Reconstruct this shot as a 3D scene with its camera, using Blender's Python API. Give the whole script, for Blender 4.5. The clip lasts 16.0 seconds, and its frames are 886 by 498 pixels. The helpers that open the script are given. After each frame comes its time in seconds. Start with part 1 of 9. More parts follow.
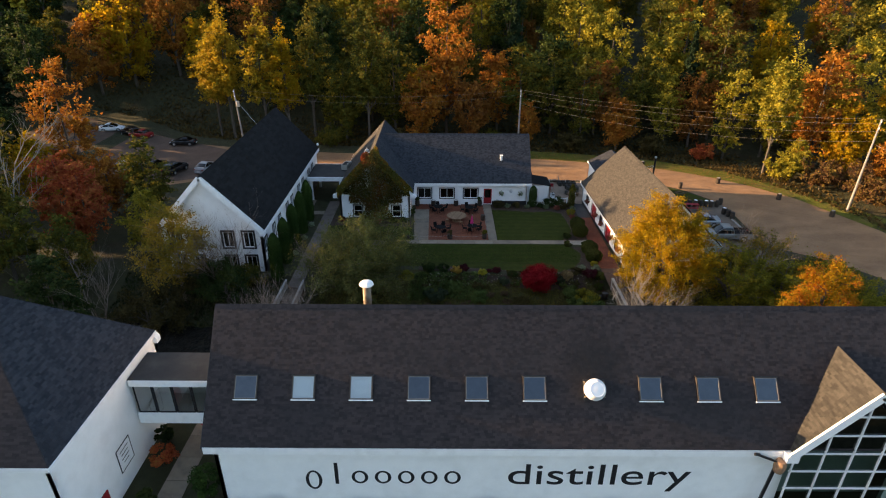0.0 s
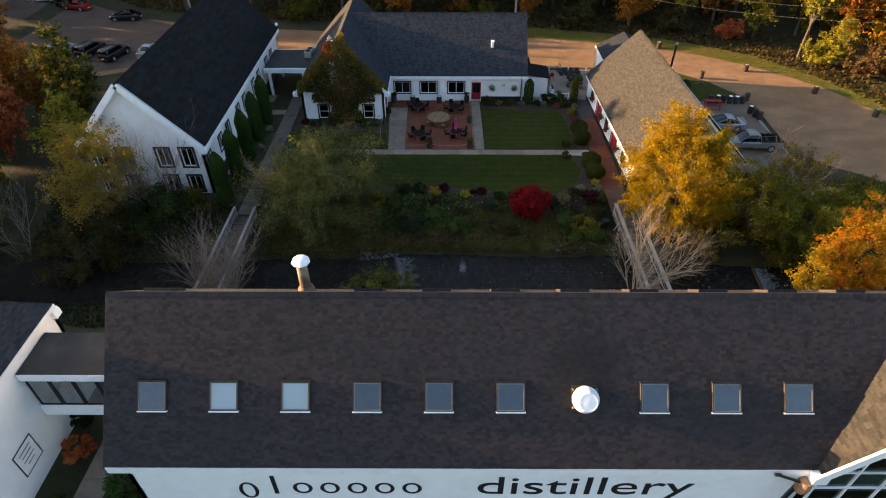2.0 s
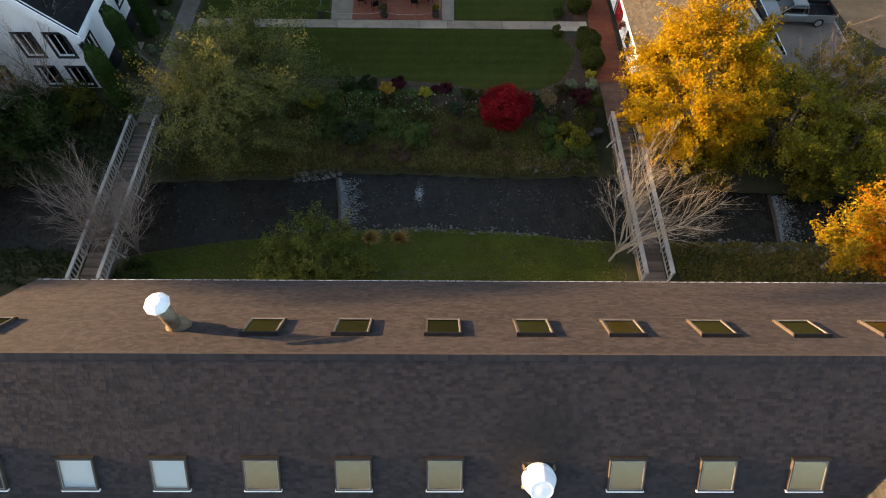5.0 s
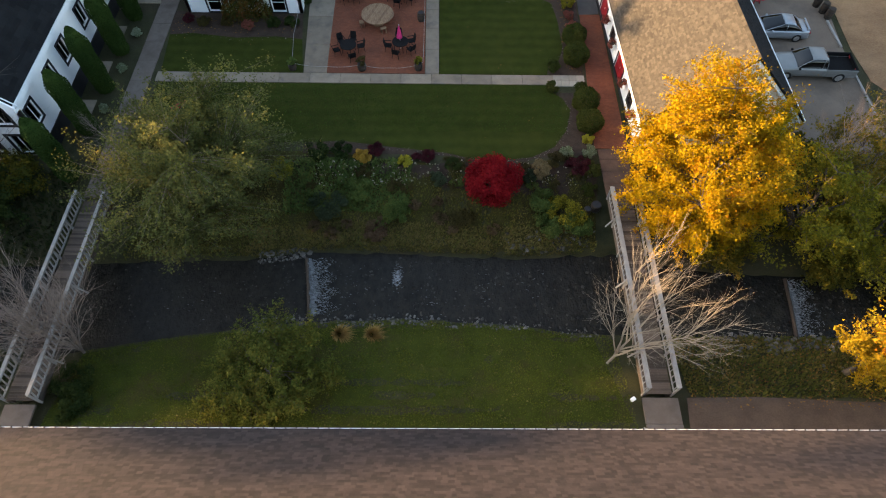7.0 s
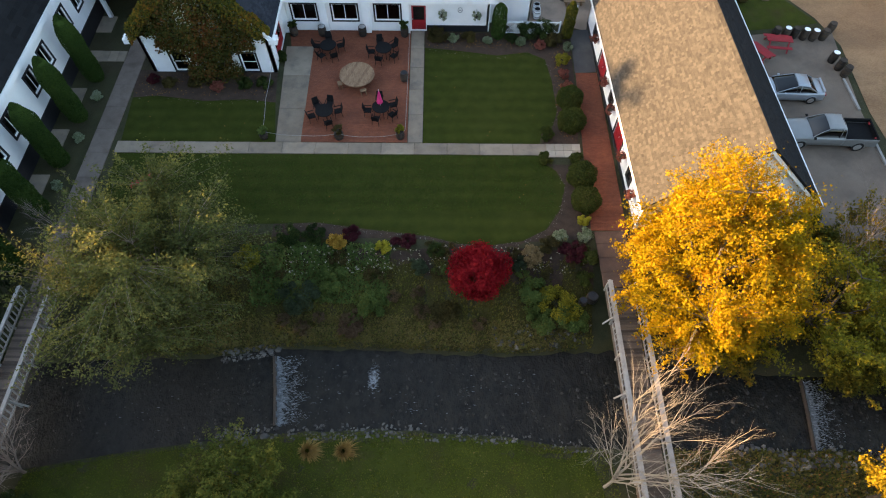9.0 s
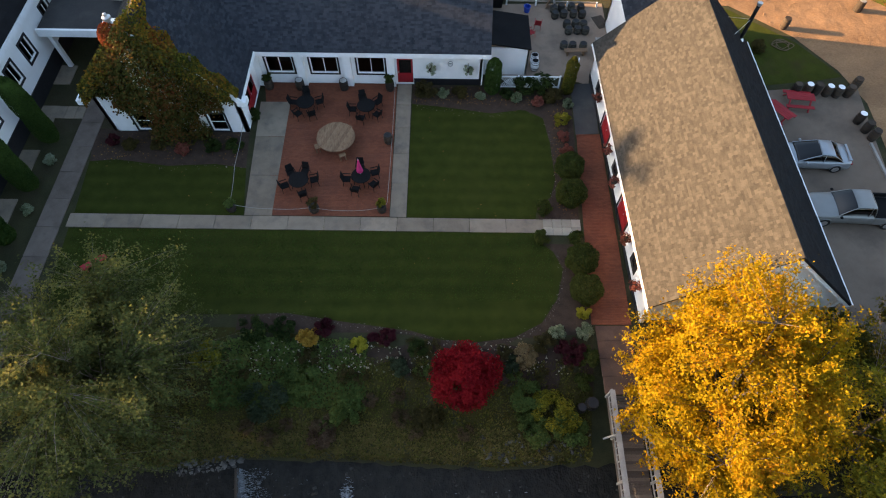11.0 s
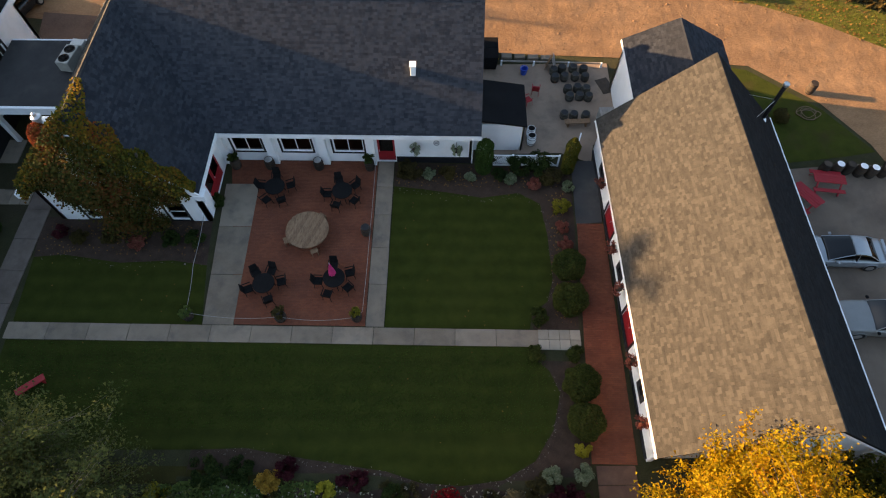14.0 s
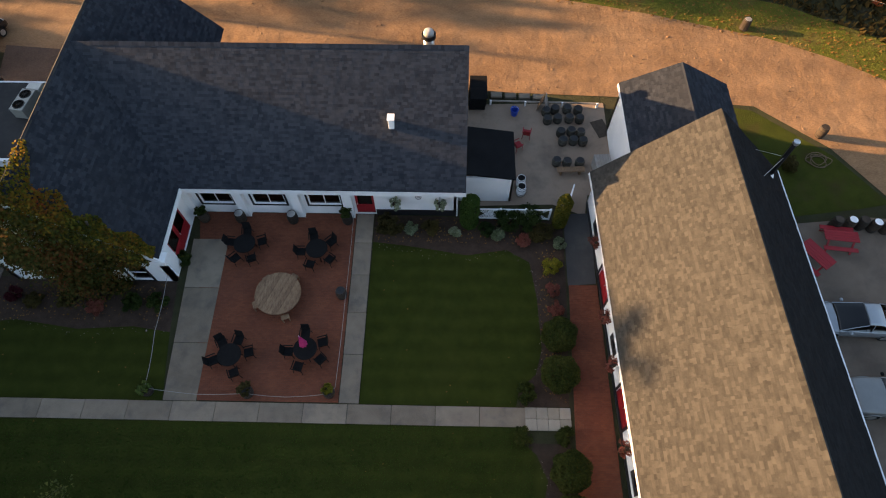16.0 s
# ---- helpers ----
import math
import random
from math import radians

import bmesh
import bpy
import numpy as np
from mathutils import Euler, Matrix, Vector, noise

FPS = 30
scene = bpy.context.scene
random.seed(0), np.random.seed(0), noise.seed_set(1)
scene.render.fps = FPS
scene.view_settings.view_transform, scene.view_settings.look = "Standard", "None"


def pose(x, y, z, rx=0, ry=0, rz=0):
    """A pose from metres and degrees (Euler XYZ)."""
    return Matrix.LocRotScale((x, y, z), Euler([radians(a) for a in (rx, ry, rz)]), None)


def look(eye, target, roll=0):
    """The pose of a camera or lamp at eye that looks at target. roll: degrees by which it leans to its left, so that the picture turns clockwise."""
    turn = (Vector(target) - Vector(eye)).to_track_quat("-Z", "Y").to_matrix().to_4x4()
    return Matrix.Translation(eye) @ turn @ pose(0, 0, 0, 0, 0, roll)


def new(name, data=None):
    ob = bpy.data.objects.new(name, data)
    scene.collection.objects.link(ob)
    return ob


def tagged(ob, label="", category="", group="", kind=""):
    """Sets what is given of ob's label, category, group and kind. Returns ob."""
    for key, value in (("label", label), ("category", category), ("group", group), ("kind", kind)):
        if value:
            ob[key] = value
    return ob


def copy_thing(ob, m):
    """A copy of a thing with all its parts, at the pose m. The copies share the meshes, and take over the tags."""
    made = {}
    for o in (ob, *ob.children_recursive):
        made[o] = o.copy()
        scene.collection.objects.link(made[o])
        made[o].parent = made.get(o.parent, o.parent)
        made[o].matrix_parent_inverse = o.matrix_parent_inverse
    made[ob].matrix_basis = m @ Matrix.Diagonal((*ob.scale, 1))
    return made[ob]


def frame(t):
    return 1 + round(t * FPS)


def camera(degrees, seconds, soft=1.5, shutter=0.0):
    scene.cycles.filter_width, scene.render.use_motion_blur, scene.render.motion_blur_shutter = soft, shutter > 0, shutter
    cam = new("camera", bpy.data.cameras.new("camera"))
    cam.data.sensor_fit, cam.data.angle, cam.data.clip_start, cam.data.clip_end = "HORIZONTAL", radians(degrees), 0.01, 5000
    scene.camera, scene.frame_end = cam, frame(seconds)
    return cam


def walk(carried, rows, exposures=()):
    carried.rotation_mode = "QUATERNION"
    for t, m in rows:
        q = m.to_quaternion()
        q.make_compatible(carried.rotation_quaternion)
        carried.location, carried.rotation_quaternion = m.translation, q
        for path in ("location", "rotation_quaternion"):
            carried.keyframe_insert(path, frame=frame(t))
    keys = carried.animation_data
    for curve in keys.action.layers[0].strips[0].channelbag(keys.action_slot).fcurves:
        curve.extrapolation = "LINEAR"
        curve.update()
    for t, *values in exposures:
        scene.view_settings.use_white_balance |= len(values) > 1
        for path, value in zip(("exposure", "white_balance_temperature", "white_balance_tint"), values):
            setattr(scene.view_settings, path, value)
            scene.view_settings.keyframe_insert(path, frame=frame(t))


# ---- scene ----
cam = camera(74.2, 16.0, soft=1.1)
PATH = [
    (0, (0.404, -0.942, 30.998), (0.396, 0.844, 30.098), 0.1),
    (0.5, (0.929, 1.66, 31.109), (0.92, 3.403, 30.128), 0.1),
    (1, (1.443, 4.344, 31.241), (1.435, 6.029, 30.164), 0.1),
    (1.5, (1.943, 6.97, 31.326), (1.939, 8.584, 30.145), 0.2),
    (2, (2.555, 9.522, 31.409), (2.549, 11.052, 30.122), 0.0),
    (2.5, (3.138, 11.744, 31.522), (3.133, 13.192, 30.142), 0.0),
    (3, (3.663, 13.855, 31.621), (3.664, 15.205, 30.145), 0.3),
    (3.2, (3.851, 14.69, 31.651), (3.856, 15.996, 30.135), 0.4),
    (5.3, (5.652, 23.456, 31.17), (5.671, 24.481, 29.453), 1.2),
    (5.5, (5.806, 24.26, 31.15), (5.825, 25.283, 29.432), 1.1),
    (6, (6.149, 26.138, 31.081), (6.166, 27.157, 29.36), 1.1),
    (6.5, (6.39, 27.892, 31.041), (6.409, 28.905, 29.317), 1.2),
    (7, (6.652, 29.646, 30.957), (6.671, 30.66, 29.234), 1.3),
    (7.5, (6.999, 31.362, 30.852), (7.015, 32.377, 29.129), 1.1),
    (8, (7.305, 33.074, 30.809), (7.32, 34.089, 29.085), 1.1),
    (8.5, (7.607, 34.653, 30.871), (7.62, 35.667, 29.147), 0.9),
    (9, (7.886, 36.352, 30.953), (7.898, 37.365, 29.228), 0.9),
    (9.2, (7.983, 37.019, 30.958), (7.995, 38.034, 29.234), 0.9),
    (11.3, (9.01, 44.08, 30.503), (9.014, 45.075, 28.769), 0.9),
    (11.5, (9.092, 44.712, 30.481), (9.095, 45.706, 28.745), 0.8),
    (12, (9.283, 46.121, 30.427), (9.283, 47.11, 28.689), 0.6),
    (12.5, (9.449, 47.38, 30.428), (9.445, 48.365, 28.688), 0.5),
    (13, (9.646, 48.621, 30.403), (9.639, 49.603, 28.661), 0.3),
    (13.5, (9.858, 49.793, 30.364), (9.847, 50.772, 28.62), 0.2),
    (14, (10.114, 50.944, 30.288), (10.099, 51.922, 28.543), -0.0),
    (14.5, (10.326, 52.063, 30.195), (10.312, 53.036, 28.448), 0.0),
    (15, (10.61, 53.199, 30.139), (10.594, 54.168, 28.389), -0.0),
    (15.5, (10.918, 54.408, 30.062), (10.899, 55.372, 28.31), -0.2),
    (16, (11.171, 55.609, 30.033), (11.15, 56.568, 28.277), -0.2),
]
# exposure and white balance along the way
EXPOSURES = [(0, 2.05, 7050, 13), (3, 2.24, 7050, 13), (5.5, 2.53, 7550, 12), (7, 2.84, 7550, 12), (9, 3.02, 7450, 12), (11.5, 2.50, 7150, 13), (12.5, 2.43, 7150, 13), (14, 2.25, 7250, 13), (16, 2.15, 7350, 14)]
walk(cam, [(t, look(eye, target, roll)) for t, eye, target, roll in PATH], EXPOSURES)

# ---- world, sun, exposure ----
SUN = Vector((-0.961, 0.146, 0.205)).normalized()
world = bpy.data.worlds.new("sky")
scene.world = world
world.use_nodes = True
wn = world.node_tree.nodes
sky = wn.new("ShaderNodeTexSky")
sky.sky_type = "NISHITA"
sky.sun_disc = False
sky.sun_elevation = math.asin(SUN.z)
sky.sun_rotation = math.atan2(SUN.x, SUN.y)
sky.air_density, sky.dust_density, sky.ozone_density = 1.0, 1.6, 1.5
wn["Background"].inputs["Strength"].default_value = 0.122
world.node_tree.links.new(sky.outputs[0], wn["Background"].inputs["Color"])
lamp = bpy.data.lights.new("sun", "SUN")
lamp.energy, lamp.angle, lamp.color = 5.0, radians(0.6), (1.0, 0.66, 0.36)
sun = new("sun", lamp)
sun.matrix_world = look(SUN * 300, (0, 0, 0))


# ---- materials ----
TONE = 0.76  # all but the white paints and plasters


def surface(name, dark, light, scale=3.0, rough=0.85, bump=0.3, fine=40.0, stain=None, stain_scale=0.35, stain_amount=0.5, island=0.0, per_object=0.0, metal=0.0, stretch=(1, 1, 1), bump_dist=0.02, spec=0.3, skew=1.0):
    """Two scales of noise between two colours, a stain, a fine bump and piece-to-piece variation."""
    if max(light) < 0.6:
        dark, light, stain = (tuple(TONE * c for c in v) if v else None for v in (dark, light, stain))
    m = bpy.data.materials.new(name)
    m.use_nodes = True
    nt, L = m.node_tree, m.node_tree.links.new
    b = nt.nodes["Principled BSDF"]
    geo = nt.nodes.new("ShaderNodeNewGeometry")
    mapping = nt.nodes.new("ShaderNodeMapping")
    mapping.inputs["Scale"].default_value = stretch
    L(geo.outputs["Position"], mapping.inputs["Vector"])

    def tex(s, detail=5.0, roughness=0.6):
        n = nt.nodes.new("ShaderNodeTexNoise")
        n.inputs["Scale"].default_value, n.inputs["Detail"].default_value, n.inputs["Roughness"].default_value = s, detail, roughness
        L(mapping.outputs[0], n.inputs["Vector"])
        return n.outputs["Fac"]

    def ramp(value, lo, hi, c0=(0, 0, 0, 1), c1=(1, 1, 1, 1)):
        r = nt.nodes.new("ShaderNodeValToRGB")
        r.color_ramp.elements[0].position, r.color_ramp.elements[1].position = lo, hi
        r.color_ramp.elements[0].color, r.color_ramp.elements[1].color = c0, c1
        L(value, r.inputs[0])
        return r.outputs[0]

    coarse, grain = tex(scale), tex(fine, 3.0)
    mixed = nt.nodes.new("ShaderNodeMath")
    mixed.operation = "MULTIPLY_ADD"
    mixed.inputs[1].default_value, mixed.inputs[2].default_value = 0.45, 0.0
    L(grain, mixed.inputs[0])
    total = nt.nodes.new("ShaderNodeMath")
    total.operation = "MULTIPLY_ADD"
    total.inputs[1].default_value = 0.55
    L(coarse, total.inputs[0])
    L(mixed.outputs[0], total.inputs[2])
    value = total.outputs[0]
    for out, amount in ((geo.outputs["Random Per Island"], island), (nt.nodes.new("ShaderNodeObjectInfo").outputs["Random"], per_object)):
        if amount:
            off = nt.nodes.new("ShaderNodeMath")
            off.operation = "SUBTRACT"
            off.inputs[1].default_value = 1 / (1 + skew)
            if skew != 1.0:
                power = nt.nodes.new("ShaderNodeMath")
                power.operation = "POWER"
                power.inputs[1].default_value = skew
                L(out, power.inputs[0])
                out = power.outputs[0]
            L(out, off.inputs[0])
            add = nt.nodes.new("ShaderNodeMath")
            add.operation = "MULTIPLY_ADD"
            add.inputs[1].default_value = amount
            L(off.outputs[0], add.inputs[0])
            L(value, add.inputs[2])
            value = add.outputs[0]
    colour = ramp(value, 0.3, 0.7, (*dark, 1), (*light, 1))
    if stain:
        mix = nt.nodes.new("ShaderNodeMix")
        mix.data_type = "RGBA"
        mask = ramp(tex(stain_scale, 6.0, 0.65), 0.5, 0.68)
        scaled = nt.nodes.new("ShaderNodeMath")
        scaled.operation = "MULTIPLY"
        scaled.inputs[1].default_value = stain_amount
        L(mask, scaled.inputs[0])
        L(scaled.outputs[0], mix.inputs[0])
        L(colour, mix.inputs[6])
        mix.inputs[7].default_value = (*stain, 1)
        colour = mix.outputs[2]
    L(colour, b.inputs["Base Color"])
    b.inputs["Roughness"].default_value = rough
    b.inputs["Metallic"].default_value = metal
    b.inputs["Specular IOR Level"].default_value = spec
    if bump:
        bp = nt.nodes.new("ShaderNodeBump")
        bp.inputs["Strength"].default_value, bp.inputs["Distance"].default_value = bump, bump_dist
        L(grain, bp.inputs["Height"])
        L(bp.outputs[0], b.inputs["Normal"])
    return m


def foliage(name, *stops, through_light=0.35, rough=0.8):
    """Leaves: each leaf takes its own place on a ramp of colours; some light passes through."""
    m = bpy.data.materials.new(name)
    m.use_nodes = True
    nt, L = m.node_tree, m.node_tree.links.new
    b = nt.nodes["Principled BSDF"]
    geo = nt.nodes.new("ShaderNodeNewGeometry")
    n = nt.nodes.new("ShaderNodeTexNoise")
    n.inputs["Scale"].default_value, n.inputs["Detail"].default_value = 0.55, 3.0
    L(geo.outputs["Position"], n.inputs["Vector"])
    add = nt.nodes.new("ShaderNodeMath")
    add.operation = "MULTIPLY_ADD"
    add.inputs[1].default_value = 0.55
    L(geo.outputs["Random Per Island"], add.inputs[0])
    sc = nt.nodes.new("ShaderNodeMath")
    sc.operation = "MULTIPLY_ADD"
    sc.inputs[1].default_value, sc.inputs[2].default_value = 1.3, -0.42
    L(n.outputs["Fac"], sc.inputs[0])
    L(sc.outputs[0], add.inputs[2])
    r = nt.nodes.new("ShaderNodeValToRGB")
    while len(r.color_ramp.elements) < len(stops):
        r.color_ramp.elements.new(0.5)
    for i, (e, c) in enumerate(zip(r.color_ramp.elements, stops)):
        e.position, e.color = i / (len(stops) - 1), (*(TONE * v for v in c), 1)
    L(add.outputs[0], r.inputs[0])
    L(r.outputs[0], b.inputs["Base Color"])
    b.inputs["Roughness"].default_value = rough
    b.inputs["Specular IOR Level"].default_value = 0.1
    tr = nt.nodes.new("ShaderNodeBsdfTranslucent")
    L(r.outputs[0], tr.inputs["Color"])
    mix = nt.nodes.new("ShaderNodeMixShader")
    mix.inputs[0].default_value = through_light
    L(b.outputs[0], mix.inputs[1])
    L(tr.outputs[0], mix.inputs[2])
    L(mix.outputs[0], nt.nodes["Material Output"].inputs["Surface"])
    return m


def glazing(name, tint=(0.55, 0.62, 0.66), ior=1.5):
    """A pane: clear glass that reflects by its index."""
    m = bpy.data.materials.new(name)
    m.use_nodes = True
    nt, L = m.node_tree, m.node_tree.links.new
    nt.nodes.remove(nt.nodes["Principled BSDF"])
    fr = nt.nodes.new("ShaderNodeFresnel")
    fr.inputs["IOR"].default_value = ior
    gl = nt.nodes.new("ShaderNodeBsdfGlossy")
    gl.inputs["Roughness"].default_value = 0.03
    tr = nt.nodes.new("ShaderNodeBsdfTransparent")
    tr.inputs["Color"].default_value = (*tint, 1)
    mix = nt.nodes.new("ShaderNodeMixShader")
    L(fr.outputs[0], mix.inputs[0])
    L(tr.outputs[0], mix.inputs[1])
    L(gl.outputs[0], mix.inputs[2])
    L(mix.outputs[0], nt.nodes["Material Output"].inputs["Surface"])
    return m


WHITE = surface("white stucco", (0.76, 0.765, 0.765), (0.86, 0.86, 0.855), 1.2, 0.8, 0.25, 60, (0.6, 0.6, 0.58), 0.5, 0.25)
TRIM = surface("white painted trim", (0.76, 0.77, 0.78), (0.87, 0.87, 0.87), 2.0, 0.5, 0.1, 50, (0.45, 0.44, 0.4), 0.9, 0.25)
BLACK = surface("black painted wood", (0.012, 0.012, 0.014), (0.03, 0.03, 0.034), 4, 0.55, 0.1)
RED = surface("red painted wood", (0.30, 0.012, 0.018), (0.42, 0.022, 0.03), 3, 0.5, 0.1)
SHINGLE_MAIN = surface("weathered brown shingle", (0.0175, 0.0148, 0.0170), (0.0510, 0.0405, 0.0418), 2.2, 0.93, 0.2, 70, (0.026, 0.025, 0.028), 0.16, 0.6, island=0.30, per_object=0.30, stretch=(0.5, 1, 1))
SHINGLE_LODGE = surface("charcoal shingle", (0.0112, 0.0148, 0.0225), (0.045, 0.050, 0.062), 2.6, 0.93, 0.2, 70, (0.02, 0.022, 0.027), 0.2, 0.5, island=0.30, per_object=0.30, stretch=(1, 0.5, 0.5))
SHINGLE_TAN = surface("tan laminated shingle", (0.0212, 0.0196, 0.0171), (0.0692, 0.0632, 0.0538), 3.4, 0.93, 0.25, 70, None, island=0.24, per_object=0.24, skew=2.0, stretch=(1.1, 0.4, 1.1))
ROOF_BLACK_AND_SHADED = surface("black asphalt roofing and shaded shop slope", (0.008, 0.008, 0.009), (0.019, 0.019, 0.020), 1.0, 0.95, 0.3, 60, None, island=0.3, spec=0.15)
ROOF_FLAT = surface("grey roll roofing", (0.035, 0.034, 0.034), (0.07, 0.066, 0.062), 0.8, 0.9, 0.3, 50, (0.1, 0.09, 0.08), 0.6, 0.5)
CONCRETE = surface("grey concrete slab", (0.185, 0.145, 0.106), (0.315, 0.252, 0.188), 1.1, 0.9, 0.3, 45, (0.10, 0.092, 0.083), 0.9, 0.5, per_object=0.3)
TANPAVER = surface("buff paver", (0.27, 0.24, 0.19), (0.40, 0.36, 0.29), 1.3, 0.9, 0.3, 45, None, per_object=0.4)
BRICK = surface("red paving brick", (0.135, 0.040, 0.021), (0.25, 0.080, 0.040), 0.8, 0.88, 0.3, 60, (0.12, 0.045, 0.03), 0.5, 0.4, island=0.15, per_object=0.15)
JOINT = surface("sandy joint", (0.09, 0.042, 0.028), (0.14, 0.07, 0.048), 2, 0.95, 0.3)
ASPHALT = surface("worn asphalt", (0.045, 0.045, 0.047), (0.085, 0.083, 0.08), 0.6, 0.92, 0.4, 50, (0.13, 0.12, 0.105), 0.3, 0.5)
LOT = surface("grey parking concrete", (0.145, 0.104, 0.076), (0.245, 0.184, 0.138), 0.5, 0.9, 0.3, 50, (0.085, 0.07, 0.058), 0.35, 0.5)
DIRT = surface("sandy dirt road", (0.158, 0.083, 0.039), (0.42, 0.248, 0.130), 0.32, 0.95, 0.5, 13, (0.22, 0.125, 0.068), 0.3, 0.6, stretch=(0.6, 1.2, 1), bump_dist=0.05)
EARTH = surface("packed brown earth", (0.085, 0.052, 0.036), (0.17, 0.11, 0.08), 0.4, 0.95, 0.6, 9, (0.07, 0.05, 0.04), 0.25, 0.5, bump_dist=0.05)
YARD = surface("warm grey yard paving", (0.27, 0.190, 0.138), (0.40, 0.295, 0.218), 0.6, 0.9, 0.3, 40, (0.13, 0.10, 0.08), 0.5, 0.6)
LAWN = surface("mown lawn", (0.023, 0.032, 0.005), (0.052, 0.063, 0.011), 1.2, 0.95, 0.9, 55, (0.05, 0.058, 0.012), 0.22, 0.4, bump_dist=0.04, spec=0.08)
ROUGHGRASS = surface("rough grass and leaf litter", (0.018, 0.024, 0.008), (0.075, 0.07, 0.028), 0.8, 0.95, 1.0, 22, (0.055, 0.04, 0.022), 0.16, 0.8, bump_dist=0.08)
BED = surface("dark mulch bed", (0.026, 0.016, 0.011), (0.085, 0.052, 0.036), 2.2, 0.95, 1.0, 30, bump_dist=0.05)
STONE = surface("grey field stone", (0.034, 0.032, 0.029), (0.115, 0.108, 0.098), 2.5, 0.85, 0.5, 30, None, island=0.5, per_object=0.5)
BARK = surface("grey brown bark", (0.055, 0.043, 0.033), (0.15, 0.125, 0.10), 4, 0.9, 0.8, 30, stretch=(1, 1, 0.3))
PALEBARK = surface("pale bare bark", (0.20, 0.165, 0.125), (0.42, 0.36, 0.28), 4, 0.85, 0.5, 30, stretch=(1, 1, 0.3))
BROWNSLAB = surface("brown stained concrete", (0.115, 0.088, 0.070), (0.20, 0.160, 0.132), 1.1, 0.9, 0.3, 45, (0.08, 0.06, 0.05), 0.9, 0.5, per_object=0.3)
SKYFRAME = surface("brown grey skylight frame", (0.045, 0.036, 0.029), (0.105, 0.085, 0.070), 3, 0.6, 0.2, 40)
SKYGREY = surface("grey skylight frame", (0.22, 0.21, 0.20), (0.34, 0.33, 0.32), 3, 0.6, 0.2, 40)
TWIG = surface("grey brown twigs", (0.17, 0.125, 0.10), (0.35, 0.275, 0.23), 4, 0.85, 0.5, 30)
DECK = surface("weathered bridge plank", (0.07, 0.052, 0.040), (0.165, 0.125, 0.098), 1.5, 0.85, 0.5, 40, per_object=0.5, stretch=(0.3, 1, 1))
RAILWOOD = surface("greyed white railing wood", (0.24, 0.225, 0.21), (0.44, 0.42, 0.39), 2.5, 0.8, 0.4, 40, (0.24, 0.2, 0.16), 0.8, 0.5)
TABLEWOOD = surface("weathered table wood", (0.15, 0.080, 0.042), (0.36, 0.225, 0.13), 3.0, 0.7, 0.3, 30, (0.10, 0.055, 0.033), 2.0, 0.6, per_object=0.15, stretch=(5, 1.6, 1))
BARRELWOOD = surface("dark oak stave", (0.030, 0.022, 0.016), (0.085, 0.060, 0.042), 5, 0.75, 0.4, 40, per_object=0.4)
POLEWOOD = surface("grey pole wood", (0.20, 0.185, 0.165), (0.36, 0.33, 0.30), 3, 0.85, 0.4, 40, stretch=(1, 1, 0.2))
METAL = surface("galvanised metal", (0.50, 0.50, 0.50), (0.70, 0.70, 0.70), 4, 0.35, 0.1, 40, (0.25, 0.22, 0.2), 1.5, 0.5, metal=0.8)
RUSTY = surface("rust stained metal", (0.16, 0.11, 0.07), (0.36, 0.30, 0.22), 3, 0.6, 0.2, 40, (0.10, 0.06, 0.04), 2, 0.6, metal=0.4)
DARKMETAL = surface("dark metal", (0.02, 0.02, 0.022), (0.05, 0.05, 0.052), 4, 0.45, 0.1, metal=0.5)
PLASTIC_BLACK = surface("black woven plastic", (0.006, 0.006, 0.006), (0.018, 0.018, 0.019), 8, 0.85, 0.3, spec=0.08)
RUBBER = surface("tyre rubber", (0.012, 0.012, 0.012), (0.028, 0.028, 0.028), 8, 0.8, 0.2)
SILVER = surface("silver car paint", (0.36, 0.385, 0.41), (0.43, 0.455, 0.48), 2, 0.3, 0.0, metal=0.45, spec=0.5)
GLASS = glazing("window glass", (0.16, 0.19, 0.20), 1.6)
CLEARGLASS = glazing("clear passage glass", (0.9, 0.92, 0.92), 1.5)
CARGLASS = glazing("tinted car glass", (0.012, 0.018, 0.02), 1.55)
LINKGLASS = glazing("pale passage glass", (0.8, 0.84, 0.82), 3.0)
GREENGLASS = glazing("dark green glass", (0.42, 0.52, 0.48), 1.7)
SKYGLASS = glazing("skylight glass", (0.72, 0.78, 0.84), 2.1)
DARKROOM = surface("dim interior", (0.05, 0.047, 0.043), (0.10, 0.095, 0.085), 2, 0.9, 0)
# blue under the south panes: the sky's reflection put into the colour
SKYBLUE_WELL = surface("skylight well with painted sky reflection", (0.13, 0.16, 0.21), (0.20, 0.24, 0.30), 1.5, 0.8, 0)
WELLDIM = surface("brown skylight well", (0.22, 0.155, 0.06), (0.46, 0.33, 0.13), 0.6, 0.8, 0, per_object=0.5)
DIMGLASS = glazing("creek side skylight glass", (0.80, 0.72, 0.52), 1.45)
BLIND = surface("pale fabric blind", (0.78, 0.8, 0.8), (0.86, 0.88, 0.88), 2, 0.8, 0.1)



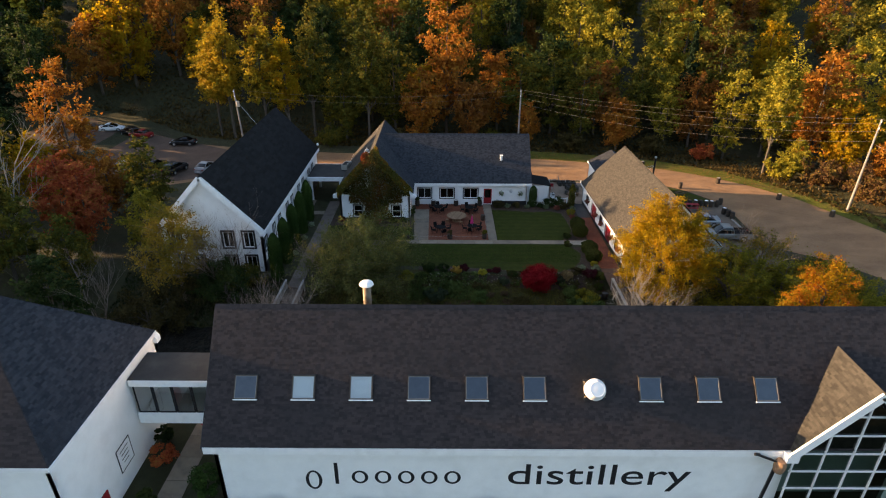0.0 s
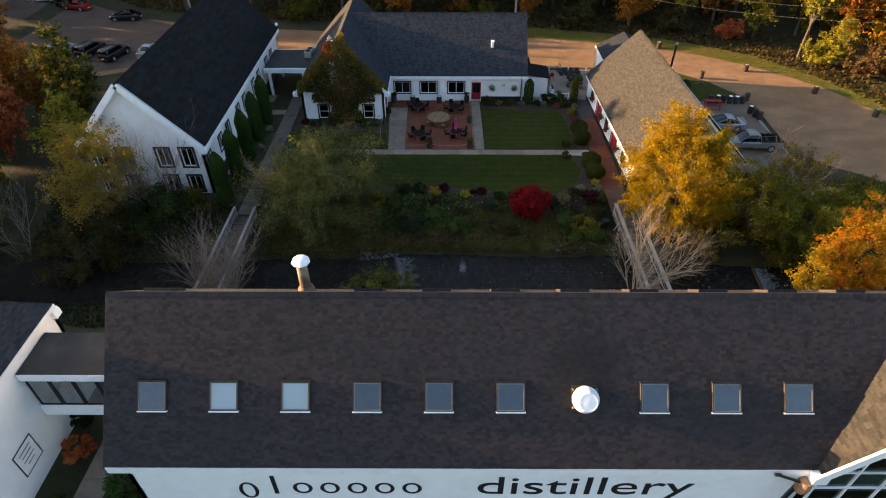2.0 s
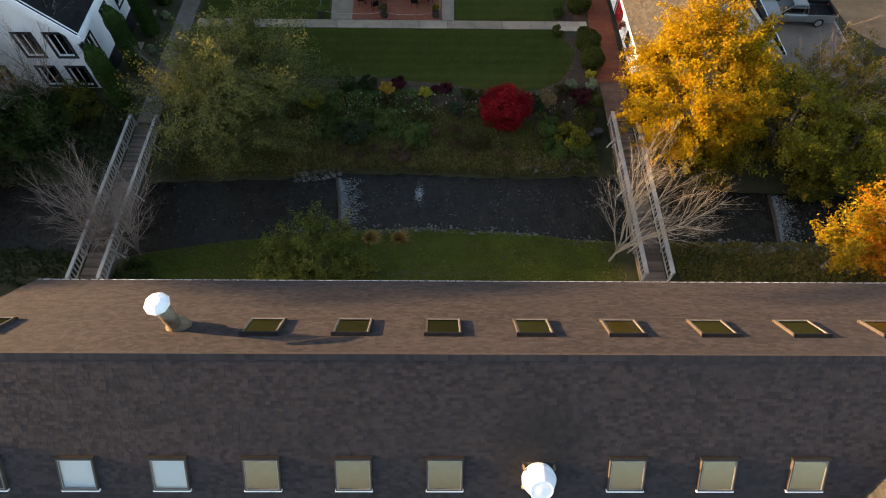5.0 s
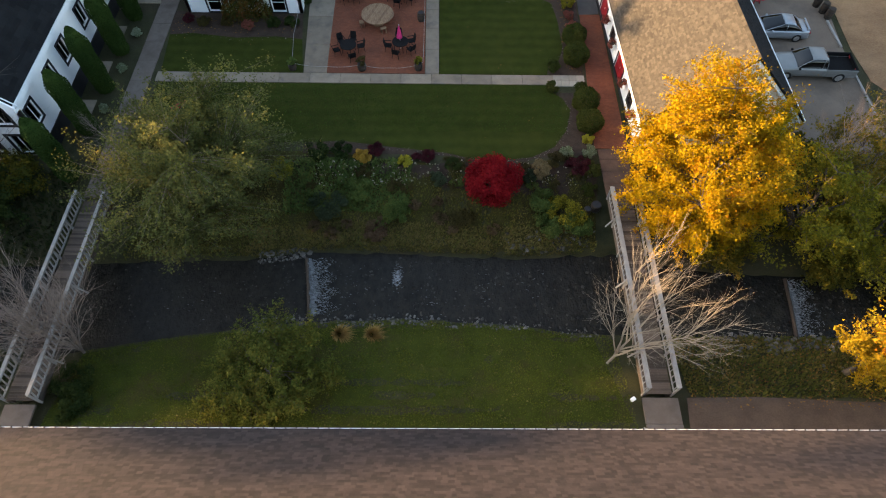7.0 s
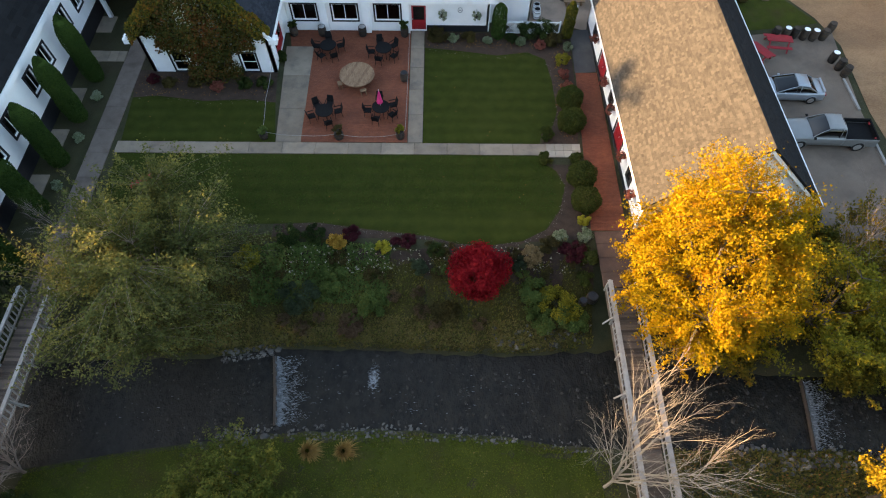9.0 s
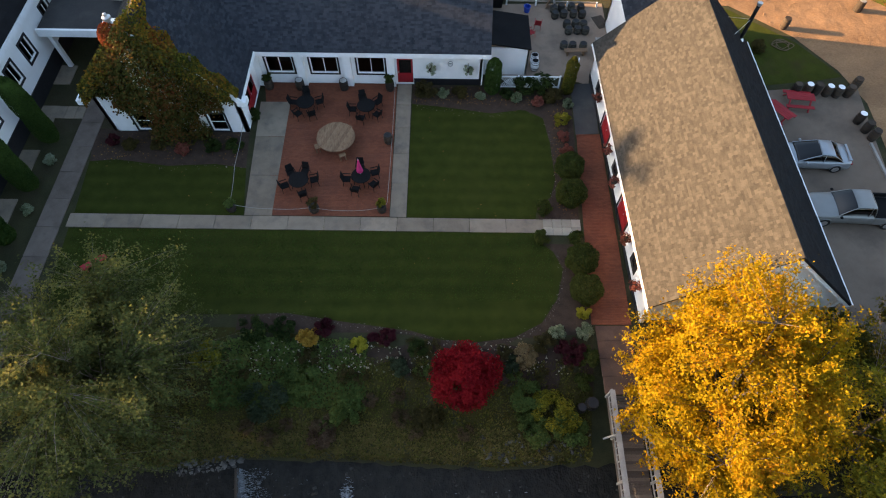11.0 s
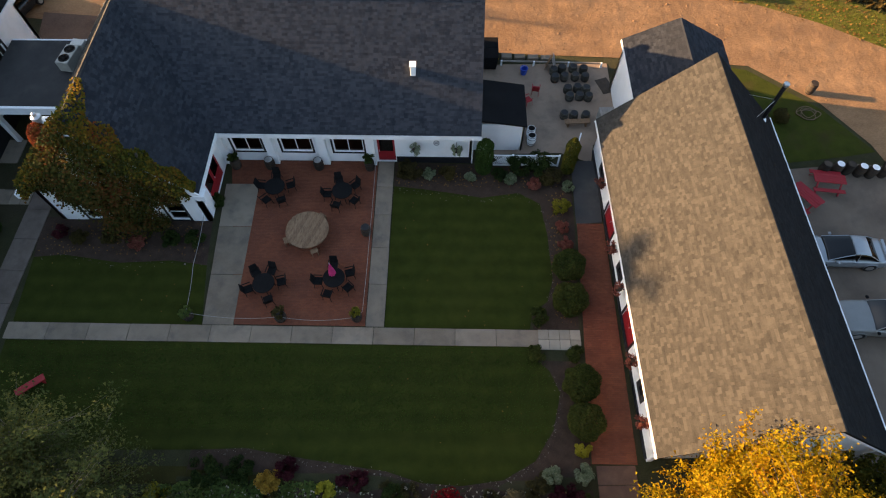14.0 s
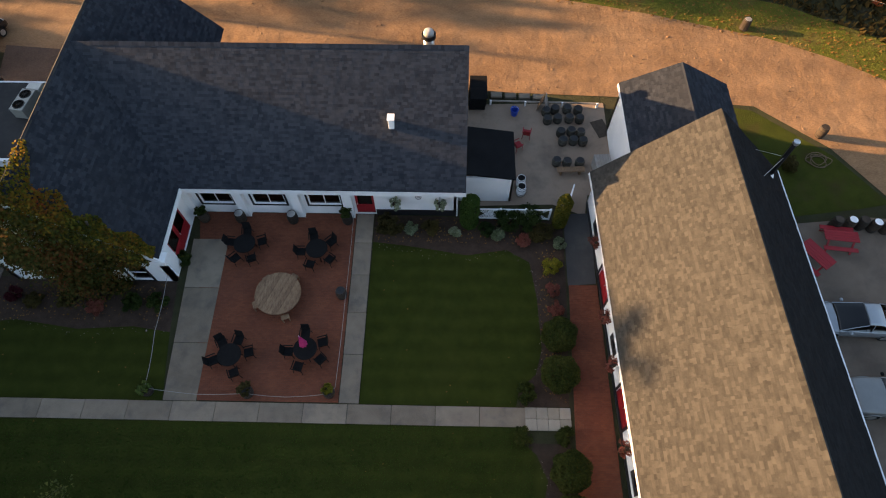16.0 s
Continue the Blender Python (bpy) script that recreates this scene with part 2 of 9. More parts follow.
def stripes(material, width):
    """Faint mowing stripes: bands of grass laid one way and the other."""
    nt, L = material.node_tree, material.node_tree.links.new
    b = nt.nodes["Principled BSDF"]
    old = b.inputs["Base Color"].links[0].from_socket
    geo = nt.nodes.new("ShaderNodeNewGeometry")
    w = nt.nodes.new("ShaderNodeTexWave")
    w.bands_direction = "Y"
    w.inputs["Scale"].default_value, w.inputs["Distortion"].default_value, w.inputs["Detail"].default_value = 0.314 / width, 1.2, 2.0
    L(geo.outputs["Position"], w.inputs["Vector"])
    r = nt.nodes.new("ShaderNodeMapRange")
    r.inputs["To Min"].default_value, r.inputs["To Max"].default_value = 0.91, 1.09
    L(w.outputs["Fac"], r.inputs["Value"])
    mul = nt.nodes.new("ShaderNodeVectorMath")
    mul.operation = "SCALE"
    L(old, mul.inputs[0])
    L(r.outputs[0], mul.inputs["Scale"])
    L(mul.outputs[0], b.inputs["Base Color"])


stripes(LAWN, 1.0)


def relief(material, scale, distance, strength=1.0, stretch=(1, 1, 1)):
    """A second, coarser bump under the fine one: ruts, potholes, ripples."""
    nt, L = material.node_tree, material.node_tree.links.new
    b = nt.nodes["Principled BSDF"]
    fine = b.inputs["Normal"].links[0].from_node
    geo = nt.nodes.new("ShaderNodeNewGeometry")
    mp = nt.nodes.new("ShaderNodeMapping")
    mp.inputs["Scale"].default_value = stretch
    L(geo.outputs["Position"], mp.inputs["Vector"])
    n = nt.nodes.new("ShaderNodeTexNoise")
    n.inputs["Scale"].default_value, n.inputs["Detail"].default_value, n.inputs["Roughness"].default_value = scale, 4.0, 0.55
    L(mp.outputs[0], n.inputs["Vector"])
    bp = nt.nodes.new("ShaderNodeBump")
    bp.inputs["Strength"].default_value, bp.inputs["Distance"].default_value = strength, distance
    L(n.outputs["Fac"], bp.inputs["Height"])
    L(bp.outputs[0], fine.inputs["Normal"])


relief(DIRT, 0.55, 0.22, 0.7)


def soot(material, centre, radius):
    """A dark soot stain on a roof round a point."""
    nt, L = material.node_tree, material.node_tree.links.new
    b = nt.nodes["Principled BSDF"]
    old = b.inputs["Base Color"].links[0].from_socket
    geo = nt.nodes.new("ShaderNodeNewGeometry")
    d = nt.nodes.new("ShaderNodeVectorMath")
    d.operation = "DISTANCE"
    d.inputs[1].default_value = centre
    L(geo.outputs["Position"], d.inputs[0])
    r = nt.nodes.new("ShaderNodeMapRange")
    r.interpolation_type = "SMOOTHSTEP"
    r.inputs["From Min"].default_value, r.inputs["From Max"].default_value = 0.4, radius
    r.inputs["To Min"].default_value, r.inputs["To Max"].default_value = 0.75, 0.0
    L(d.outputs["Value"], r.inputs["Value"])
    mix = nt.nodes.new("ShaderNodeMix")
    mix.data_type = "RGBA"
    L(r.outputs[0], mix.inputs[0])
    L(old, mix.inputs[6])
    mix.inputs[7].default_value = (0.012, 0.012, 0.013, 1)
    L(mix.outputs[2], b.inputs["Base Color"])


soot(SHINGLE_MAIN, (9.3, 27.3, 8.9), 2.8)


# ---- small tools ----
def part(name, bm, material, parent=None, label="", smooth=False):
    """One bmesh (or mesh) as ONE mesh object under a thing."""
    if isinstance(bm, bmesh.types.BMesh):
        bmesh.ops.recalc_face_normals(bm, faces=bm.faces)
        me = bpy.data.meshes.new(name)
        bm.to_mesh(me)
        bm.free()
    else:
        me = bm
    me.materials.clear()
    me.materials.append(material)
    if smooth:
        me.polygons.foreach_set("use_smooth", [True] * len(me.polygons))
    ob = new(name, me)
    if parent:
        ob.parent = parent
    if label:
        ob["label"] = label
    return ob


def thing(name, label, category, at=(0, 0, 0), turn=0.0, group="", kind=""):
    ob = tagged(new(name), label, category, group, kind)
    ob.matrix_world = pose(*at, 0, 0, turn)
    return ob


def box(bm, x0, x1, y0, y1, z0, z1, bevel=0.0):
    r = bmesh.ops.create_cube(bm, size=1, matrix=Matrix.Translation(((x0 + x1) / 2, (y0 + y1) / 2, (z0 + z1) / 2)) @ Matrix.Diagonal((x1 - x0, y1 - y0, z1 - z0, 1)))
    if bevel:
        edges = list({e for v in r["verts"] for e in v.link_edges})
        bmesh.ops.bevel(bm, geom=edges, offset=bevel, segments=1, affect="EDGES")
    return bm


def beam(bm, a, b, w, h, up=(0, 0, 1)):
    """A square bar from a to b, w across and h deep."""
    a, b = Vector(a), Vector(b)
    d = (b - a).normalized()
    s = d.cross(Vector(up))
    s = s.normalized() if s.length > 1e-4 else Vector((1, 0, 0))
    u = s.cross(d)
    vs = [bm.verts.new(p + s * i * w / 2 + u * j * h / 2) for p in (a, b) for i, j in ((-1, -1), (1, -1), (1, 1), (-1, 1))]
    for f in ((0, 1, 2, 3), (7, 6, 5, 4), (0, 4, 5, 1), (1, 5, 6, 2), (2, 6, 7, 3), (3, 7, 4, 0)):
        bm.faces.new([vs[i] for i in f])
    return bm


def rod(bm, a, b, r0, r1=None, n=8, caps=True):
    """A round bar from a to b."""
    a, b = Vector(a), Vector(b)
    r1 = r0 if r1 is None else r1
    q = (b - a).to_track_quat("Z", "Y")
    rings = [[bm.verts.new(p + q @ Vector((r * math.cos(k * math.tau / n), r * math.sin(k * math.tau / n), 0))) for k in range(n)] for p, r in ((a, r0), (b, r1))]
    for k in range(n):
        bm.faces.new((rings[0][k], rings[0][(k + 1) % n], rings[1][(k + 1) % n], rings[1][k]))
    if caps:
        bm.faces.new(rings[0][::-1])
        bm.faces.new(rings[1])
    return bm


def lathe(bm, profile, n=16, at=(0, 0, 0)):
    """A turned shape from (radius, height) pairs."""
    o = Vector(at)
    rings = []
    for r, z in profile:
        rings.append([bm.verts.new(o + Vector((r * math.cos(k * math.tau / n), r * math.sin(k * math.tau / n), z))) for k in range(n)])
    for a, b in zip(rings, rings[1:]):
        for k in range(n):
            bm.faces.new((a[k], a[(k + 1) % n], b[(k + 1) % n], b[k]))
    bm.faces.new(rings[0][::-1])
    bm.faces.new(rings[-1])
    return bm


def prism(bm, pts, direction):
    """A flat outline pushed along a direction."""
    d = Vector(direction)
    a = [bm.verts.new(Vector(p)) for p in pts]
    b = [bm.verts.new(Vector(p) + d) for p in pts]
    n = len(pts)
    bm.faces.new(a)
    bm.faces.new(b[::-1])
    for k in range(n):
        bm.faces.new((a[k], b[k], b[(k + 1) % n], a[(k + 1) % n]))
    return bm


def mesh_of(name, verts, faces):
    me = bpy.data.meshes.new(name)
    me.from_pydata(verts, [], faces)
    me.update()
    return me


# ---- the lie of the land ----
NORTH_EDGE = ((-80, 50.5), (-40, 49.5), (-24, 47.6), (-11, 48.1), (-4.5, 48.4), (-1.5, 48.9), (5, 48.8), (12, 48.5), (18, 48.9), (24, 47.6), (34, 47.2), (60, 44), (120, 36))
SOUTH_EDGE = ((-80, 44.5), (-40, 43), (-19.5, 42.2), (-15.5, 41.8), (-9.8, 42.9), (-1.4, 44.0), (5, 44.2), (11.8, 43.8), (15, 43.3), (22.8, 43.1), (30, 43.1), (60, 40), (120, 32))
WATER = -2.3


def along(table, x):
    return float(np.interp(x, [p[0] for p in table], [p[1] for p in table]))


def ramp_between(v, table):
    return float(np.interp(v, [p[0] for p in table], [p[1] for p in table]))


def height(x, y):
    n = along(NORTH_EDGE, x) + 0.30 * noise.noise((x * 0.9, 0.0, 7.0)) + 0.12 * noise.noise((x * 2.3, 0.0, 9.0))
    s = along(SOUTH_EDGE, x) + 0.18 * noise.noise((x * 0.8, 0.0, 3.0))
    wob = 0.12 * noise.noise((x * 0.5, y * 0.5, 0.3))
    if y > n:
        z = ramp_between(y - n, ((0, -2.3), (0.35, -1.85), (2.2, -1.45), (4.4, -0.75), (5.7, -0.08), (6.0, 0)))
        if y - n < 5.6:
            z += wob
    elif y < s:
        z = ramp_between(s - y, ((0, -2.3), (0.4, -1.95), (2.2, -1.3), (4.6, -0.35), (6.2, 0)))
        if s - y < 5.5:
            z += wob
    else:
        z = WATER - 0.55 * min(1.0, (n - y) * (y - s) / 3.0)
    # the wooded hill behind the road
    up = max(0.0, y - 100 - 0.12 * max(0, -x) + 0.10 * max(0, x - 20))
    z += 0.30 * up * min(1.0, up / 22.0) * (1.0 if up < 160 else 160 / up)
    z += 1.6 * noise.noise((x * 0.05, y * 0.05, 4.0)) * min(1.0, up / 15.0)
    # west bank and woods, a little higher
    w = max(0.0, -x - 62)
    z += 0.16 * min(w, 120)
    # an unseen wooded rise south-west of the buildings, added to block the low sun
    z += 0.46 * min(max(0.0, -x - 72), 42) * min(1.0, max(0.0, (71 - y) / 10)) * min(1.0, max(0.0, (y - 57) / 5))
    e = max(0.0, x - 62)
    z += 0.10 * min(e, 150)
    return z


def ground_sheet():
    xs = np.unique(np.concatenate([np.arange(-40, 45, 0.7), np.arange(-130, 140, 6.0), np.array([-2500, -1200, -600, -300, -180, 180, 300, 600, 1200, 2500])]))
    ys = np.unique(np.concatenate([np.arange(36, 58, 0.4), np.arange(-30, 120, 3.0), np.arange(100, 270, 5.0), np.array([-2500, -1200, -600, -300, -100, 320, 600, 1200, 2500])]))
    verts = [(float(x), float(y), height(float(x), float(y))) for y in ys for x in xs]
    w = len(xs)
    faces = [(j * w + i, j * w + i + 1, (j + 1) * w + i + 1, (j + 1) * w + i) for j in range(len(ys) - 1) for i in range(w - 1)]
    ob = part("ground", mesh_of("ground", verts, faces), ROUGHGRASS, smooth=True)
    tagged(ob, "rough autumn grass, bank and leaf litter round the buildings", "ground", kind="structure")


def patch(name, outline, material, lift, label, category, step=0.8, kind="structure"):
    """A sheet laid on the land inside an outline of corners."""
    pts = [Vector((x, y)) for x, y in outline]

    def inside(x, y):
        c = False
        for a, b in zip(pts, pts[1:] + pts[:1]):
            if (a.y > y) != (b.y > y) and x < (b.x - a.x) * (y - a.y) / (b.y - a.y) + a.x:
                c = not c
        return c

    bm = bmesh.new()
    face = bm.faces.new([bm.verts.new((p.x, p.y, 0)) for p in pts])
    x0, x1, y0, y1 = min(p.x for p in pts), max(p.x for p in pts), min(p.y for p in pts), max(p.y for p in pts)
    for axis, lo, hi in (((1, 0, 0), x0, x1), ((0, 1, 0), y0, y1)):
        v = lo + step
        while v < hi:
            co = Vector(axis) * v
            bmesh.ops.bisect_plane(bm, geom=bm.verts[:] + bm.edges[:] + bm.faces[:], plane_co=co, plane_no=axis)
            v += step
    for v in bm.verts:
        v.co.z = height(v.co.x, v.co.y) + lift
    ob = part(name, bm, material)
    return tagged(ob, label, category, kind=kind)


ground_sheet()
BANKTURF = surface("bank turf", (0.030, 0.041, 0.007), (0.076, 0.086, 0.014), 1.0, 0.95, 0.9, 40, (0.065, 0.050, 0.02), 0.45, 0.8, bump_dist=0.04, spec=0.08)
SLOPETURF = surface("garden slope turf", (0.030, 0.028, 0.009), (0.078, 0.068, 0.018), 1.2, 0.95, 0.9, 30, (0.06, 0.045, 0.02), 0.5, 0.7, bump_dist=0.05, spec=0.08)
bm = bmesh.new()
wx = np.arange(-82, 122, 2.0)
va = [bm.verts.new((x, along(NORTH_EDGE, x) + 0.4, WATER)) for x in wx]
vb = [bm.verts.new((x, along(SOUTH_EDGE, x) - 0.4, WATER)) for x in wx]
for i in range(len(wx) - 1):
    bm.faces.new((va[i], va[i + 1], vb[i + 1], vb[i]))
WATERMAT = surface("dark creek water", (0.006, 0.0058, 0.005), (0.034, 0.031, 0.026), 1.6, 0.2, 1.0, 5.0, (0.034, 0.030, 0.023), 1.1, 0.6, bump_dist=0.10, spec=0.09, stretch=(1.2, 0.8, 1))
tagged(part("water", bm, WATERMAT), "dark shallow creek water with small ripples", "creek", kind="structure")

ROAD_N = ((-75, 116), (-62, 113), (-46, 103), (-32, 99), (-18, 97.5), (0, 96), (15.4, 94.8), (24, 93), (36, 89.4), (44.5, 83.8), (50, 77), (55, 66), (58, 52), (60, 30), (62, 0))
ROAD_S = ((-75, 86), (-60, 81), (-46, 79), (-36, 84), (-26, 88.0), (-12, 86.5), (0, 85.5), (14, 84.3), (22, 84.0), (27, 83.7), (31.5, 83.3), (35.6, 79.8), (37.9, 76.2), (38.9, 73), (38.6, 66), (38.9, 62.6), (40.6, 60.2), (43.8, 58.0), (47.5, 53.5), (50.5, 45), (52, 25), (53, 0))
patch("road", ROAD_S + ROAD_N[::-1], DIRT, 0.03, "sandy dirt road with ruts along the woods", "road", 3.0)
patch("verge", [(x, along(ROAD_N, x) - 0.2) for x in range(-10, 47, 4)] + [(50, 77), (54.5, 67), (58.5, 69), (53, 80), (46.5, 87.5), (36, 93.4), (24, 97), (15, 98.8), (0, 100), (-10, 100.8)], surface("verge turf", (0.075, 0.085, 0.014), (0.165, 0.165, 0.032), 0.9, 0.95, 0.9, 30, (0.17, 0.115, 0.05), 0.35, 0.8, bump_dist=0.05, spec=0.08), 0.045, "sunlit grass verge between the road and the wood", "grass", 2.0)
patch("bank_turf", [(x, along(SOUTH_EDGE, x) - 0.35) for x in range(-14, 18, 2)] + [(17.3, 36), (-14, 36)], BANKTURF, 0.015, "green turf on the south bank of the creek", "grass", 0.8)
patch("slope_turf", [(x, along(NORTH_EDGE, x) + 0.3) for x in range(-13, 18, 2)] + [(17.3, 53.2), (-2, 55.5), (-13, 55.5)], SLOPETURF, 0.012, "mossy turf on the north bank below the lawn", "grass", 0.8)


# ---- building tools ----
def wall(parent, a, b, z0, z1, openings=(), thick=0.25, apex=None, material=None, name="wall", label=""):
    """A wall from a to b (inside to its left) with openings (u0, u1, z0, z1) cut through; apex adds a gable."""
    a, b = Vector((*a, 0)), Vector((*b, 0))
    length = (b - a).length
    u = (b - a) / length
    inward = Vector((-u.y, u.x, 0)) * thick
    us = sorted({0.0, length, *[o[0] for o in openings], *[o[1] for o in openings]})
    zs = sorted({z0, z1, *[o[2] for o in openings], *[o[3] for o in openings]})
    bm = bmesh.new()
    up = Vector((0, 0, 1))
    for i in range(len(us) - 1):
        for j in range(len(zs) - 1):
            cu, cz = (us[i] + us[i + 1]) / 2, (zs[j] + zs[j + 1]) / 2
            if not any(o[0] < cu < o[1] and o[2] < cz < o[3] for o in openings):
                p, q = a + u * us[i], a + u * us[i + 1]
                prism(bm, [p + up * zs[j], q + up * zs[j], q + up * zs[j + 1], p + up * zs[j + 1]], inward)
    if apex:
        prism(bm, [a + u * s + up * z1 for s in us] + [(a + b) / 2 + up * apex], inward)
    # weld the cells into one body and drop the faces inside it
    bmesh.ops.remove_doubles(bm, verts=bm.verts[:], dist=0.0005)
    seen = {}
    for f in bm.faces:
        seen.setdefault(frozenset(f.verts), []).append(f)
    bmesh.ops.delete(bm, geom=[f for fs in seen.values() if len(fs) > 1 for f in fs], context="FACES")
    return part(name, bm, material or WHITE, parent, label)


def sheet(name, pts, material, parent):
    """One sheet of glass, facing the side from which its corners run anticlockwise."""
    return part(name, mesh_of(name, [tuple(p) for p in pts], [tuple(range(len(pts)))]), material, parent)


def window(parent, a, b, u0, u1, z0, z1, cols=2, rows=1, frame_mat=None, surround=0.0, depth=0.12, name="window", pane_mat=None):
    """A framed window set in the wall from a to b; panes are parts of it."""
    a, b = Vector((*a, 0)), Vector((*b, 0))
    u = (b - a).normalized()
    out = Vector((u.y, -u.x, 0))
    up = Vector((0, 0, 1))

    def at(s, z, d):
        return a + u * s + up * z + out * d

    bm = bmesh.new()
    f, d = 0.07, -depth
    for s0, s1, w0, w1 in ((u0, u1, z0, z0 + f), (u0, u1, z1 - f, z1), (u0, u0 + f, z0 + f, z1 - f), (u1 - f, u1, z0 + f, z1 - f)):
        prism(bm, [at(s0, w0, d), at(s1, w0, d), at(s1, w1, d), at(s0, w1, d)], out * 0.07)
    for i in range(1, cols):
        s = u0 + (u1 - u0) * i / cols
        prism(bm, [at(s - 0.025, z0 + f, d), at(s + 0.025, z0 + f, d), at(s + 0.025, z1 - f, d), at(s - 0.025, z1 - f, d)], out * 0.06)
    for j in range(1, rows):
        z = z0 + (z1 - z0) * j / rows
        prism(bm, [at(u0 + f, z - 0.025, d), at(u1 - f, z - 0.025, d), at(u1 - f, z + 0.025, d), at(u0 + f, z + 0.025, d)], out * 0.055)
    win = part(name, bm, frame_mat or TRIM, parent)
    pw, ph = (u1 - u0 - 2 * f) / cols, (z1 - z0 - 2 * f) / rows
    for i in range(cols):
        for j in range(rows):
            s, z = u0 + f + i * pw, z0 + f + j * ph
            sheet("pane", [at(s, z, d + 0.028), at(s + pw, z, d + 0.028), at(s + pw, z + ph, d + 0.028), at(s, z + ph, d + 0.028)], pane_mat or GLASS, win)
    if surround:
        bm = bmesh.new()
        g = surround
        for s0, s1, w0, w1 in ((u0 - g, u1 + g, z0 - g, z0), (u0 - g, u1 + g, z1, z1 + g), (u0 - g, u0, z0, z1), (u1, u1 + g, z0, z1)):
            prism(bm, [at(s0, w0, 0.003), at(s1, w0, 0.003), at(s1, w1, 0.003), at(s0, w1, 0.003)], out * 0.03)
        part("surround", bm, BLACK, win)
    return win


UNIT_SHINGLE = mesh_of("shingle", [(0, 0, 0.016), (1, 0, 0.016), (1, 1, 0.003), (0, 1, 0.003), (0, 0, -0.002), (1, 0, -0.002)],
                       [(0, 1, 2, 3), (4, 5, 1, 0), (4, 0, 3), (5, 2, 1)])


def roof_slope(parent, A, B, C, D, material, expose=0.145, tab=(0.26, 0.4), single=None, seed=1, thick=0.12, name="roof", lift=1.0, base=None):
    """One roof plane: eave A to B (left to right seen from outside), ridge D to C. A slab with courses of shingles;
    single=(u0, u1, v0, v1): the stretch whose shingles are parts of their own."""
    A, B, C, D = (Vector(p) for p in (A, B, C, D))
    u = (B - A).normalized()
    nrm = u.cross((D + C) / 2 - (A + B) / 2).normalized()
    if nrm.z < 0:
        nrm = -nrm
    v = nrm.cross(u).normalized()
    H = (D - A).dot(v)
    bm = bmesh.new()
    prism(bm, [A, B, C, D], -nrm * thick)
    slab = part(name, bm, base or material, parent)
    rng = np.random.RandomState(seed)
    uD, uC, uB = (D - A).dot(u), (C - A).dot(u), (B - A).dot(u)
    rows, single_rows = [], []
    for c in range(int(H / expose)):
        v0 = c * expose
        f = (v0 + expose / 2) / H
        lo, hi = uD * f, uB + (uC - uB) * f
        s = lo - rng.uniform(0, tab[0])
        while s < hi:
            w = rng.uniform(*tab)
            a, b = max(s, lo), min(s + w - 0.006, hi)
            if b - a > 0.03:
                row = (a, b, v0 + rng.uniform(-0.006, 0.006), v0 + expose * 1.25, rng.choice((0.9, 1.0, 1.7)) * lift)
                if single and single[0] < a < single[1] and single[2] < v0 < single[3] and len(single_rows) < 300:
                    single_rows.append(row)
                else:
                    rows.append(row)
            s += w
    r = np.array(rows)
    uu, vv, nn, aa = (np.array(k) for k in (u, v, nrm, A))
    n = len(r)
    corner = np.zeros((n, 6, 3))
    for k, (iu, iv, t) in enumerate(((0, 2, 0.016), (1, 2, 0.016), (1, 3, 0.003), (0, 3, 0.003), (0, 2, -0.002), (1, 2, -0.002))):
        corner[:, k] = aa + r[:, iu, None] * uu + r[:, iv, None] * vv + (r[:, 4, None] * t if t > 0.01 else t) * nn
    idx = np.arange(n)[:, None] * 6
    quads = np.concatenate([idx + np.array([0, 1, 2, 3]), idx + np.array([4, 5, 1, 0])]).tolist()
    tris = np.concatenate([idx + np.array([4, 0, 3]), idx + np.array([5, 2, 1])]).tolist()
    me = mesh_of("shingles", corner.reshape(-1, 3).tolist(), quads + tris)
    tagged(part("shingles", me, material, slab), kind="stuff")
    for a, b, v0, v1, t in single_rows:
        UNIT_SHINGLE.materials.clear() if not UNIT_SHINGLE.materials else None
        key = material.name
        if key not in SINGLE_MESH:
            SINGLE_MESH[key] = UNIT_SHINGLE.copy()
            SINGLE_MESH[key].materials.append(material)
        ob = new("shingle", SINGLE_MESH[key])
        ob.parent = slab
        m = Matrix((u * (b - a), v * (v1 - v0), nrm * t)).transposed().to_4x4()
        m.translation = A + u * a + v * v0
        ob.matrix_local = m
    return slab


SINGLE_MESH = {}


def ridge_caps(parent, a, b, pitch, material, step=0.17, half=0.16):
    """Folded cap shingles along a ridge."""
    a, b = Vector(a), Vector(b)
    d = (b - a).normalized()
    s = Vector((-d.y, d.x, 0))
    drop = half * pitch
    bm = bmesh.new()
    n = int((b - a).length / step)
    for i in range(n):
        p = a + d * i * step
        q = p + d * step * 1.15
        lift = Vector((0, 0, 0.035))
        for side in (1, -1):
            w = s * half * side - Vector((0, 0, drop))
            vs = [bm.verts.new(k) for k in (p + lift, q + lift * 0.75, q + w + lift * 0.75, p + w + lift)]
            bm.faces.new(vs if side == 1 else vs[::-1])
            vs = [bm.verts.new(k) for k in (p + lift, p + w + lift, p + w, p)]
            bm.faces.new(vs)
    me = bpy.data.meshes.new("ridge_cap")
    bm.to_mesh(me)
    bm.free()
    return tagged(part("ridge_cap", me, material, parent), kind="stuff")


def fascia(parent, pts, h, material, out=0.03, name="fascia", drop=0.0):
    """A board under a roof edge through the points."""
    bm = bmesh.new()
    for p, q in zip(pts, pts[1:]):
        beam(bm, Vector(p) - Vector((0, 0, h / 2 + drop)), Vector(q) - Vector((0, 0, h / 2 + drop)), out * 2, h)
    return part(name, bm, material, parent)


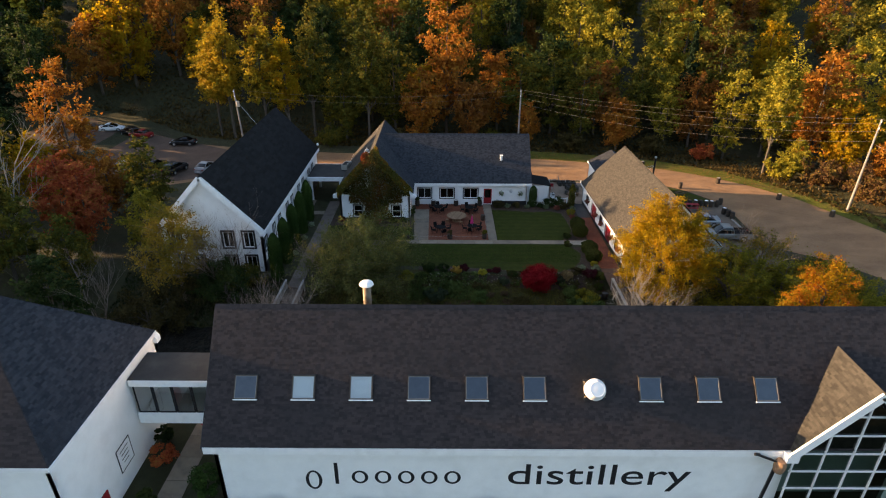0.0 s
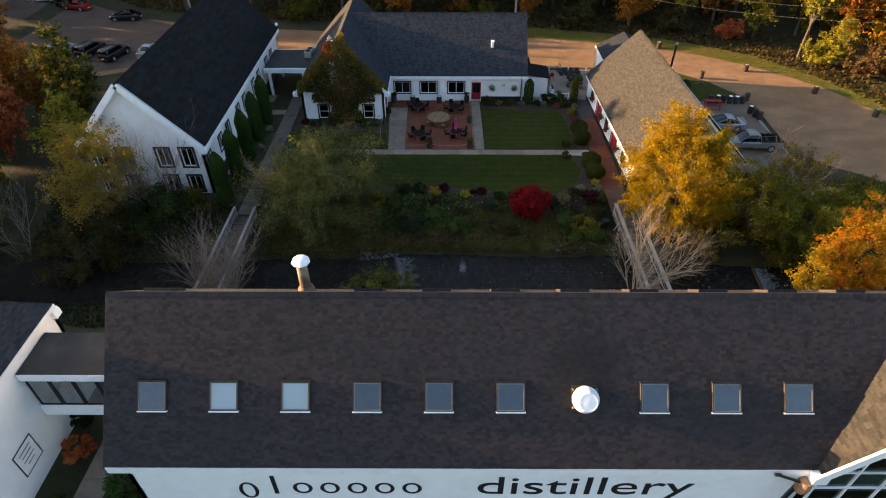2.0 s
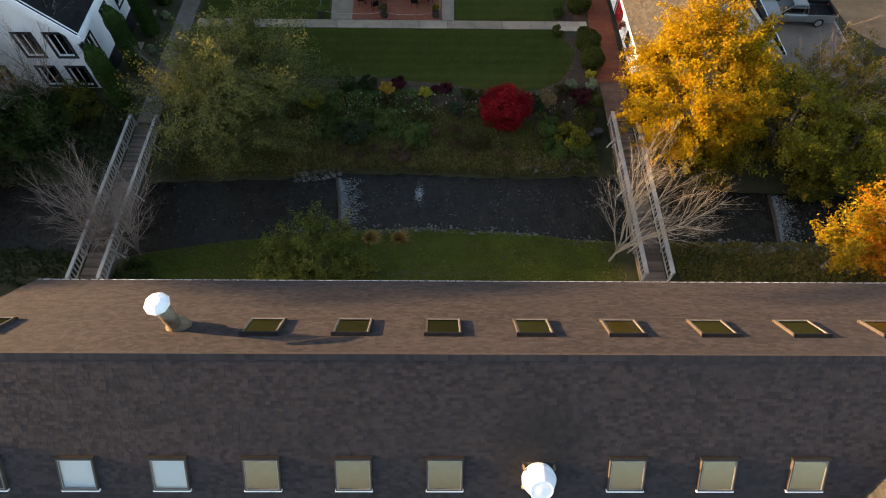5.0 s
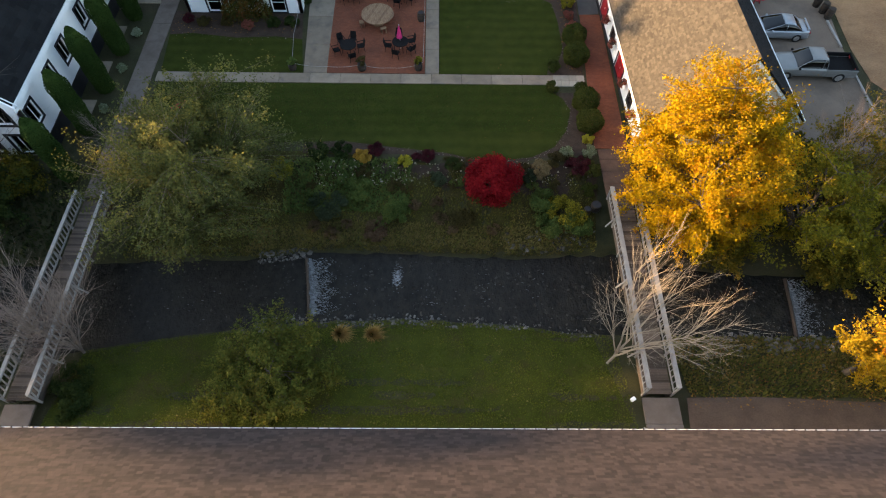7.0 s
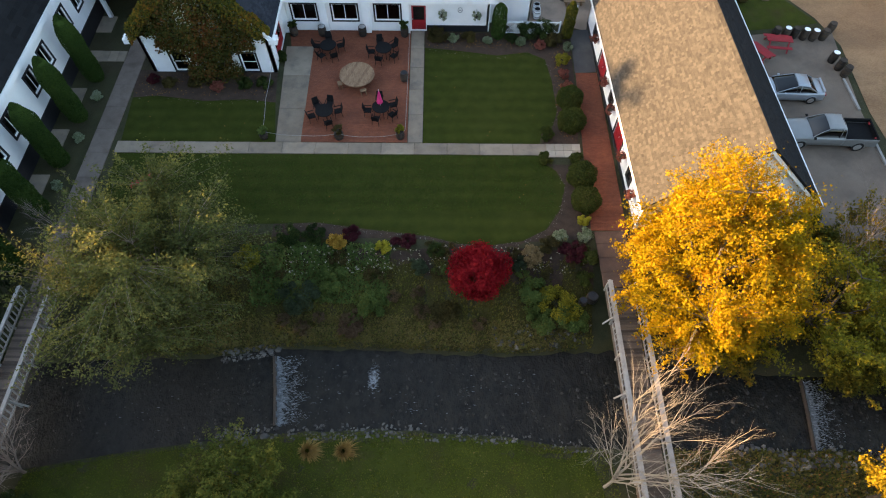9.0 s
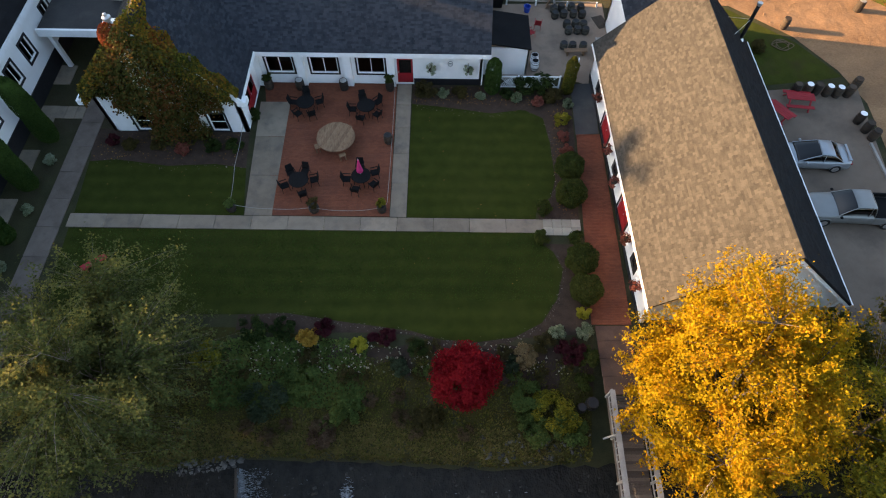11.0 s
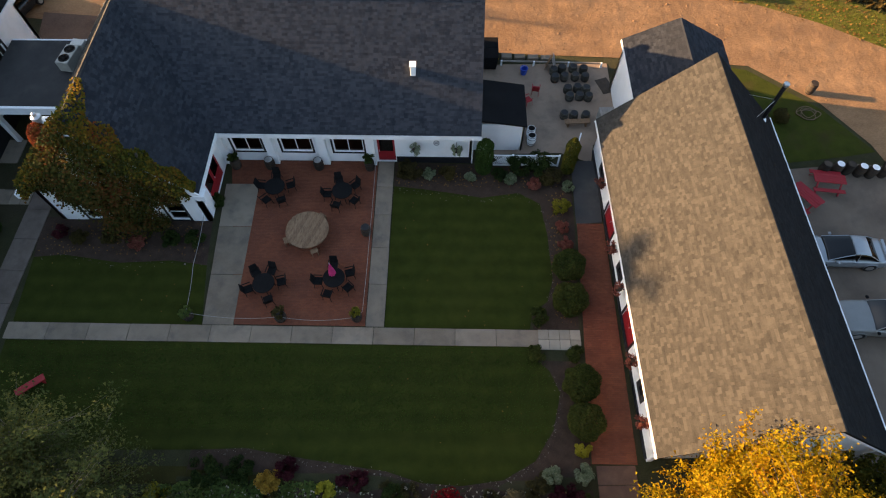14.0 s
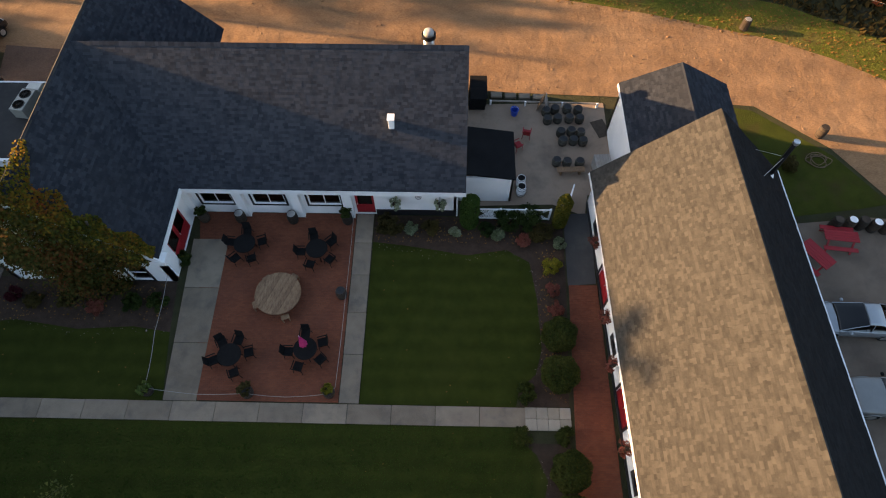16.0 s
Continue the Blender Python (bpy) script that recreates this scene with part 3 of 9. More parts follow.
# ---- main distillery hall ----
hall = thing("distillery_hall", "long white stucco hall with a brown shingle roof and skylights", "building")
PM = 1.138
PN = 0.93
RY, RZ = 29.72, 11.68
SE_, NE_ = 24.18, 35.52
zs, zn = RZ - PM * (RY - SE_), RZ - PN * (NE_ - RY)
XW, XE = -13.75, 36.0
roof_slope(hall, (XW, SE_, zs), (XE, SE_, zs), (XE, RY, RZ), (XW, RY, RZ), SHINGLE_MAIN, tab=(0.17, 0.32), single=(17.0, 23.0, 6.4, 8.2), seed=3, lift=0.45)
roof_slope(hall, (XE, NE_, zn), (XW, NE_, zn), (XW, RY, RZ), (XE, RY, RZ), SHINGLE_MAIN, tab=(0.17, 0.32), single=(27.0, 33.0, 6.4, 8.2), seed=4, lift=0.45)
ridge_caps(hall, (XW, RY, RZ), (XE, RY, RZ), PM, SHINGLE_MAIN)
SW0, SW1 = (XW + 0.35, 24.75), (20.9, 24.75)
wall(hall, SW0, SW1, -0.6, zs + 0.45)
wall(hall, (27.5, 24.75), (XE - 0.3, 24.75), -0.6, zs + 0.45)
wall(hall, (XE - 0.3, 24.75), (XE - 0.3, 35.2), -0.6, zs + 0.3, apex=RZ - 0.3)
wall(hall, (XE - 0.3, 35.2), (XW + 0.35, 35.2), -0.6, zn + 0.1)
wall(hall, (XW + 0.35, 35.2), (XW + 0.35, 24.75), -0.6, zs + 0.3, apex=RZ - 0.3)
bm = bmesh.new()
box(bm, XW + 0.05, 20.9, SE_ - 0.02, SE_ + 0.06, zs - 0.52, zs - 0.03)
box(bm, XW + 0.05, 20.9, SE_ + 0.06, 24.75, zs - 0.52, zs - 0.46)
part("fascia", bm, TRIM, hall)
fascia(hall, [(XW - 0.02, SE_ + 0.05, zs - 0.05), (XW - 0.02, RY, RZ - 0.08), (XW - 0.02, NE_ - 0.05, zn - 0.05)], 0.22, BLACK)
# eave gutter on the creek side with its clips
bm = bmesh.new()
box(bm, XW, XE, NE_ + 0.01, NE_ + 0.035, zn - 0.10, zn - 0.02)
gutter = part("gutter", bm, TRIM, hall, "white eave gutter with dark clips")
CLIP = mesh_of("clip", [(a, c, d) for a in (0, 0.05) for c in (0, 0.07) for d in (0, 0.035)], [(0, 1, 3, 2), (4, 6, 7, 5), (0, 4, 5, 1), (2, 3, 7, 6), (0, 2, 6, 4), (1, 5, 7, 3)])
CLIP.materials.append(DARKMETAL)
x = XW + 0.2
while x < XE:
    ob = new("clip", CLIP)
    ob.parent = gutter
    ob.matrix_local = pose(x, NE_ + 0.0, zn - 0.03)
    x += 0.45


def skylight(x, v, south, glassy, blind):
    """A roof window lying on the slope; v is the height of its middle."""
    y = RY - (RZ - v) / PM if south else RY + (RZ - v) / PN
    t = thing("skylight", "white framed roof window with a pale blind" if blind else "white framed roof window reflecting the sky" if south else "brown framed roof window in the shingle roof", "skylight", group="roof windows")
    ang = math.degrees(math.atan(PM if south else PN))
    t.matrix_world = pose(x, y, v, ang if south else ang, 0, 0 if south else 180)
    w, h = 0.68, 0.70
    bm = bmesh.new()
    for x0, x1, y0, y1 in ((-w, w, -h, -h + 0.05), (-w, w, h - 0.05, h), (-w, -w + 0.05, -h + 0.05, h - 0.05), (w - 0.05, w, -h + 0.05, h - 0.05)):
        box(bm, x0, x1, y0, y1, -0.02, 0.14)
    part("frame", bm, SKYFRAME, t)
    bm = bmesh.new()
    for x0, x1, y0, y1 in ((-w + 0.05, w - 0.05, -h + 0.05, -h + 0.08), (-w + 0.05, w - 0.05, h - 0.08, h - 0.05), (-w + 0.05, -w + 0.08, -h + 0.08, h - 0.08), (w - 0.08, w - 0.05, -h + 0.08, h - 0.08)):
        box(bm, x0, x1, y0, y1, 0.08, 0.128)
    part("sash", bm, SKYGREY, t, "grey inner sash")
    bm = bmesh.new()
    box(bm, -w - 0.03, w + 0.03, -h - 0.07, -h, -0.01, 0.12)
    part("sill", bm, TRIM if south else SKYFRAME, t, "white lower sill" if south else "dull lower sill")
    bm = bmesh.new()
    box(bm, -w - 0.05, w + 0.05, h, h + 0.07, -0.01, 0.17)
    part("flashing", bm, DARKMETAL, t)
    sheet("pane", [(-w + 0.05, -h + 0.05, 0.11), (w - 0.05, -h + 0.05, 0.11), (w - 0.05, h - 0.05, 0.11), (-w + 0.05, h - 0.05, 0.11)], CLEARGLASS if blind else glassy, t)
    bm = bmesh.new()
    box(bm, -w + 0.05, w - 0.05, -h + 0.05, h - 0.05, 0.03, 0.05)
    part("blind" if blind else "well", bm, BLIND if blind else (SKYBLUE_WELL if south else WELLDIM), t)


for i in range(10):
    if i != 6:
        skylight(-11.42 + 3.43 * i, 7.95, True, SKYGLASS, i in (1, 2))
for x in (-12.0, -1.3, 2.15, 5.65, 9.15, 12.65, 16.15, 19.65, 23.1):
    skylight(x, 10.12, False, DIMGLASS, False)

# vent hood on the street side
vent = thing("vent_hood", "white tapered metal exhaust hood on the roof", "vent")
vent.matrix_world = pose(9.25, 26.40, RZ - PM * (RY - 26.40), math.degrees(math.atan(PM)), 0, 0)
bm = bmesh.new()
box(bm, -0.62, 0.62, -0.62, 0.62, -0.03, 0.05, 0.01)
part("flashing", bm, DARKMETAL, vent)
bm = bmesh.new()
lathe(bm, [(0.58, 0.0), (0.60, 0.10), (0.62, 0.12), (0.62, 0.22), (0.60, 0.24)], 28)
part("base_ring", bm, TRIM, vent)
bm = bmesh.new()
lathe(bm, [(0.60, 0.24), (0.62, 0.30), (0.61, 0.40), (0.57, 0.52), (0.51, 0.66), (0.46, 0.78), (0.43, 0.84)], 28)
part("hood", bm, TRIM, vent, smooth=True)
bm = bmesh.new()
lathe(bm, [(0.44, 0.84), (0.445, 0.87), (0.41, 0.885), (0.38, 0.875), (0.02, 0.89)], 28)
part("cap", bm, TRIM, vent)
bm = bmesh.new()
lathe(bm, [(0.63, 0.30), (0.645, 0.32), (0.635, 0.36), (0.615, 0.37)], 28)
part("rib", bm, TRIM, vent)
for kx in (-1, 1):
    for ky in (-1, 1):
        bm = bmesh.new()
        beam(bm, (0.58 * kx, 0.46 * ky, -0.02), (0.56 * kx, 0.40 * ky, 0.26), 0.07, 0.09)
        part("bracket", bm, RUSTY, vent)

# round chimney pipe on the creek side
pipe = thing("roof_chimney", "rusty metal chimney pipe with a white rain cap", "chimney", (-4.62, 31.42, 9.95))
bm = bmesh.new()
rod(bm, (0, 0, -0.4), (0, 0, 1.95), 0.27, n=18)
part("pipe", bm, RUSTY, pipe, smooth=True)
bm = bmesh.new()
lathe(bm, [(0.50, -0.5), (0.47, 0.1), (0.42, 0.35), (0.28, 0.6)], 18)
part("storm_collar", bm, RUSTY, pipe)
bm = bmesh.new()
lathe(bm, [(0.29, 1.0), (0.29, 1.06)], 16)
part("pipe_band", bm, RUSTY, pipe)
bm = bmesh.new()
for k in range(4):
    rod(bm, (0.25 * math.cos(k * 1.57), 0.25 * math.sin(k * 1.57), 1.85), (0.28 * math.cos(k * 1.57), 0.28 * math.sin(k * 1.57), 2.3), 0.02, n=6)
part("bracket", bm, DARKMETAL, pipe)
bm = bmesh.new()
lathe(bm, [(0.46, 2.17), (0.47, 2.21), (0.40, 2.33), (0.2, 2.43), (0.03, 2.46)], 9)
part("rain_cap", bm, TRIM, pipe, smooth=False)
bm = bmesh.new()
lathe(bm, [(0.30, 0.35), (0.18, 0.6), (0.1, 0.62)], 12, (0.75, 0.25, -1.0))
box(bm, 0.4, 1.15, -0.05, 0.55, -1.0, -0.45, 0.05)
part("flashing_boot", bm, RUSTY, pipe)

# glazed cross gable
GX, GZ, GY = 24.15, 9.9, 23.75
gw = 3.75
gz0 = GZ - gw * 1.2
meet = RY - (RZ - GZ) / PM
roof_slope(hall, (GX - gw, meet, gz0), (GX - gw, GY, gz0), (GX, GY, GZ), (GX, meet, GZ), SHINGLE_TAN, seed=5, name="gable_roof", single=(0.5, 4, 1.0, 5.0))
roof_slope(hall, (GX + gw, GY, gz0), (GX + gw, meet, gz0), (GX, meet, GZ), (GX, GY, GZ), SHINGLE_TAN, seed=6, name="gable_roof")
for s in (-1, 1):
    bm = bmesh.new()
    beam(bm, (GX + s * (gw + 0.1), GY, gz0 - 0.15), (GX, GY, GZ - 0.1), 0.12, 0.5)
    part("bargeboard", bm, TRIM, hall)
    bm = bmesh.new()
    box(bm, GX + s * gw - 0.35, GX + s * gw + 0.35, GY - 0.063, GY + 0.7, gz0 - 0.55, gz0 - 0.05)
    part("eave_return", bm, TRIM, hall)
bm = bmesh.new()
for i in range(5):
    x = GX - 3.3 + i * 1.65
    top = GZ - 0.45 - abs(x - GX) * 1.2
    beam(bm, (x, GY + 0.45, -0.3), (x, GY + 0.45, top), 0.085, 0.1, (0, 1, 0))
for z in (0.9, 2.3, 3.7, 5.1, 6.5, 7.9):
    half = min(3.4, (GZ - 0.4 - z) / 1.2)
    beam(bm, (GX - half, GY + 0.44, z), (GX + half, GY + 0.44, z), 0.1, 0.07)
lattice = part("window_lattice", bm, TRIM, hall, "white glazing bars of the gable window")
sheet("pane", [(GX - 3.4, GY + 0.5, -0.4), (GX + 3.4, GY + 0.5, -0.4), (GX + 3.4, GY + 0.5, gz0 + 0.1), (GX, GY + 0.5, GZ - 0.35), (GX - 3.4, GY + 0.5, gz0 + 0.1)], GREENGLASS, lattice)
# screen added behind the gable glass so that its panes look green, not black
bm = bmesh.new()
prism(bm, [(GX - 3.3, GY + 2.2, -0.3), (GX + 3.3, GY + 2.2, -0.3), (GX + 3.3, GY + 2.2, gz0), (GX, GY + 2.2, GZ - 0.6), (GX - 3.3, GY + 2.2, gz0)], (0, 0.1, 0))
part("inside_wall", bm, surface("green grey added backdrop", (0.20, 0.28, 0.26), (0.36, 0.46, 0.43), 0.5, 0.9, 0), hall)
bm = bmesh.new()
box(bm, XW + 0.6, XE - 0.6, 25.0, 35.0, -0.3, -0.25)
part("inside_floor", bm, DARKROOM, hall)
# black plain strokes that stand for the painted sign on the street wall
sign = thing("wall_sign", "large black painted sign on the white wall", "sign")


def sign_word(x0, x1, slots):
    w = (x1 - x0) / len(slots)
    for i, kind in enumerate(slots):
        bm = bmesh.new()
        c = x0 + w * (i + 0.5)
        hw = w * 0.36
        lo, hi = 1.85, 3.0
        if kind == "t":
            hi = 3.62
        if kind == "b":
            lo = 1.35
        if kind in "tl":
            box(bm, c - 0.11, c + 0.11, 24.722, 24.75, lo, 3.6)
        else:
            n = 20
            m, r = (lo + hi) / 2, (hi - lo) / 2 - 0.1
            rings = []
            for k in range(n + 1):
                a0 = k * math.tau / n
                t = 0.11 + 0.09 * abs(math.cos(a0))
                rings.append([(c + (hw - 0.1 + s * t / 2) * math.cos(a0), y, m + (r + s * 0.06) * math.sin(a0)) for s, y in ((-1, 24.722), (1, 24.722), (1, 24.749), (-1, 24.749))])
            for ra, rb in zip(rings, rings[1:]):
                va, vb = [bm.verts.new(p) for p in ra], [bm.verts.new(p) for p in rb]
                for q in range(4):
                    bm.faces.new((va[q], va[(q + 1) % 4], vb[(q + 1) % 4], vb[q]))
            bmesh.ops.remove_doubles(bm, verts=bm.verts[:], dist=0.001)
        part("painted_stroke", bm, BLACK, sign)


sign_word(-8.3, 1.6, "blooooo")
word = bpy.data.curves.new("lettering", "FONT")
word.body, word.size, word.extrude, word.offset, word.align_x = "distillery", 2.45, 0.012, 0.0, "CENTER"
word.materials.append(BLACK)
letters = new("lettering", word)
letters.parent = sign
letters.matrix_local = pose(9.75, 24.735, 1.9, 90, 0, 0) @ Matrix.Diagonal((1.34, 1, 1, 1))
# lantern made of a small barrel on a bracket by the gable
lan = thing("barrel_lantern", "small wooden barrel lantern on a dark post at the wall", "lantern", (19.9, 23.9, 4.4))
bm = bmesh.new()
lathe(bm, [(0.26, -0.4), (0.33, -0.15), (0.35, 0.05), (0.33, 0.25), (0.27, 0.45)], 14)
part("barrel", bm, surface("warm oak", (0.22, 0.12, 0.07), (0.40, 0.25, 0.15), 4), lan)
bm = bmesh.new()
beam(bm, (-1.5, 0.1, 0.85), (-0.2, 0, 0.35), 0.09, 0.12)
beam(bm, (-0.1, 0.2, -0.35), (-0.35, 0.3, -3.9), 0.16, 0.16)
rod(bm, (-1.6, 0.1, 0.85), (-1.3, 0.1, 0.82), 0.09)
part("bracket", bm, DARKMETAL, lan)

# ---- west hall with a hipped roof, and the raised glazed link ----
whall = thing("west_hall", "tall white stucco hall with a hipped dark shingle roof", "building")
hx, hy0, hy1, hz = -20.0, 20.8, 33.2, 7.3
wx = -44.0
half = (hy1 - hy0) / 2
top = hz + half * PM
roof_slope(whall, (hx, hy0, hz), (hx, hy1, hz), (hx - half, hy0 + half, top), (hx - half, hy0 + half, top), SHINGLE_LODGE, seed=8, single=(1, 9, 0.2, 1.6))
roof_slope(whall, (wx, hy0, hz), (hx, hy0, hz), (hx - half, hy0 + half, top), (wx + half, hy0 + half, top), SHINGLE_MAIN, seed=9)
roof_slope(whall, (hx, hy1, hz), (wx, hy1, hz), (wx + half, hy0 + half, top), (hx - half, hy0 + half, top), SHINGLE_LODGE, 0.3, (0.5, 0.9), seed=10)
roof_slope(whall, (wx, hy1, hz), (wx, hy0, hz), (wx + half, hy0 + half, top), (wx + half, hy0 + half, top), SHINGLE_LODGE, 0.3, (0.5, 0.9), seed=11)
c = [(hx - 0.12, hy0 + 0.12), (hx - 0.12, hy1 - 0.12), (wx + 0.12, hy1 - 0.12), (wx + 0.12, hy0 + 0.12)]
wall(whall, c[0], c[1], -0.6, hz - 0.02, [(2.2, 3.3, -0.6, 1.9)])
wall(whall, c[1], c[2], -0.6, hz - 0.02)
wall(whall, c[2], c[3], -0.6, hz - 0.02)
wall(whall, c[3], c[0], -0.6, hz - 0.02)
fascia(whall, [(hx, hy1, hz), (hx, hy0, hz), (wx, hy0, hz)], 0.28, TRIM, 0.06)
bm = bmesh.new()
prism(bm, [(hx - 0.15, hy1 - 0.5, hz - 0.75), (hx + 0.22, hy1 - 0.5, hz - 0.75), (hx + 0.22, hy1 - 0.5, hz - 0.4), (hx + 0.1, hy1 - 0.5, hz - 0.2), (hx - 0.15, hy1 - 0.5, hz - 0.2)], (0, 0.55, 0))
part("eave_return", bm, TRIM, whall)
bm = bmesh.new()
box(bm, hx - 0.14, hx - 0.08, hy0 + 2.4, hy0 + 3.4, -0.5, 1.85)
part("door", bm, RED, whall)
plaque = thing("wall_plaque", "pale framed plaque on the white wall", "plaque", (hx - 0.10, 26.6, 2.3), 90)
bm = bmesh.new()
for k in ((-0.8, 0.8, -0.9, -0.84), (-0.8, 0.8, 0.84, 0.9), (-0.8, -0.74, -0.84, 0.84), (0.74, 0.8, -0.84, 0.84)):
    box(bm, k[0], k[1], -0.03, 0.0, k[2], k[3])
part("frame", bm, DARKMETAL, plaque)
bm = bmesh.new()
box(bm, -0.74, 0.74, -0.02, 0.0, -0.84, 0.84)
part("board", bm, TRIM, plaque)
for z, w in ((0.5, 0.5), (0.2, 0.4), (-0.1, 0.45), (-0.4, 0.3)):
    bm = bmesh.new()
    box(bm, -w, w, -0.026, -0.02, z - 0.03, z + 0.03)
    part("lettering_bar", bm, DARKMETAL, plaque)

link = thing("glazed_link", "raised glazed passage with a flat roof between two halls", "passage")
lx0, lx1, ly0, ly1 = -20.0, -13.35, 28.9, 31.6
bm = bmesh.new()
box(bm, lx0 - 0.05, lx1, ly0 - 0.12, ly1 + 0.12, 6.35, 6.5)
part("roof", bm, ROOF_FLAT, link)
bm = bmesh.new()
box(bm, lx0, lx1, ly0 - 0.18, ly0 - 0.1, 6.0, 6.47)
box(bm, lx0, lx1, ly0 - 0.1, ly0 + 0.05, 2.85, 3.75)
box(bm, lx0, lx1, ly1, ly1 + 0.15, 2.85, 3.75)
box(bm, lx0, lx1, ly1, ly1 + 0.15, 6.0, 6.35)
part("wall", bm, TRIM, link)
bm = bmesh.new()
box(bm, lx0, lx1, ly0 + 0.05, ly1, 2.85, 3.05)
part("floor", bm, BLIND, link, "pale passage floor")
n = 5
for i in range(n):
    a, b = lx0 + 0.1 + i * 1.27, lx0 + 0.1 + (i + 1) * 1.27
    window(link, (a, ly0), (b, ly0), 0.02, 1.25, 3.75, 6.0, 1, 1, BLACK, 0, 0.0, pane_mat=LINKGLASS)
    window(link, (b, ly1 + 0.1), (a, ly1 + 0.1), 0.02, 1.25, 3.75, 6.0, 1, 1, TRIM, 0, 0.0, pane_mat=CLEARGLASS)

# ---- chapel-like west guest building ----
chapel = thing("gabled_hall", "white gabled hall with a black roof and dark window surrounds", "building")
cx, cz, ce = -24.35, 11.1, 5.03
cy0, cy1, chw = 54.4, 84.2, 5.72
roof_slope(chapel, (cx + chw, cy0, ce), (cx + chw, cy1, ce), (cx, cy1, cz), (cx, cy0, cz), ROOF_BLACK_AND_SHADED, 0.3, (0.9, 1.1), seed=12, lift=0.5)
roof_slope(chapel, (cx - chw, cy1, ce), (cx - chw, cy0, ce), (cx, cy0, cz), (cx, cy1, cz), ROOF_BLACK_AND_SHADED, 0.3, (0.9, 1.1), seed=13, lift=0.5)
ex, sy = cx + chw - 0.35, cy0 + 0.55
ny = cy1 - 0.3
wxx = cx - chw + 0.35
ops_e = []
for y in (55.9, 59.2, 61.7, 65.4, 67.8, 71.6, 74.0, 77.8, 80.2):
    ops_e.append((y - sy - 0.5, y - sy + 0.5, 2.3, 3.75))
A, B = (ex, sy), (ex, ny)
wall(chapel, A, B, -0.6, ce + 0.2, ops_e)
for o in ops_e:
    window(chapel, A, B, *o, 2, 1, TRIM, 0.16)
ops_s = []
W = 2 * (chw - 0.35)
for u in (0.94, 3.05, 6.55, 8.7):
    ops_s += [(u, u + 1.1, 2.95, 4.75), (u, u + 1.1, 0.3, 1.9)]
A, B = (wxx, sy), (ex, sy)
wall(chapel, A, B, -0.8, ce + 0.2, ops_s, apex=cz - 0.3)
for o in ops_s:
    window(chapel, A, B, *o, 2, 1, TRIM, 0.2)
wall(chapel, (ex, ny), (wxx, ny), -0.6, ce + 0.2, apex=cz - 0.3)
wall(chapel, (wxx, ny), (wxx, sy), -0.6, ce + 0.2)
bm = bmesh.new()
box(bm, ex + 0.003, ex + 0.05, sy, ny, -0.3, 1.2)
part("plinth", bm, BLACK, chapel)
bm = bmesh.new()
box(bm, cx + chw - 0.5, cx + chw + 0.06, cy0 - 0.06, cy0 + 0.55, ce - 0.5, ce - 0.05)
part("eave_return", bm, TRIM, chapel)
for s in (-1, 1):
    bm = bmesh.new()
    beam(bm, (cx + s * (chw + 0.03), cy0 - 0.02, ce - 0.22), (cx, cy0 - 0.02, cz - 0.2), 0.1, 0.5)
    part("bargeboard", bm, TRIM, chapel)
    bm = bmesh.new()
    beam(bm, (cx + s * (chw + 0.03), cy0 + 0.28, ce - 0.3), (cx, cy0 + 0.28, cz - 0.3), 0.5, 0.06, (0, 1, 0))
    part("soffit", bm, TRIM, chapel)
fascia(chapel, [(cx + chw, cy0, ce), (cx + chw, cy1, ce)], 0.4, TRIM, 0.05, drop=0.03)
for p in ((cx + chw - 0.1, cy1 - 0.1, ce + 0.3),):
    bm = bmesh.new()
    lathe(bm, [(0.02, 0), (0.16, 0.1), (0.2, 0.25), (0.12, 0.4), (0.02, 0.46)], 10, p)
    part("finial", bm, TRIM, chapel)

# ---- lodge with its west wing ----
lodge = thing("lodge", "low white lodge with a charcoal shingle roof and red doors", "building")
LR, LZ, LE = 79.22, 8.63, 3.32
LS, LN = 73.72, 84.7
LX = 12.05
pl = (LZ - LE) / (LR - LS)
roof_slope(lodge, (-8.8, LS, LE), (LX, LS, LE), (LX, LR, LZ), (-8.8, LR, LZ), SHINGLE_LODGE, tab=(0.2, 0.34), seed=14, single=(9.5, 15.5, 0.2, 1.8), lift=0.5)
roof_slope(lodge, (LX, LN, LE), (-8.8, LN, LE), (-8.8, LR, LZ), (LX, LR, LZ), SHINGLE_LODGE, 0.3, (0.5, 0.9), seed=15)
ridge_caps(lodge, (-7.6, LR, LZ), (LX, LR, LZ), pl, SHINGLE_LODGE)
WR, WX0, WX1, WS, WN = -8.75, -13.75, -3.75, 69.25, 86.3
WZ, WE = 8.72, 3.38
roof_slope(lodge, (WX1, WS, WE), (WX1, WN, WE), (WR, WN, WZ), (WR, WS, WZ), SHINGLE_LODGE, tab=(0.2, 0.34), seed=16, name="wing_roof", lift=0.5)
# sunward slope of the same wing roof; the sunlight is put in as tan
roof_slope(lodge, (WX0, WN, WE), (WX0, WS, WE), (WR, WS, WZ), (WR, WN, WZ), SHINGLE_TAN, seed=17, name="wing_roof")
SY = 74.35
ops = [(-3.4, -1.55, 0.95, 2.35), (-0.35, 1.55, 0.95, 2.35), (2.9, 4.8, 0.95, 2.35)]
A, B = (-4.3, SY), (LX - 0.4, SY)
opw = [(a + 4.3, b + 4.3, c, d) for a, b, c, d in ops]
wall(lodge, A, B, -0.3, LE + 0.35, opw + [(9.95, 11.05, 0.12, 2.3)])
for o in opw:
    window(lodge, A, B, *o, 2, 1, TRIM, 0.12)
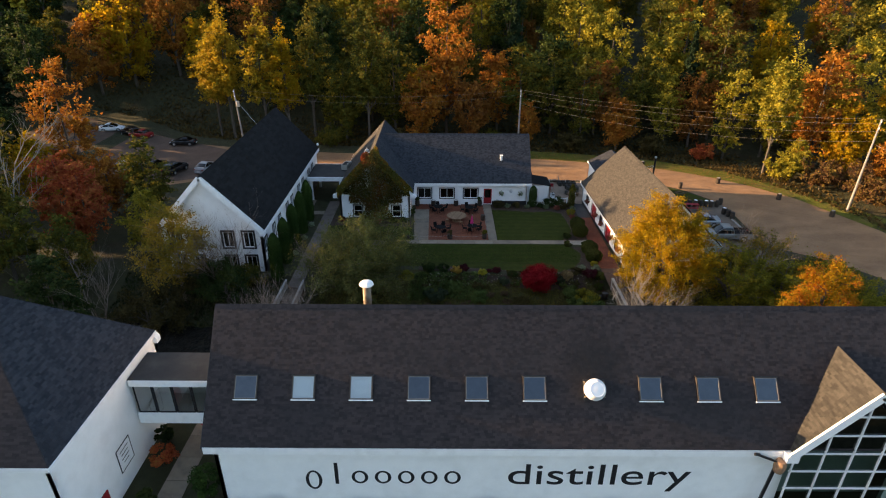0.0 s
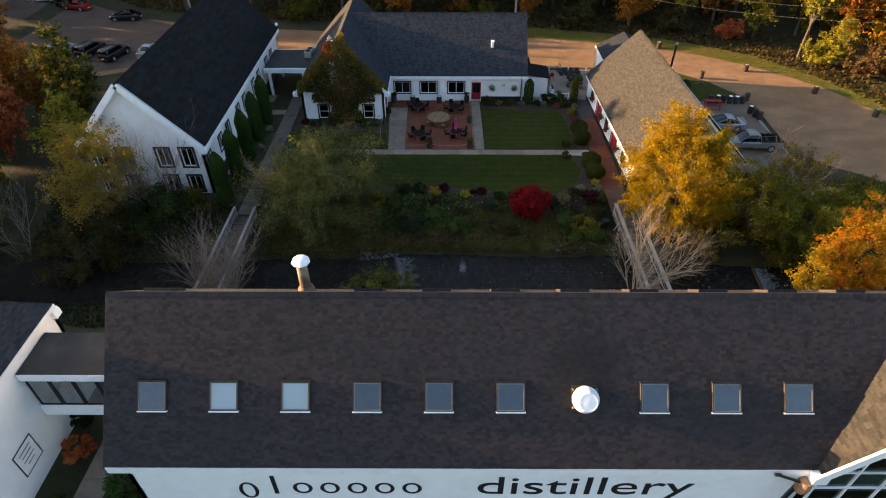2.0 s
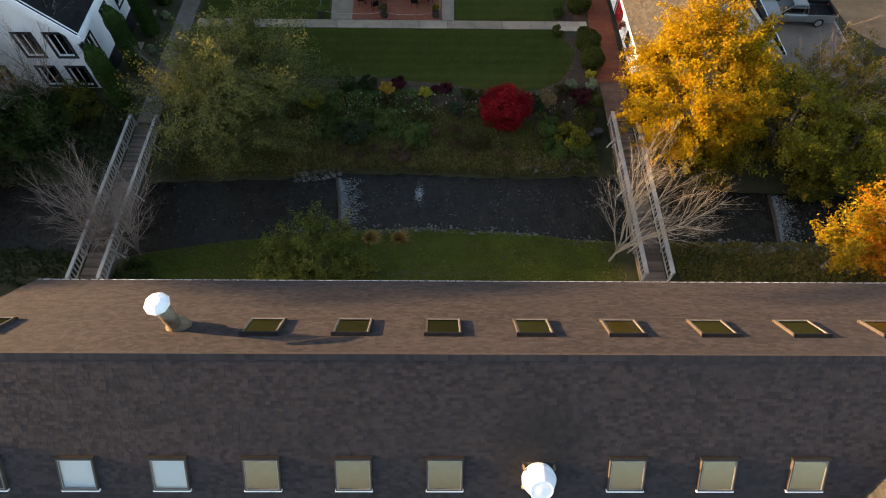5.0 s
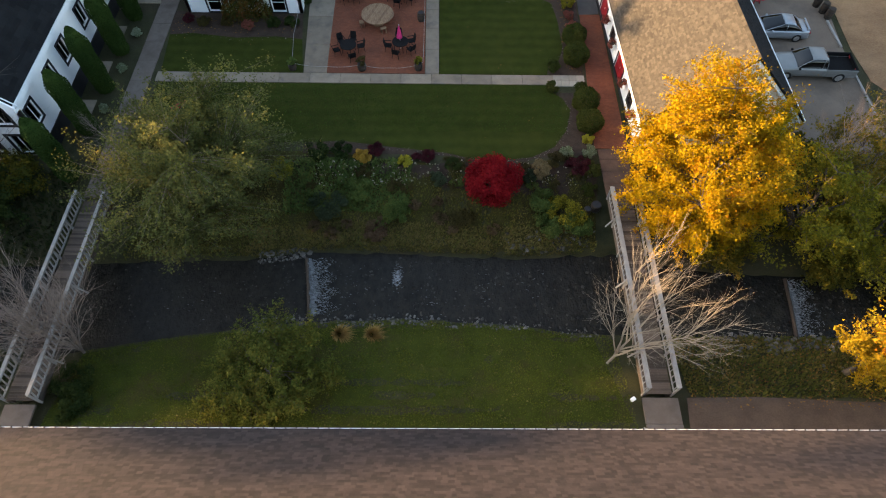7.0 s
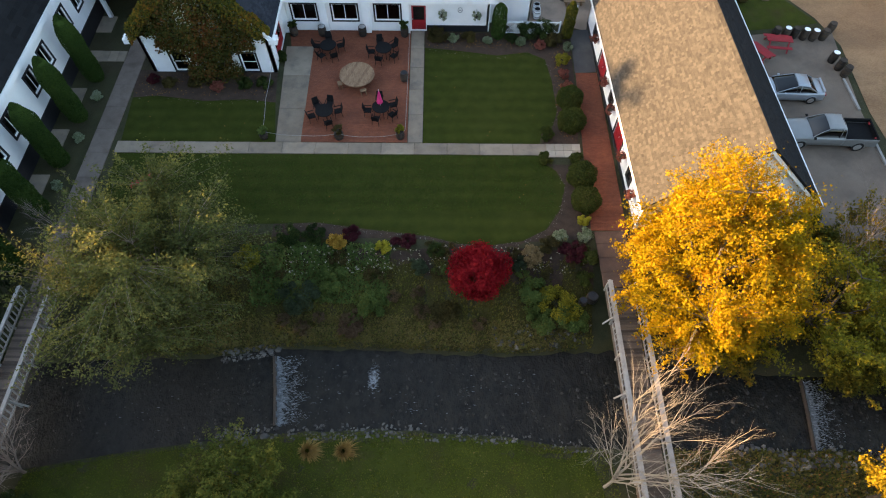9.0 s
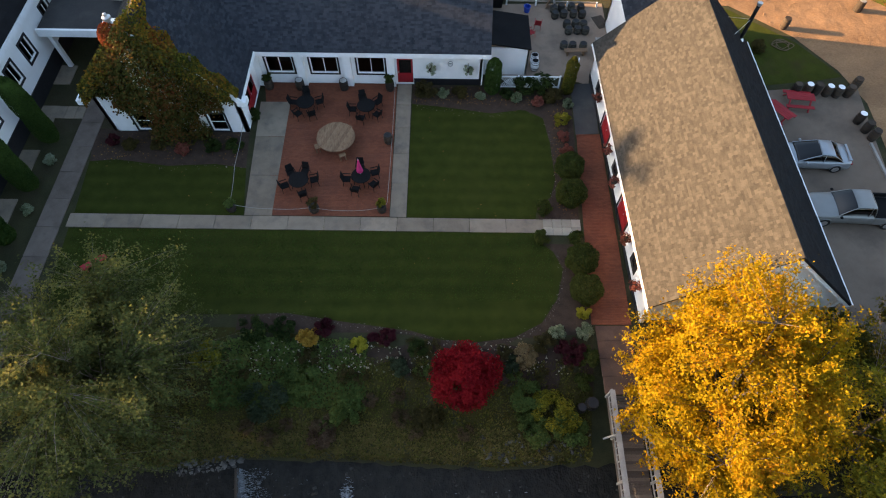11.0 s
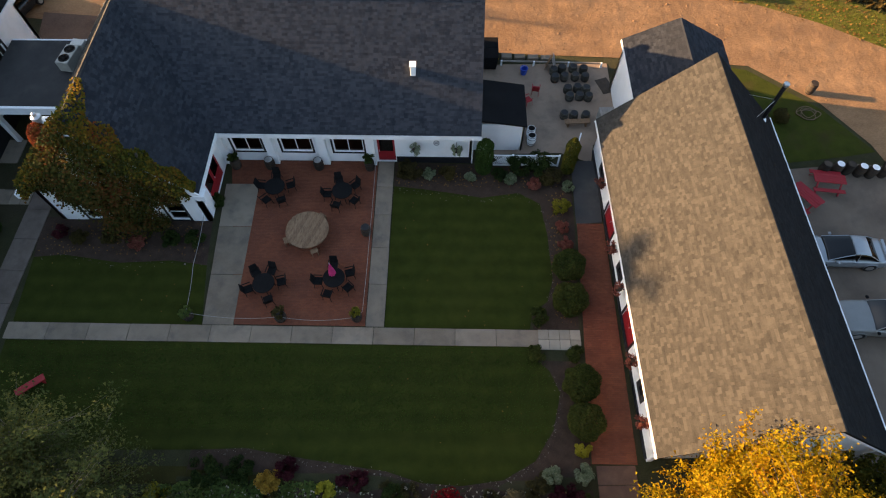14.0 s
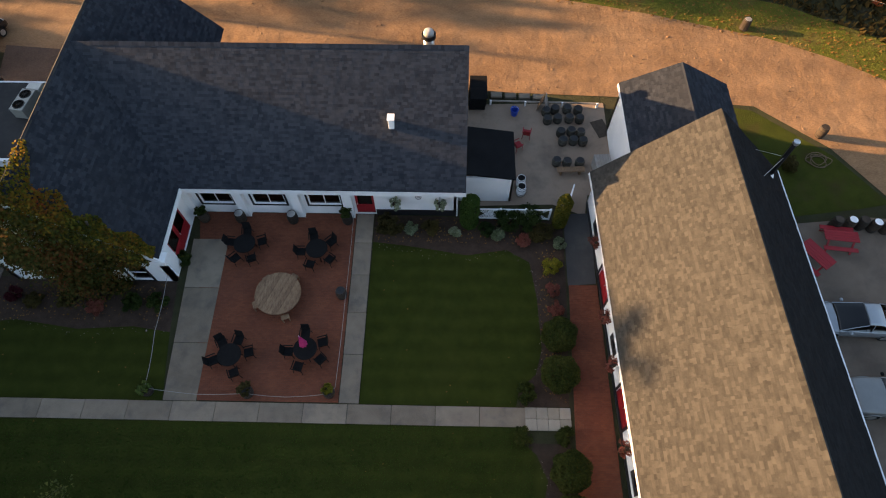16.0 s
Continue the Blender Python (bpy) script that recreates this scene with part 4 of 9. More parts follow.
wall(lodge, (LX - 0.4, SY), (LX - 0.4, LN - 0.35), -0.3, LE + 0.2, apex=LZ - 0.25)
wall(lodge, (LX - 0.4, LN - 0.35), (-4.3, LN - 0.35), -0.3, LE + 0.2)
bm = bmesh.new()
box(bm, -4.3, LX + 0.02, LS - 0.03, LS + 0.03, LE - 0.36, LE - 0.04)
box(bm, -4.3, LX + 0.02, LS + 0.03, SY, LE - 0.36, LE - 0.31)
part("fascia", bm, TRIM, lodge)
for x in (-4.05, -1.0, 2.25, 5.25):
    bm = bmesh.new()
    box(bm, x - 0.27, x + 0.27, SY - 0.34, SY - 0.02, -0.1, LE - 0.3)
    part("pilaster", bm, WHITE, lodge)
bm = bmesh.new()
box(bm, 6.8, LX - 0.41, SY - 0.045, SY - 0.003, -0.2, 0.55)
part("plinth", bm, BLACK, lodge)
bm = bmesh.new()
rod(bm, (LX - 0.45, SY - 0.1, 0.1), (LX - 0.45, SY - 0.1, LE - 0.3), 0.05)
part("downspout", bm, TRIM, lodge)


def panel_door(parent, a, b, u0, u1, z0, z1, lights=True):
    """A red door, its upper half glazed or closed."""
    a, b = Vector((*a, 0)), Vector((*b, 0))
    u = (b - a).normalized()
    out = Vector((u.y, -u.x, 0))

    def face(s0, s1, w0, w1, d, t):
        return [a + u * s + Vector((0, 0, w)) + out * d for s, w in ((s0, w0), (s1, w0), (s1, w1), (s0, w1))], out * t

    bm = bmesh.new()
    m = z0 + (z1 - z0) * 0.42
    s = 0.13
    for k in ((u0, u1, z0, m - 0.05), (u0, u1, z1 - s, z1), (u0, u0 + s, m - 0.05, z1 - s), (u1 - s, u1, m - 0.05, z1 - s)):
        prism(bm, *face(*k, -0.1, 0.05))
    for k in ((u0 + 0.15, u0 + (u1 - u0) / 2 - 0.05, z0 + 0.15, m - 0.2), (u0 + (u1 - u0) / 2 + 0.05, u1 - 0.15, z0 + 0.15, m - 0.2)):
        prism(bm, *face(*k, -0.05, 0.015))
    if not lights:
        for k in ((u0 + s, u1 - s, m - 0.05, z1 - s),):
            prism(bm, *face(*k, -0.09, 0.02))
    d = part("door", bm, RED, parent)
    if lights:
        bm = bmesh.new()
        prism(bm, *face(u0 + s, u1 - s, m - 0.05, z1 - s, -0.08, 0.01))
        part("pane", bm, GLASS, d)
    bm = bmesh.new()
    prism(bm, *face(u0 + 0.06, u0 + 0.1, m - 0.02, m + 0.12, -0.05, 0.06))
    part("door_handle", bm, METAL, d)
    return d


panel_door(lodge, A, B, 9.95, 11.05, 0.12, 2.3)
# wing walls
A, B = (WX0 + 0.45, WS + 0.4), (WX1 - 0.45, WS + 0.4)
opw = [(1.75, 2.85, 0.15, 1.75), (6.75, 7.85, 0.15, 1.75)]
wall(lodge, A, B, -0.4, WE + 0.3, opw, apex=WZ - 0.3)
for o in opw:
    window(lodge, A, B, *o, 1, 2, TRIM, 0.13)
A, B = (WX1 - 0.45, WS + 0.4), (WX1 - 0.45, SY)
wall(lodge, A, B, -0.4, WE + 0.2, [(1.2, 3.6, 0.1, 2.3)])
panel_door(lodge, A, B, 1.2, 2.38, 0.1, 2.3)
panel_door(lodge, A, B, 2.42, 3.6, 0.1, 2.3)
wall(lodge, (WX0 + 0.45, WN - 0.3), (WX0 + 0.45, WS + 0.4), -0.4, WE + 0.2)
wall(lodge, (WX1 - 0.45, WN - 0.3), (WX0 + 0.45, WN - 0.3), -0.4, WE + 0.2, apex=WZ - 0.3)
fascia(lodge, [(WX1, WS, WE), (WX1, LS, WE)], 0.3, TRIM, 0.05, drop=0.02)
fascia(lodge, [(WX0, WS, WE), (WX0, WN, WE)], 0.3, TRIM, 0.05, drop=0.02)
for s, x in ((-1, WX0), (1, WX1)):
    bm = bmesh.new()
    beam(bm, (x, WS - 0.02, WE - 0.15), (WR, WS - 0.02, WZ - 0.15), 0.08, 0.36)
    part("bargeboard", bm, TRIM, lodge)
    bm = bmesh.new()
    box(bm, x - 0.3, x + 0.3, WS - 0.1, WS + 0.5, WE - 0.45, WE - 0.05)
    part("eave_return", bm, TRIM, lodge)
# east shed and the covered way to the gabled hall
bm = bmesh.new()
prism(bm, [(LX - 0.3, 75.3, 2.95), (14.95, 75.3, 2.45), (14.95, 75.3, 2.33), (LX - 0.3, 75.3, 2.83)], (0, 3.5, 0))
part("shed_roof", bm, ROOF_BLACK_AND_SHADED, lodge)
wall(lodge, (LX - 0.35, 75.4), (14.85, 75.4), -0.2, 2.4, thick=0.12, name="shed_wall")
wall(lodge, (14.85, 75.4), (14.85, 78.7), -0.2, 2.36, thick=0.12, name="shed_wall")
cover = thing("covered_way", "flat roofed white breezeway between two buildings", "passage")
bm = bmesh.new()
box(bm, -18.7, -13.35, 75.5, 81.3, 3.2, 3.42)
part("roof", bm, ROOF_FLAT, cover)
bm = bmesh.new()
box(bm, -18.7, -13.35, 75.32, 75.5, 2.95, 3.5)
part("fascia", bm, TRIM, cover)
bm = bmesh.new()
box(bm, -18.7, -13.35, 81.3, 81.4, 3.0, 3.46)
part("fascia", bm, TRIM, cover)
for x, y in ((-18.2, 75.7), (-14.2, 75.7), (-18.2, 81.0), (-14.2, 81.0)):
    bm = bmesh.new()
    box(bm, x - 0.14, x + 0.14, y - 0.14, y + 0.14, 0, 3.2)
    part("post", bm, TRIM, cover)

# ---- shop ----
shop = thing("shop", "long low white shop with a tan shingle roof and red doors", "building", (24.77, 65.87, 0), 1.52)
hl, hw, sz, se = 9.98, 5.35, 7.95, 2.72
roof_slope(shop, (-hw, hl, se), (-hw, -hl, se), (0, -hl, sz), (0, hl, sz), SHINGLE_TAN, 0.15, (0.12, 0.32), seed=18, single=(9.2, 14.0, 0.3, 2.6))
# east slope of the same roof; its shade is put in as black
roof_slope(shop, (hw, -hl, se), (hw, hl, se), (0, hl, sz), (0, -hl, sz), ROOF_BLACK_AND_SHADED, 0.16, (0.22, 0.5), seed=19)
ridge_caps(shop, (0, -hl, sz), (0, hl, sz), 0.98, SHINGLE_TAN)
A, B = (-hw + 0.35, hl - 0.3), (-hw + 0.35, -hl + 0.3)
ops = [(2.25, 2.85, 0.95, 1.85), (5.0, 6.95, 0.05, 2.2), (9.15, 9.75, 0.95, 1.85), (11.65, 13.6, 0.05, 2.2), (15.85, 16.45, 0.95, 1.85)]
wall(shop, A, B, -0.3, se + 0.3, ops)
for o in ops:
    if o[2] > 0.5:
        window(shop, A, B, *o, 1, 2, BLACK, 0.26, 0.03)
    else:
        m = (o[0] + o[1]) / 2
        panel_door(shop, A, B, o[0], m - 0.01, o[2], o[3], False)
        panel_door(shop, A, B, m + 0.01, o[1], o[2], o[3], False)
        for u in (o[0] - 0.07, o[1] + 0.07):
            bm = bmesh.new()
            box(bm, -hw + 0.31, -hw + 0.347, hl - 0.3 - u - 0.07, hl - 0.3 - u + 0.07, o[2], o[3] + 0.1)
            part("door_casing", bm, BLACK, shop)
wall(shop, (-hw + 0.35, -hl + 0.45), (hw - 0.35, -hl + 0.45), -0.3, se + 0.3, apex=sz - 0.3)
wall(shop, (hw - 0.35, -hl + 0.3), (hw - 0.35, hl - 0.3), -0.3, se + 0.3)
wall(shop, (hw - 0.35, hl - 0.3), (-hw + 0.35, hl - 0.3), -0.3, se + 0.3, apex=sz - 0.3)
for s in (-1, 1):
    for y in (-hl + 0.06, hl - 0.06):
        bm = bmesh.new()
        beam(bm, (s * hw, y, se - 0.24), (0, y, sz - 0.28), 0.05, 0.26)
        part("bargeboard", bm, TRIM, shop)
    bm = bmesh.new()
    beam(bm, (s * hw * 0.97, -hl + 0.28, se - 0.2), (0, -hl + 0.28, sz - 0.3), 0.36, 0.05, (0, 1, 0))
    part("soffit", bm, TRIM, shop)
fascia(shop, [(-hw, hl, se), (-hw, -hl, se)], 0.2, TRIM, 0.02, drop=0.06)
bm = bmesh.new()
rod(bm, (hw + 0.06, -hl, se - 0.05), (hw + 0.06, hl, se - 0.05), 0.06)
part("gutter", bm, TRIM, shop)
bm = bmesh.new()
box(bm, -hw + 0.28, -hw + 0.345, -hl + 0.4, hl - 0.4, -0.1, 0.25)
part("plinth", bm, BLACK, shop)
annex = thing("shop_annex", "small white annex with a brown shingle roof behind the shop", "building")
ax, az, ae = 24.35, 5.75, 4.05
roof_slope(annex, (21.15, 81.3, ae), (21.15, 75.2, ae), (ax, 75.2, az), (ax, 81.3, az), SHINGLE_LODGE, seed=20, name="roof")
roof_slope(annex, (27.55, 75.2, ae), (27.55, 81.3, ae), (ax, 81.3, az), (ax, 75.2, az), SHINGLE_LODGE, seed=21, name="roof")
wall(annex, (21.35, 81.1), (21.35, 75.9), -0.3, ae + 0.02)
wall(annex, (27.35, 75.9), (27.35, 81.1), -0.3, ae + 0.02)
wall(annex, (27.35, 81.1), (21.35, 81.1), -0.3, ae + 0.02, apex=az - 0.1)
fascia(annex, [(21.15, 75.3, ae), (21.15, 81.3, ae)], 0.2, TRIM, 0.03, drop=0.02)

# ---- courtyard ground ----
patch("lawn", ((-13.9, 61.9), (-13.7, 58), (-13.2, 55.5), (-8, 56.2), (-2, 56.3), (0.2, 56.4), (3.5, 55.9), (7.3, 55.4), (9, 54.9), (11, 54.8), (13, 55.1), (14.6, 56.0), (15.6, 57.5), (16.1, 59.4), (15.6, 60.6), (14.9, 61.2), (14.7, 61.9)), LAWN, 0.02, "mown green lawn with faint mowing stripes", "lawn", 1.0)
patch("lawn", ((6.7, 62.9), (14.7, 62.9), (14.9, 63.8), (15.8, 64.6), (16.2, 66), (16.1, 69), (15.8, 71.2), (14.5, 72.0), (12.2, 71.6), (10.5, 71.9), (8.5, 72.2), (6.7, 72.4)), LAWN, 0.02, "mown green lawn beside the brick patio", "lawn", 1.0)
patch("lawn", ((-13.9, 62.9), (-3.4, 62.9), (-3.9, 66.6), (-6, 66.9), (-9, 66.7), (-12.5, 67.2), (-14.2, 67.0)), LAWN, 0.02, "mown green lawn below the vine gable", "lawn", 1.0)
patch("mulch_bed", ((-14.2, 67.0), (-12.5, 67.2), (-9, 66.7), (-6, 66.9), (-3.9, 66.6), (-4.2, 69.8), (-14.6, 69.8)), BED, 0.016, "dark mulch bed below the vine gable", "flower bed", 4.0)
patch("mulch_bed", ((6.7, 72.4), (8.5, 72.2), (10.5, 71.9), (12.2, 71.6), (14.5, 72.0), (15.8, 71.2), (16.1, 69), (16.2, 66), (15.8, 64.6), (14.9, 63.8), (14.9, 62.9), (17.4, 62.95), (17.8, 69.6), (17.9, 74.0), (6.7, 74.3)), BED, 0.016, "dark mulch bed with shrubs along the lodge", "flower bed", 4.0)
patch("mulch_bed", ((14.9, 61.15), (15.6, 60.6), (16.1, 59.4), (15.6, 57.5), (14.6, 56.0), (13, 55.1), (11, 54.8), (9, 54.9), (7.3, 55.4), (3.5, 55.9), (0.2, 56.4), (-2.5, 56.3), (-2.5, 54.6), (0, 54.2), (4, 53.8), (8, 52.9), (12, 52.4), (17.3, 52.4), (17.3, 61.1)), BED, 0.016, "dark mulch bed with perennials along the bank", "flower bed", 1.0)
patch("lawn", ((29.9, 74.3), (36.0, 75.2), (38.0, 75.6), (35.6, 79.2), (31.3, 82.9), (28.0, 83.6), (27.8, 79.5), (29.7, 76)), BANKTURF, 0.02, "rough green lawn between the shop and the road", "lawn", 1.0)
patch("parking_lot", ((29.8, 73.8), (31, 74.0), (36.5, 74.6), (38.7, 74.4), (38.3, 70), (38.0, 66), (38.1, 61.5), (38.6, 56), (30.5, 52.5), (29.3, 56)), LOT, 0.035, "grey concrete parking area beside the shop", "parking lot", 4.0)
patch("yard", ((12.2, 75.0), (17.4, 75.2), (19.3, 74.4), (19.6, 75.9), (21.4, 76.2), (21.4, 83.4), (14, 83.2), (12.2, 83.0)), YARD, 0.03, "warm grey paved service yard behind the lodge", "yard", 4.0)
patch("parking_lot", ((-69, 113.5), (-66, 84), (-46, 81), (-36, 85), (-36, 98), (-46, 103.5), (-60, 111)), EARTH, 0.05, "packed brown earth car park among the trees", "parking lot", 4.0)
patch("yard", ((-20, 83), (-13.5, 83), (-9, 87.2), (-21, 88.2)), EARTH, 0.045, "packed earth yard behind the covered way", "yard", 4.0)
patch("walkway", ((17.9, 69.75), (19.5, 69.9), (19.6, 74.6), (18.0, 74.5)), ASPHALT, 0.04, "dark asphalt ramp beside the shop", "walkway", 4.0)
patch("dirt_yard", ((19.6, 35.5), (60, 35.5), (60, 38.3), (30, 38.6), (24, 38.9), (20.2, 38.8)), surface("damp brown earth", (0.06, 0.038, 0.026), (0.135, 0.09, 0.062), 0.8, 0.9, 0.8, 14), 0.09, "damp brown earth behind the hall", "earth", 1.5)


# ---- trees ----
def tree_arrays(seed, h, r, base, n, size, lean=0.0, droop=0.0, clumps=26, shell=0.55, squash=1.0, conifer=False, up=0.35, spread=0.17, column=False):
    """Leaf corners of a crown: many small lozenges gathered in clumps, with gaps between."""
    rng = np.random.RandomState(seed)
    if conifer:
        t = rng.rand(n) ** 0.8
        z = base + (h - base) * t
        layer = 0.75 + 0.35 * np.sin(t * 46 + rng.rand(n) * 0.8)
        rad = r * (1 - t) * layer * np.sqrt(rng.rand(n) * 0.7 + 0.3) + 0.08
        a = rng.rand(n) * math.tau
        p = np.stack([rad * np.cos(a), rad * np.sin(a), z - 0.25 * rad], 1)
        out = np.stack([np.cos(a), np.sin(a), np.full(n, 0.1)], 1)
    elif column:
        t = rng.rand(n)
        a = rng.rand(n) * math.tau
        z = base + (h - base) * t
        lump = 1 + 0.05 * np.sin(a * 3 + seed) + 0.05 * np.sin(t * 17 + a * 2 + seed)
        rad = r * lump * np.clip(np.minimum((1 - t) * 4.5, t * 6 + 0.55), 0, 1) ** 0.6 * (1 - 0.10 * rng.rand(n) ** 2)
        p = np.stack([rad * np.cos(a), rad * np.sin(a), z], 1)
        out = np.stack([np.cos(a), np.sin(a), np.full(n, 0.25)], 1)
    else:
        c = rng.normal(size=(clumps, 3))
        c /= np.linalg.norm(c, axis=1)[:, None]
        c *= (rng.rand(clumps) ** 0.5 * (1 - shell) + shell)[:, None]
        lump = 1 + 0.22 * np.sin(c[:, 0] * 3 + seed) * np.cos(c[:, 1] * 4 + seed * 2)
        mid, hh = (base + h) / 2, (h - base) / 2
        flat = np.where(c[:, 2] < 0, 0.85, 1.0)
        centre = np.stack([c[:, 0] * r * lump * 0.82, c[:, 1] * r * lump * 0.82, mid + c[:, 2] * hh * 0.85 * flat], 1)
        pick = rng.randint(0, clumps, n)
        g3 = rng.normal(size=(n, 3))
        g3 *= (np.minimum(1.6, np.linalg.norm(g3, axis=1)) / np.linalg.norm(g3, axis=1))[:, None]
        off = g3 * np.array([spread, spread, spread * 0.85]) * r * rng.uniform(0.7, 1.25, clumps)[pick][:, None]
        p = centre[pick] + off
        p[:, 2] = np.maximum(p[:, 2], base * 0.75)
        p[:, 2] -= droop * np.linalg.norm(p[:, :2], axis=1) * rng.rand(n)
        out = p - np.array([0, 0, mid])
        out /= np.linalg.norm(out, axis=1)[:, None] + 1e-6
    p[:, 0] += lean * p[:, 2]
    nrm = out * 0.6 + rng.normal(size=(n, 3)) * 0.75 + np.array([0, 0, up])
    nrm /= np.linalg.norm(nrm, axis=1)[:, None]
    ref = rng.normal(size=(n, 3))
    t1 = np.cross(nrm, ref)
    t1 /= np.linalg.norm(t1, axis=1)[:, None] + 1e-6
    t2 = np.cross(nrm, t1)
    s = (size * rng.uniform(0.55, 1.3, n))[:, None]
    return np.stack([p + t1 * s * 0.62, p - t1 * s * 0.5 + t2 * s * 0.4, p - t1 * s * 0.5 - t2 * s * 0.4], 1)


def quads_mesh(name, quad):
    n, k = quad.shape[:2]
    return mesh_of(name, quad.reshape(-1, 3).tolist(), np.arange(n * k).reshape(n, k).tolist())


def leaf_faces(rng, p, out, size, up=0.35):
    n = len(p)
    nrm = out * 0.5 + rng.normal(size=(n, 3)) * 0.75 + np.array([0, 0, up])
    nrm /= np.linalg.norm(nrm, axis=1)[:, None]
    t1 = np.cross(nrm, rng.normal(size=(n, 3)))
    t1 /= np.linalg.norm(t1, axis=1)[:, None] + 1e-6
    t2 = np.cross(nrm, t1)
    s = (size * rng.uniform(0.55, 1.35, n))[:, None]
    return np.stack([p + t1 * s * 0.62, p - t1 * s * 0.5 + t2 * s * 0.42, p - t1 * s * 0.5 - t2 * s * 0.42], 1)


def grown_tree(seed, h, r, base, n, size, sprays=240, limbs=13, trunk_r=0.2, fuzz=0.28, droop=0.0, arch=0.12, low=0.85, lump=0.34, inner=0.38, shoots=0.0, top=1.0, lean=(0, 0), far=False, split=None):
    """A grown tree: trunk, limbs, a twig to each spray of leaves, and the leaves along the twigs."""
    rng = np.random.RandomState(seed)
    mid, hh = (base + h) / 2, (h - base) / 2
    d = rng.normal(size=(sprays, 3))
    d /= np.linalg.norm(d, axis=1)[:, None]
    k = inner + (1 - inner) * rng.rand(sprays) ** 0.6
    bulge = np.array([1 + lump * 1.6 * noise.noise((v[0] * 1.9 + seed * 1.3, v[1] * 1.9, v[2] * 1.9)) for v in d]) * rng.uniform(0.9, 1.1, sprays)
    tip = d * (k * bulge)[:, None] * np.array([r, r, hh])
    tip[:, 2] = np.where(tip[:, 2] < 0, tip[:, 2] * low, tip[:, 2] * top) + mid
    grow = np.clip(tip[:, 2] / h, 0, 1)
    tip[:, 0] += lean[0] * tip[:, 2]
    tip[:, 1] += lean[1] * tip[:, 2]
    tip[:, 2] = np.maximum(tip[:, 2], base * 0.6 + 0.1)
    bm = bmesh.new()
    stem = [Vector((lean[0] * z + rng.normal(0, 0.02 * r), lean[1] * z + rng.normal(0, 0.02 * r), z)) for z in (-0.3, h * 0.15, h * 0.3, h * 0.45, h * 0.6, h * 0.75, h * 0.9)]
    stem[0].x = stem[0].y = 0
    for i in range(6):
        rod(bm, stem[i], stem[i + 1], trunk_r * (1 - 0.15 * i), trunk_r * (0.85 - 0.15 * i), 7, False)
    nodes = []
    order = rng.permutation(sprays)[:limbs]
    for j in order:
        e = Vector(tip[j]) * 0.78
        s = max(0.12, min(0.8, e.z / h * 0.62)) * 6
        p0 = stem[int(s)].lerp(stem[int(s) + 1], s - int(s))
        e.z = max(e.z, p0.z + 0.1)
        c = p0.lerp(e, 0.5) + Vector((0, 0, arch * r))
        last = p0
        for q in range(1, 6):
            f = q / 5
            pt = p0 * (1 - f) ** 2 + c * (2 * f * (1 - f)) + e * f * f + Vector(rng.normal(0, 0.03 * r, 3))
            rod(bm, last, pt, trunk_r * 0.42 * (1.15 - f), trunk_r * 0.42 * (1.0 - f * 0.85), 5, False)
            last = pt
            nodes.append(np.array(pt))
    nodes += [np.array(v) for v in stem[2:]]
    nodes = np.array(nodes)
    gap = np.linalg.norm(tip[:, None] - nodes[None], axis=2) + 0.9 * np.maximum(0, nodes[None, :, 2] - tip[:, None, 2] + 0.3)
    start = nodes[gap.argmin(1)]
    bend = (start + tip) / 2 + np.array([0, 0, arch]) * np.linalg.norm(tip - start, axis=1)[:, None]
    for a, c, e in zip(start, bend, tip):
        a, c, e = Vector(a), Vector(c), Vector(e)
        if far:
            continue
        rod(bm, a, (a + c * 2 + e) / 4, trunk_r * 0.13, trunk_r * 0.09, 4, False)
        rod(bm, (a + c * 2 + e) / 4, e, trunk_r * 0.09, trunk_r * 0.03, 3, False)
    trunk = bpy.data.meshes.new("trunk")
    bm.to_mesh(trunk)
    bm.free()
    pick = rng.randint(0, sprays, n)
    f = (0.25 + 0.8 * rng.rand(n) ** 0.7)[:, None]
    a, c, e = start[pick], bend[pick], tip[pick]
    p = a * (1 - f) ** 2 + c * 2 * f * (1 - f) + e * f * f
    if shoots:
        p = p + (np.array([0, 0, 1.0]) + 0.25 * rng.normal(size=(sprays, 3))[pick]) * shoots * (np.clip(f - 0.55, 0, 1) ** 1.5 * (rng.rand(sprays) ** 2)[pick][:, None]) * 2.2
    p = p + rng.normal(size=(n, 3)) * fuzz * rng.uniform(0.55, 1.3, sprays)[pick][:, None] * (0.35 + 0.65 * rng.rand(n)[:, None])
    p[:, 2] -= droop * rng.rand(n) ** 2 * np.linalg.norm(p[:, :2], axis=1)
    p[:, 2] = np.maximum(p[:, 2], 0.1)
    out = p - np.array([0, 0, mid])
    out /= np.linalg.norm(out, axis=1)[:, None] + 1e-6
    leaves = leaf_faces(rng, p, out, size)
    if split:
        # leaves below an uneven height, or towards one side, are kept apart
        level, tilt_x, tilt_y = split
        mark = (p[:, 2] - base) / (h - base) + tilt_x * p[:, 0] / r + tilt_y * p[:, 1] / r + rng.normal(0, 0.10, sprays)[pick]
        return trunk, quads_mesh("crown", leaves[mark >= level]), quads_mesh("crown", leaves[mark < level])
    return trunk, quads_mesh("crown", leaves)


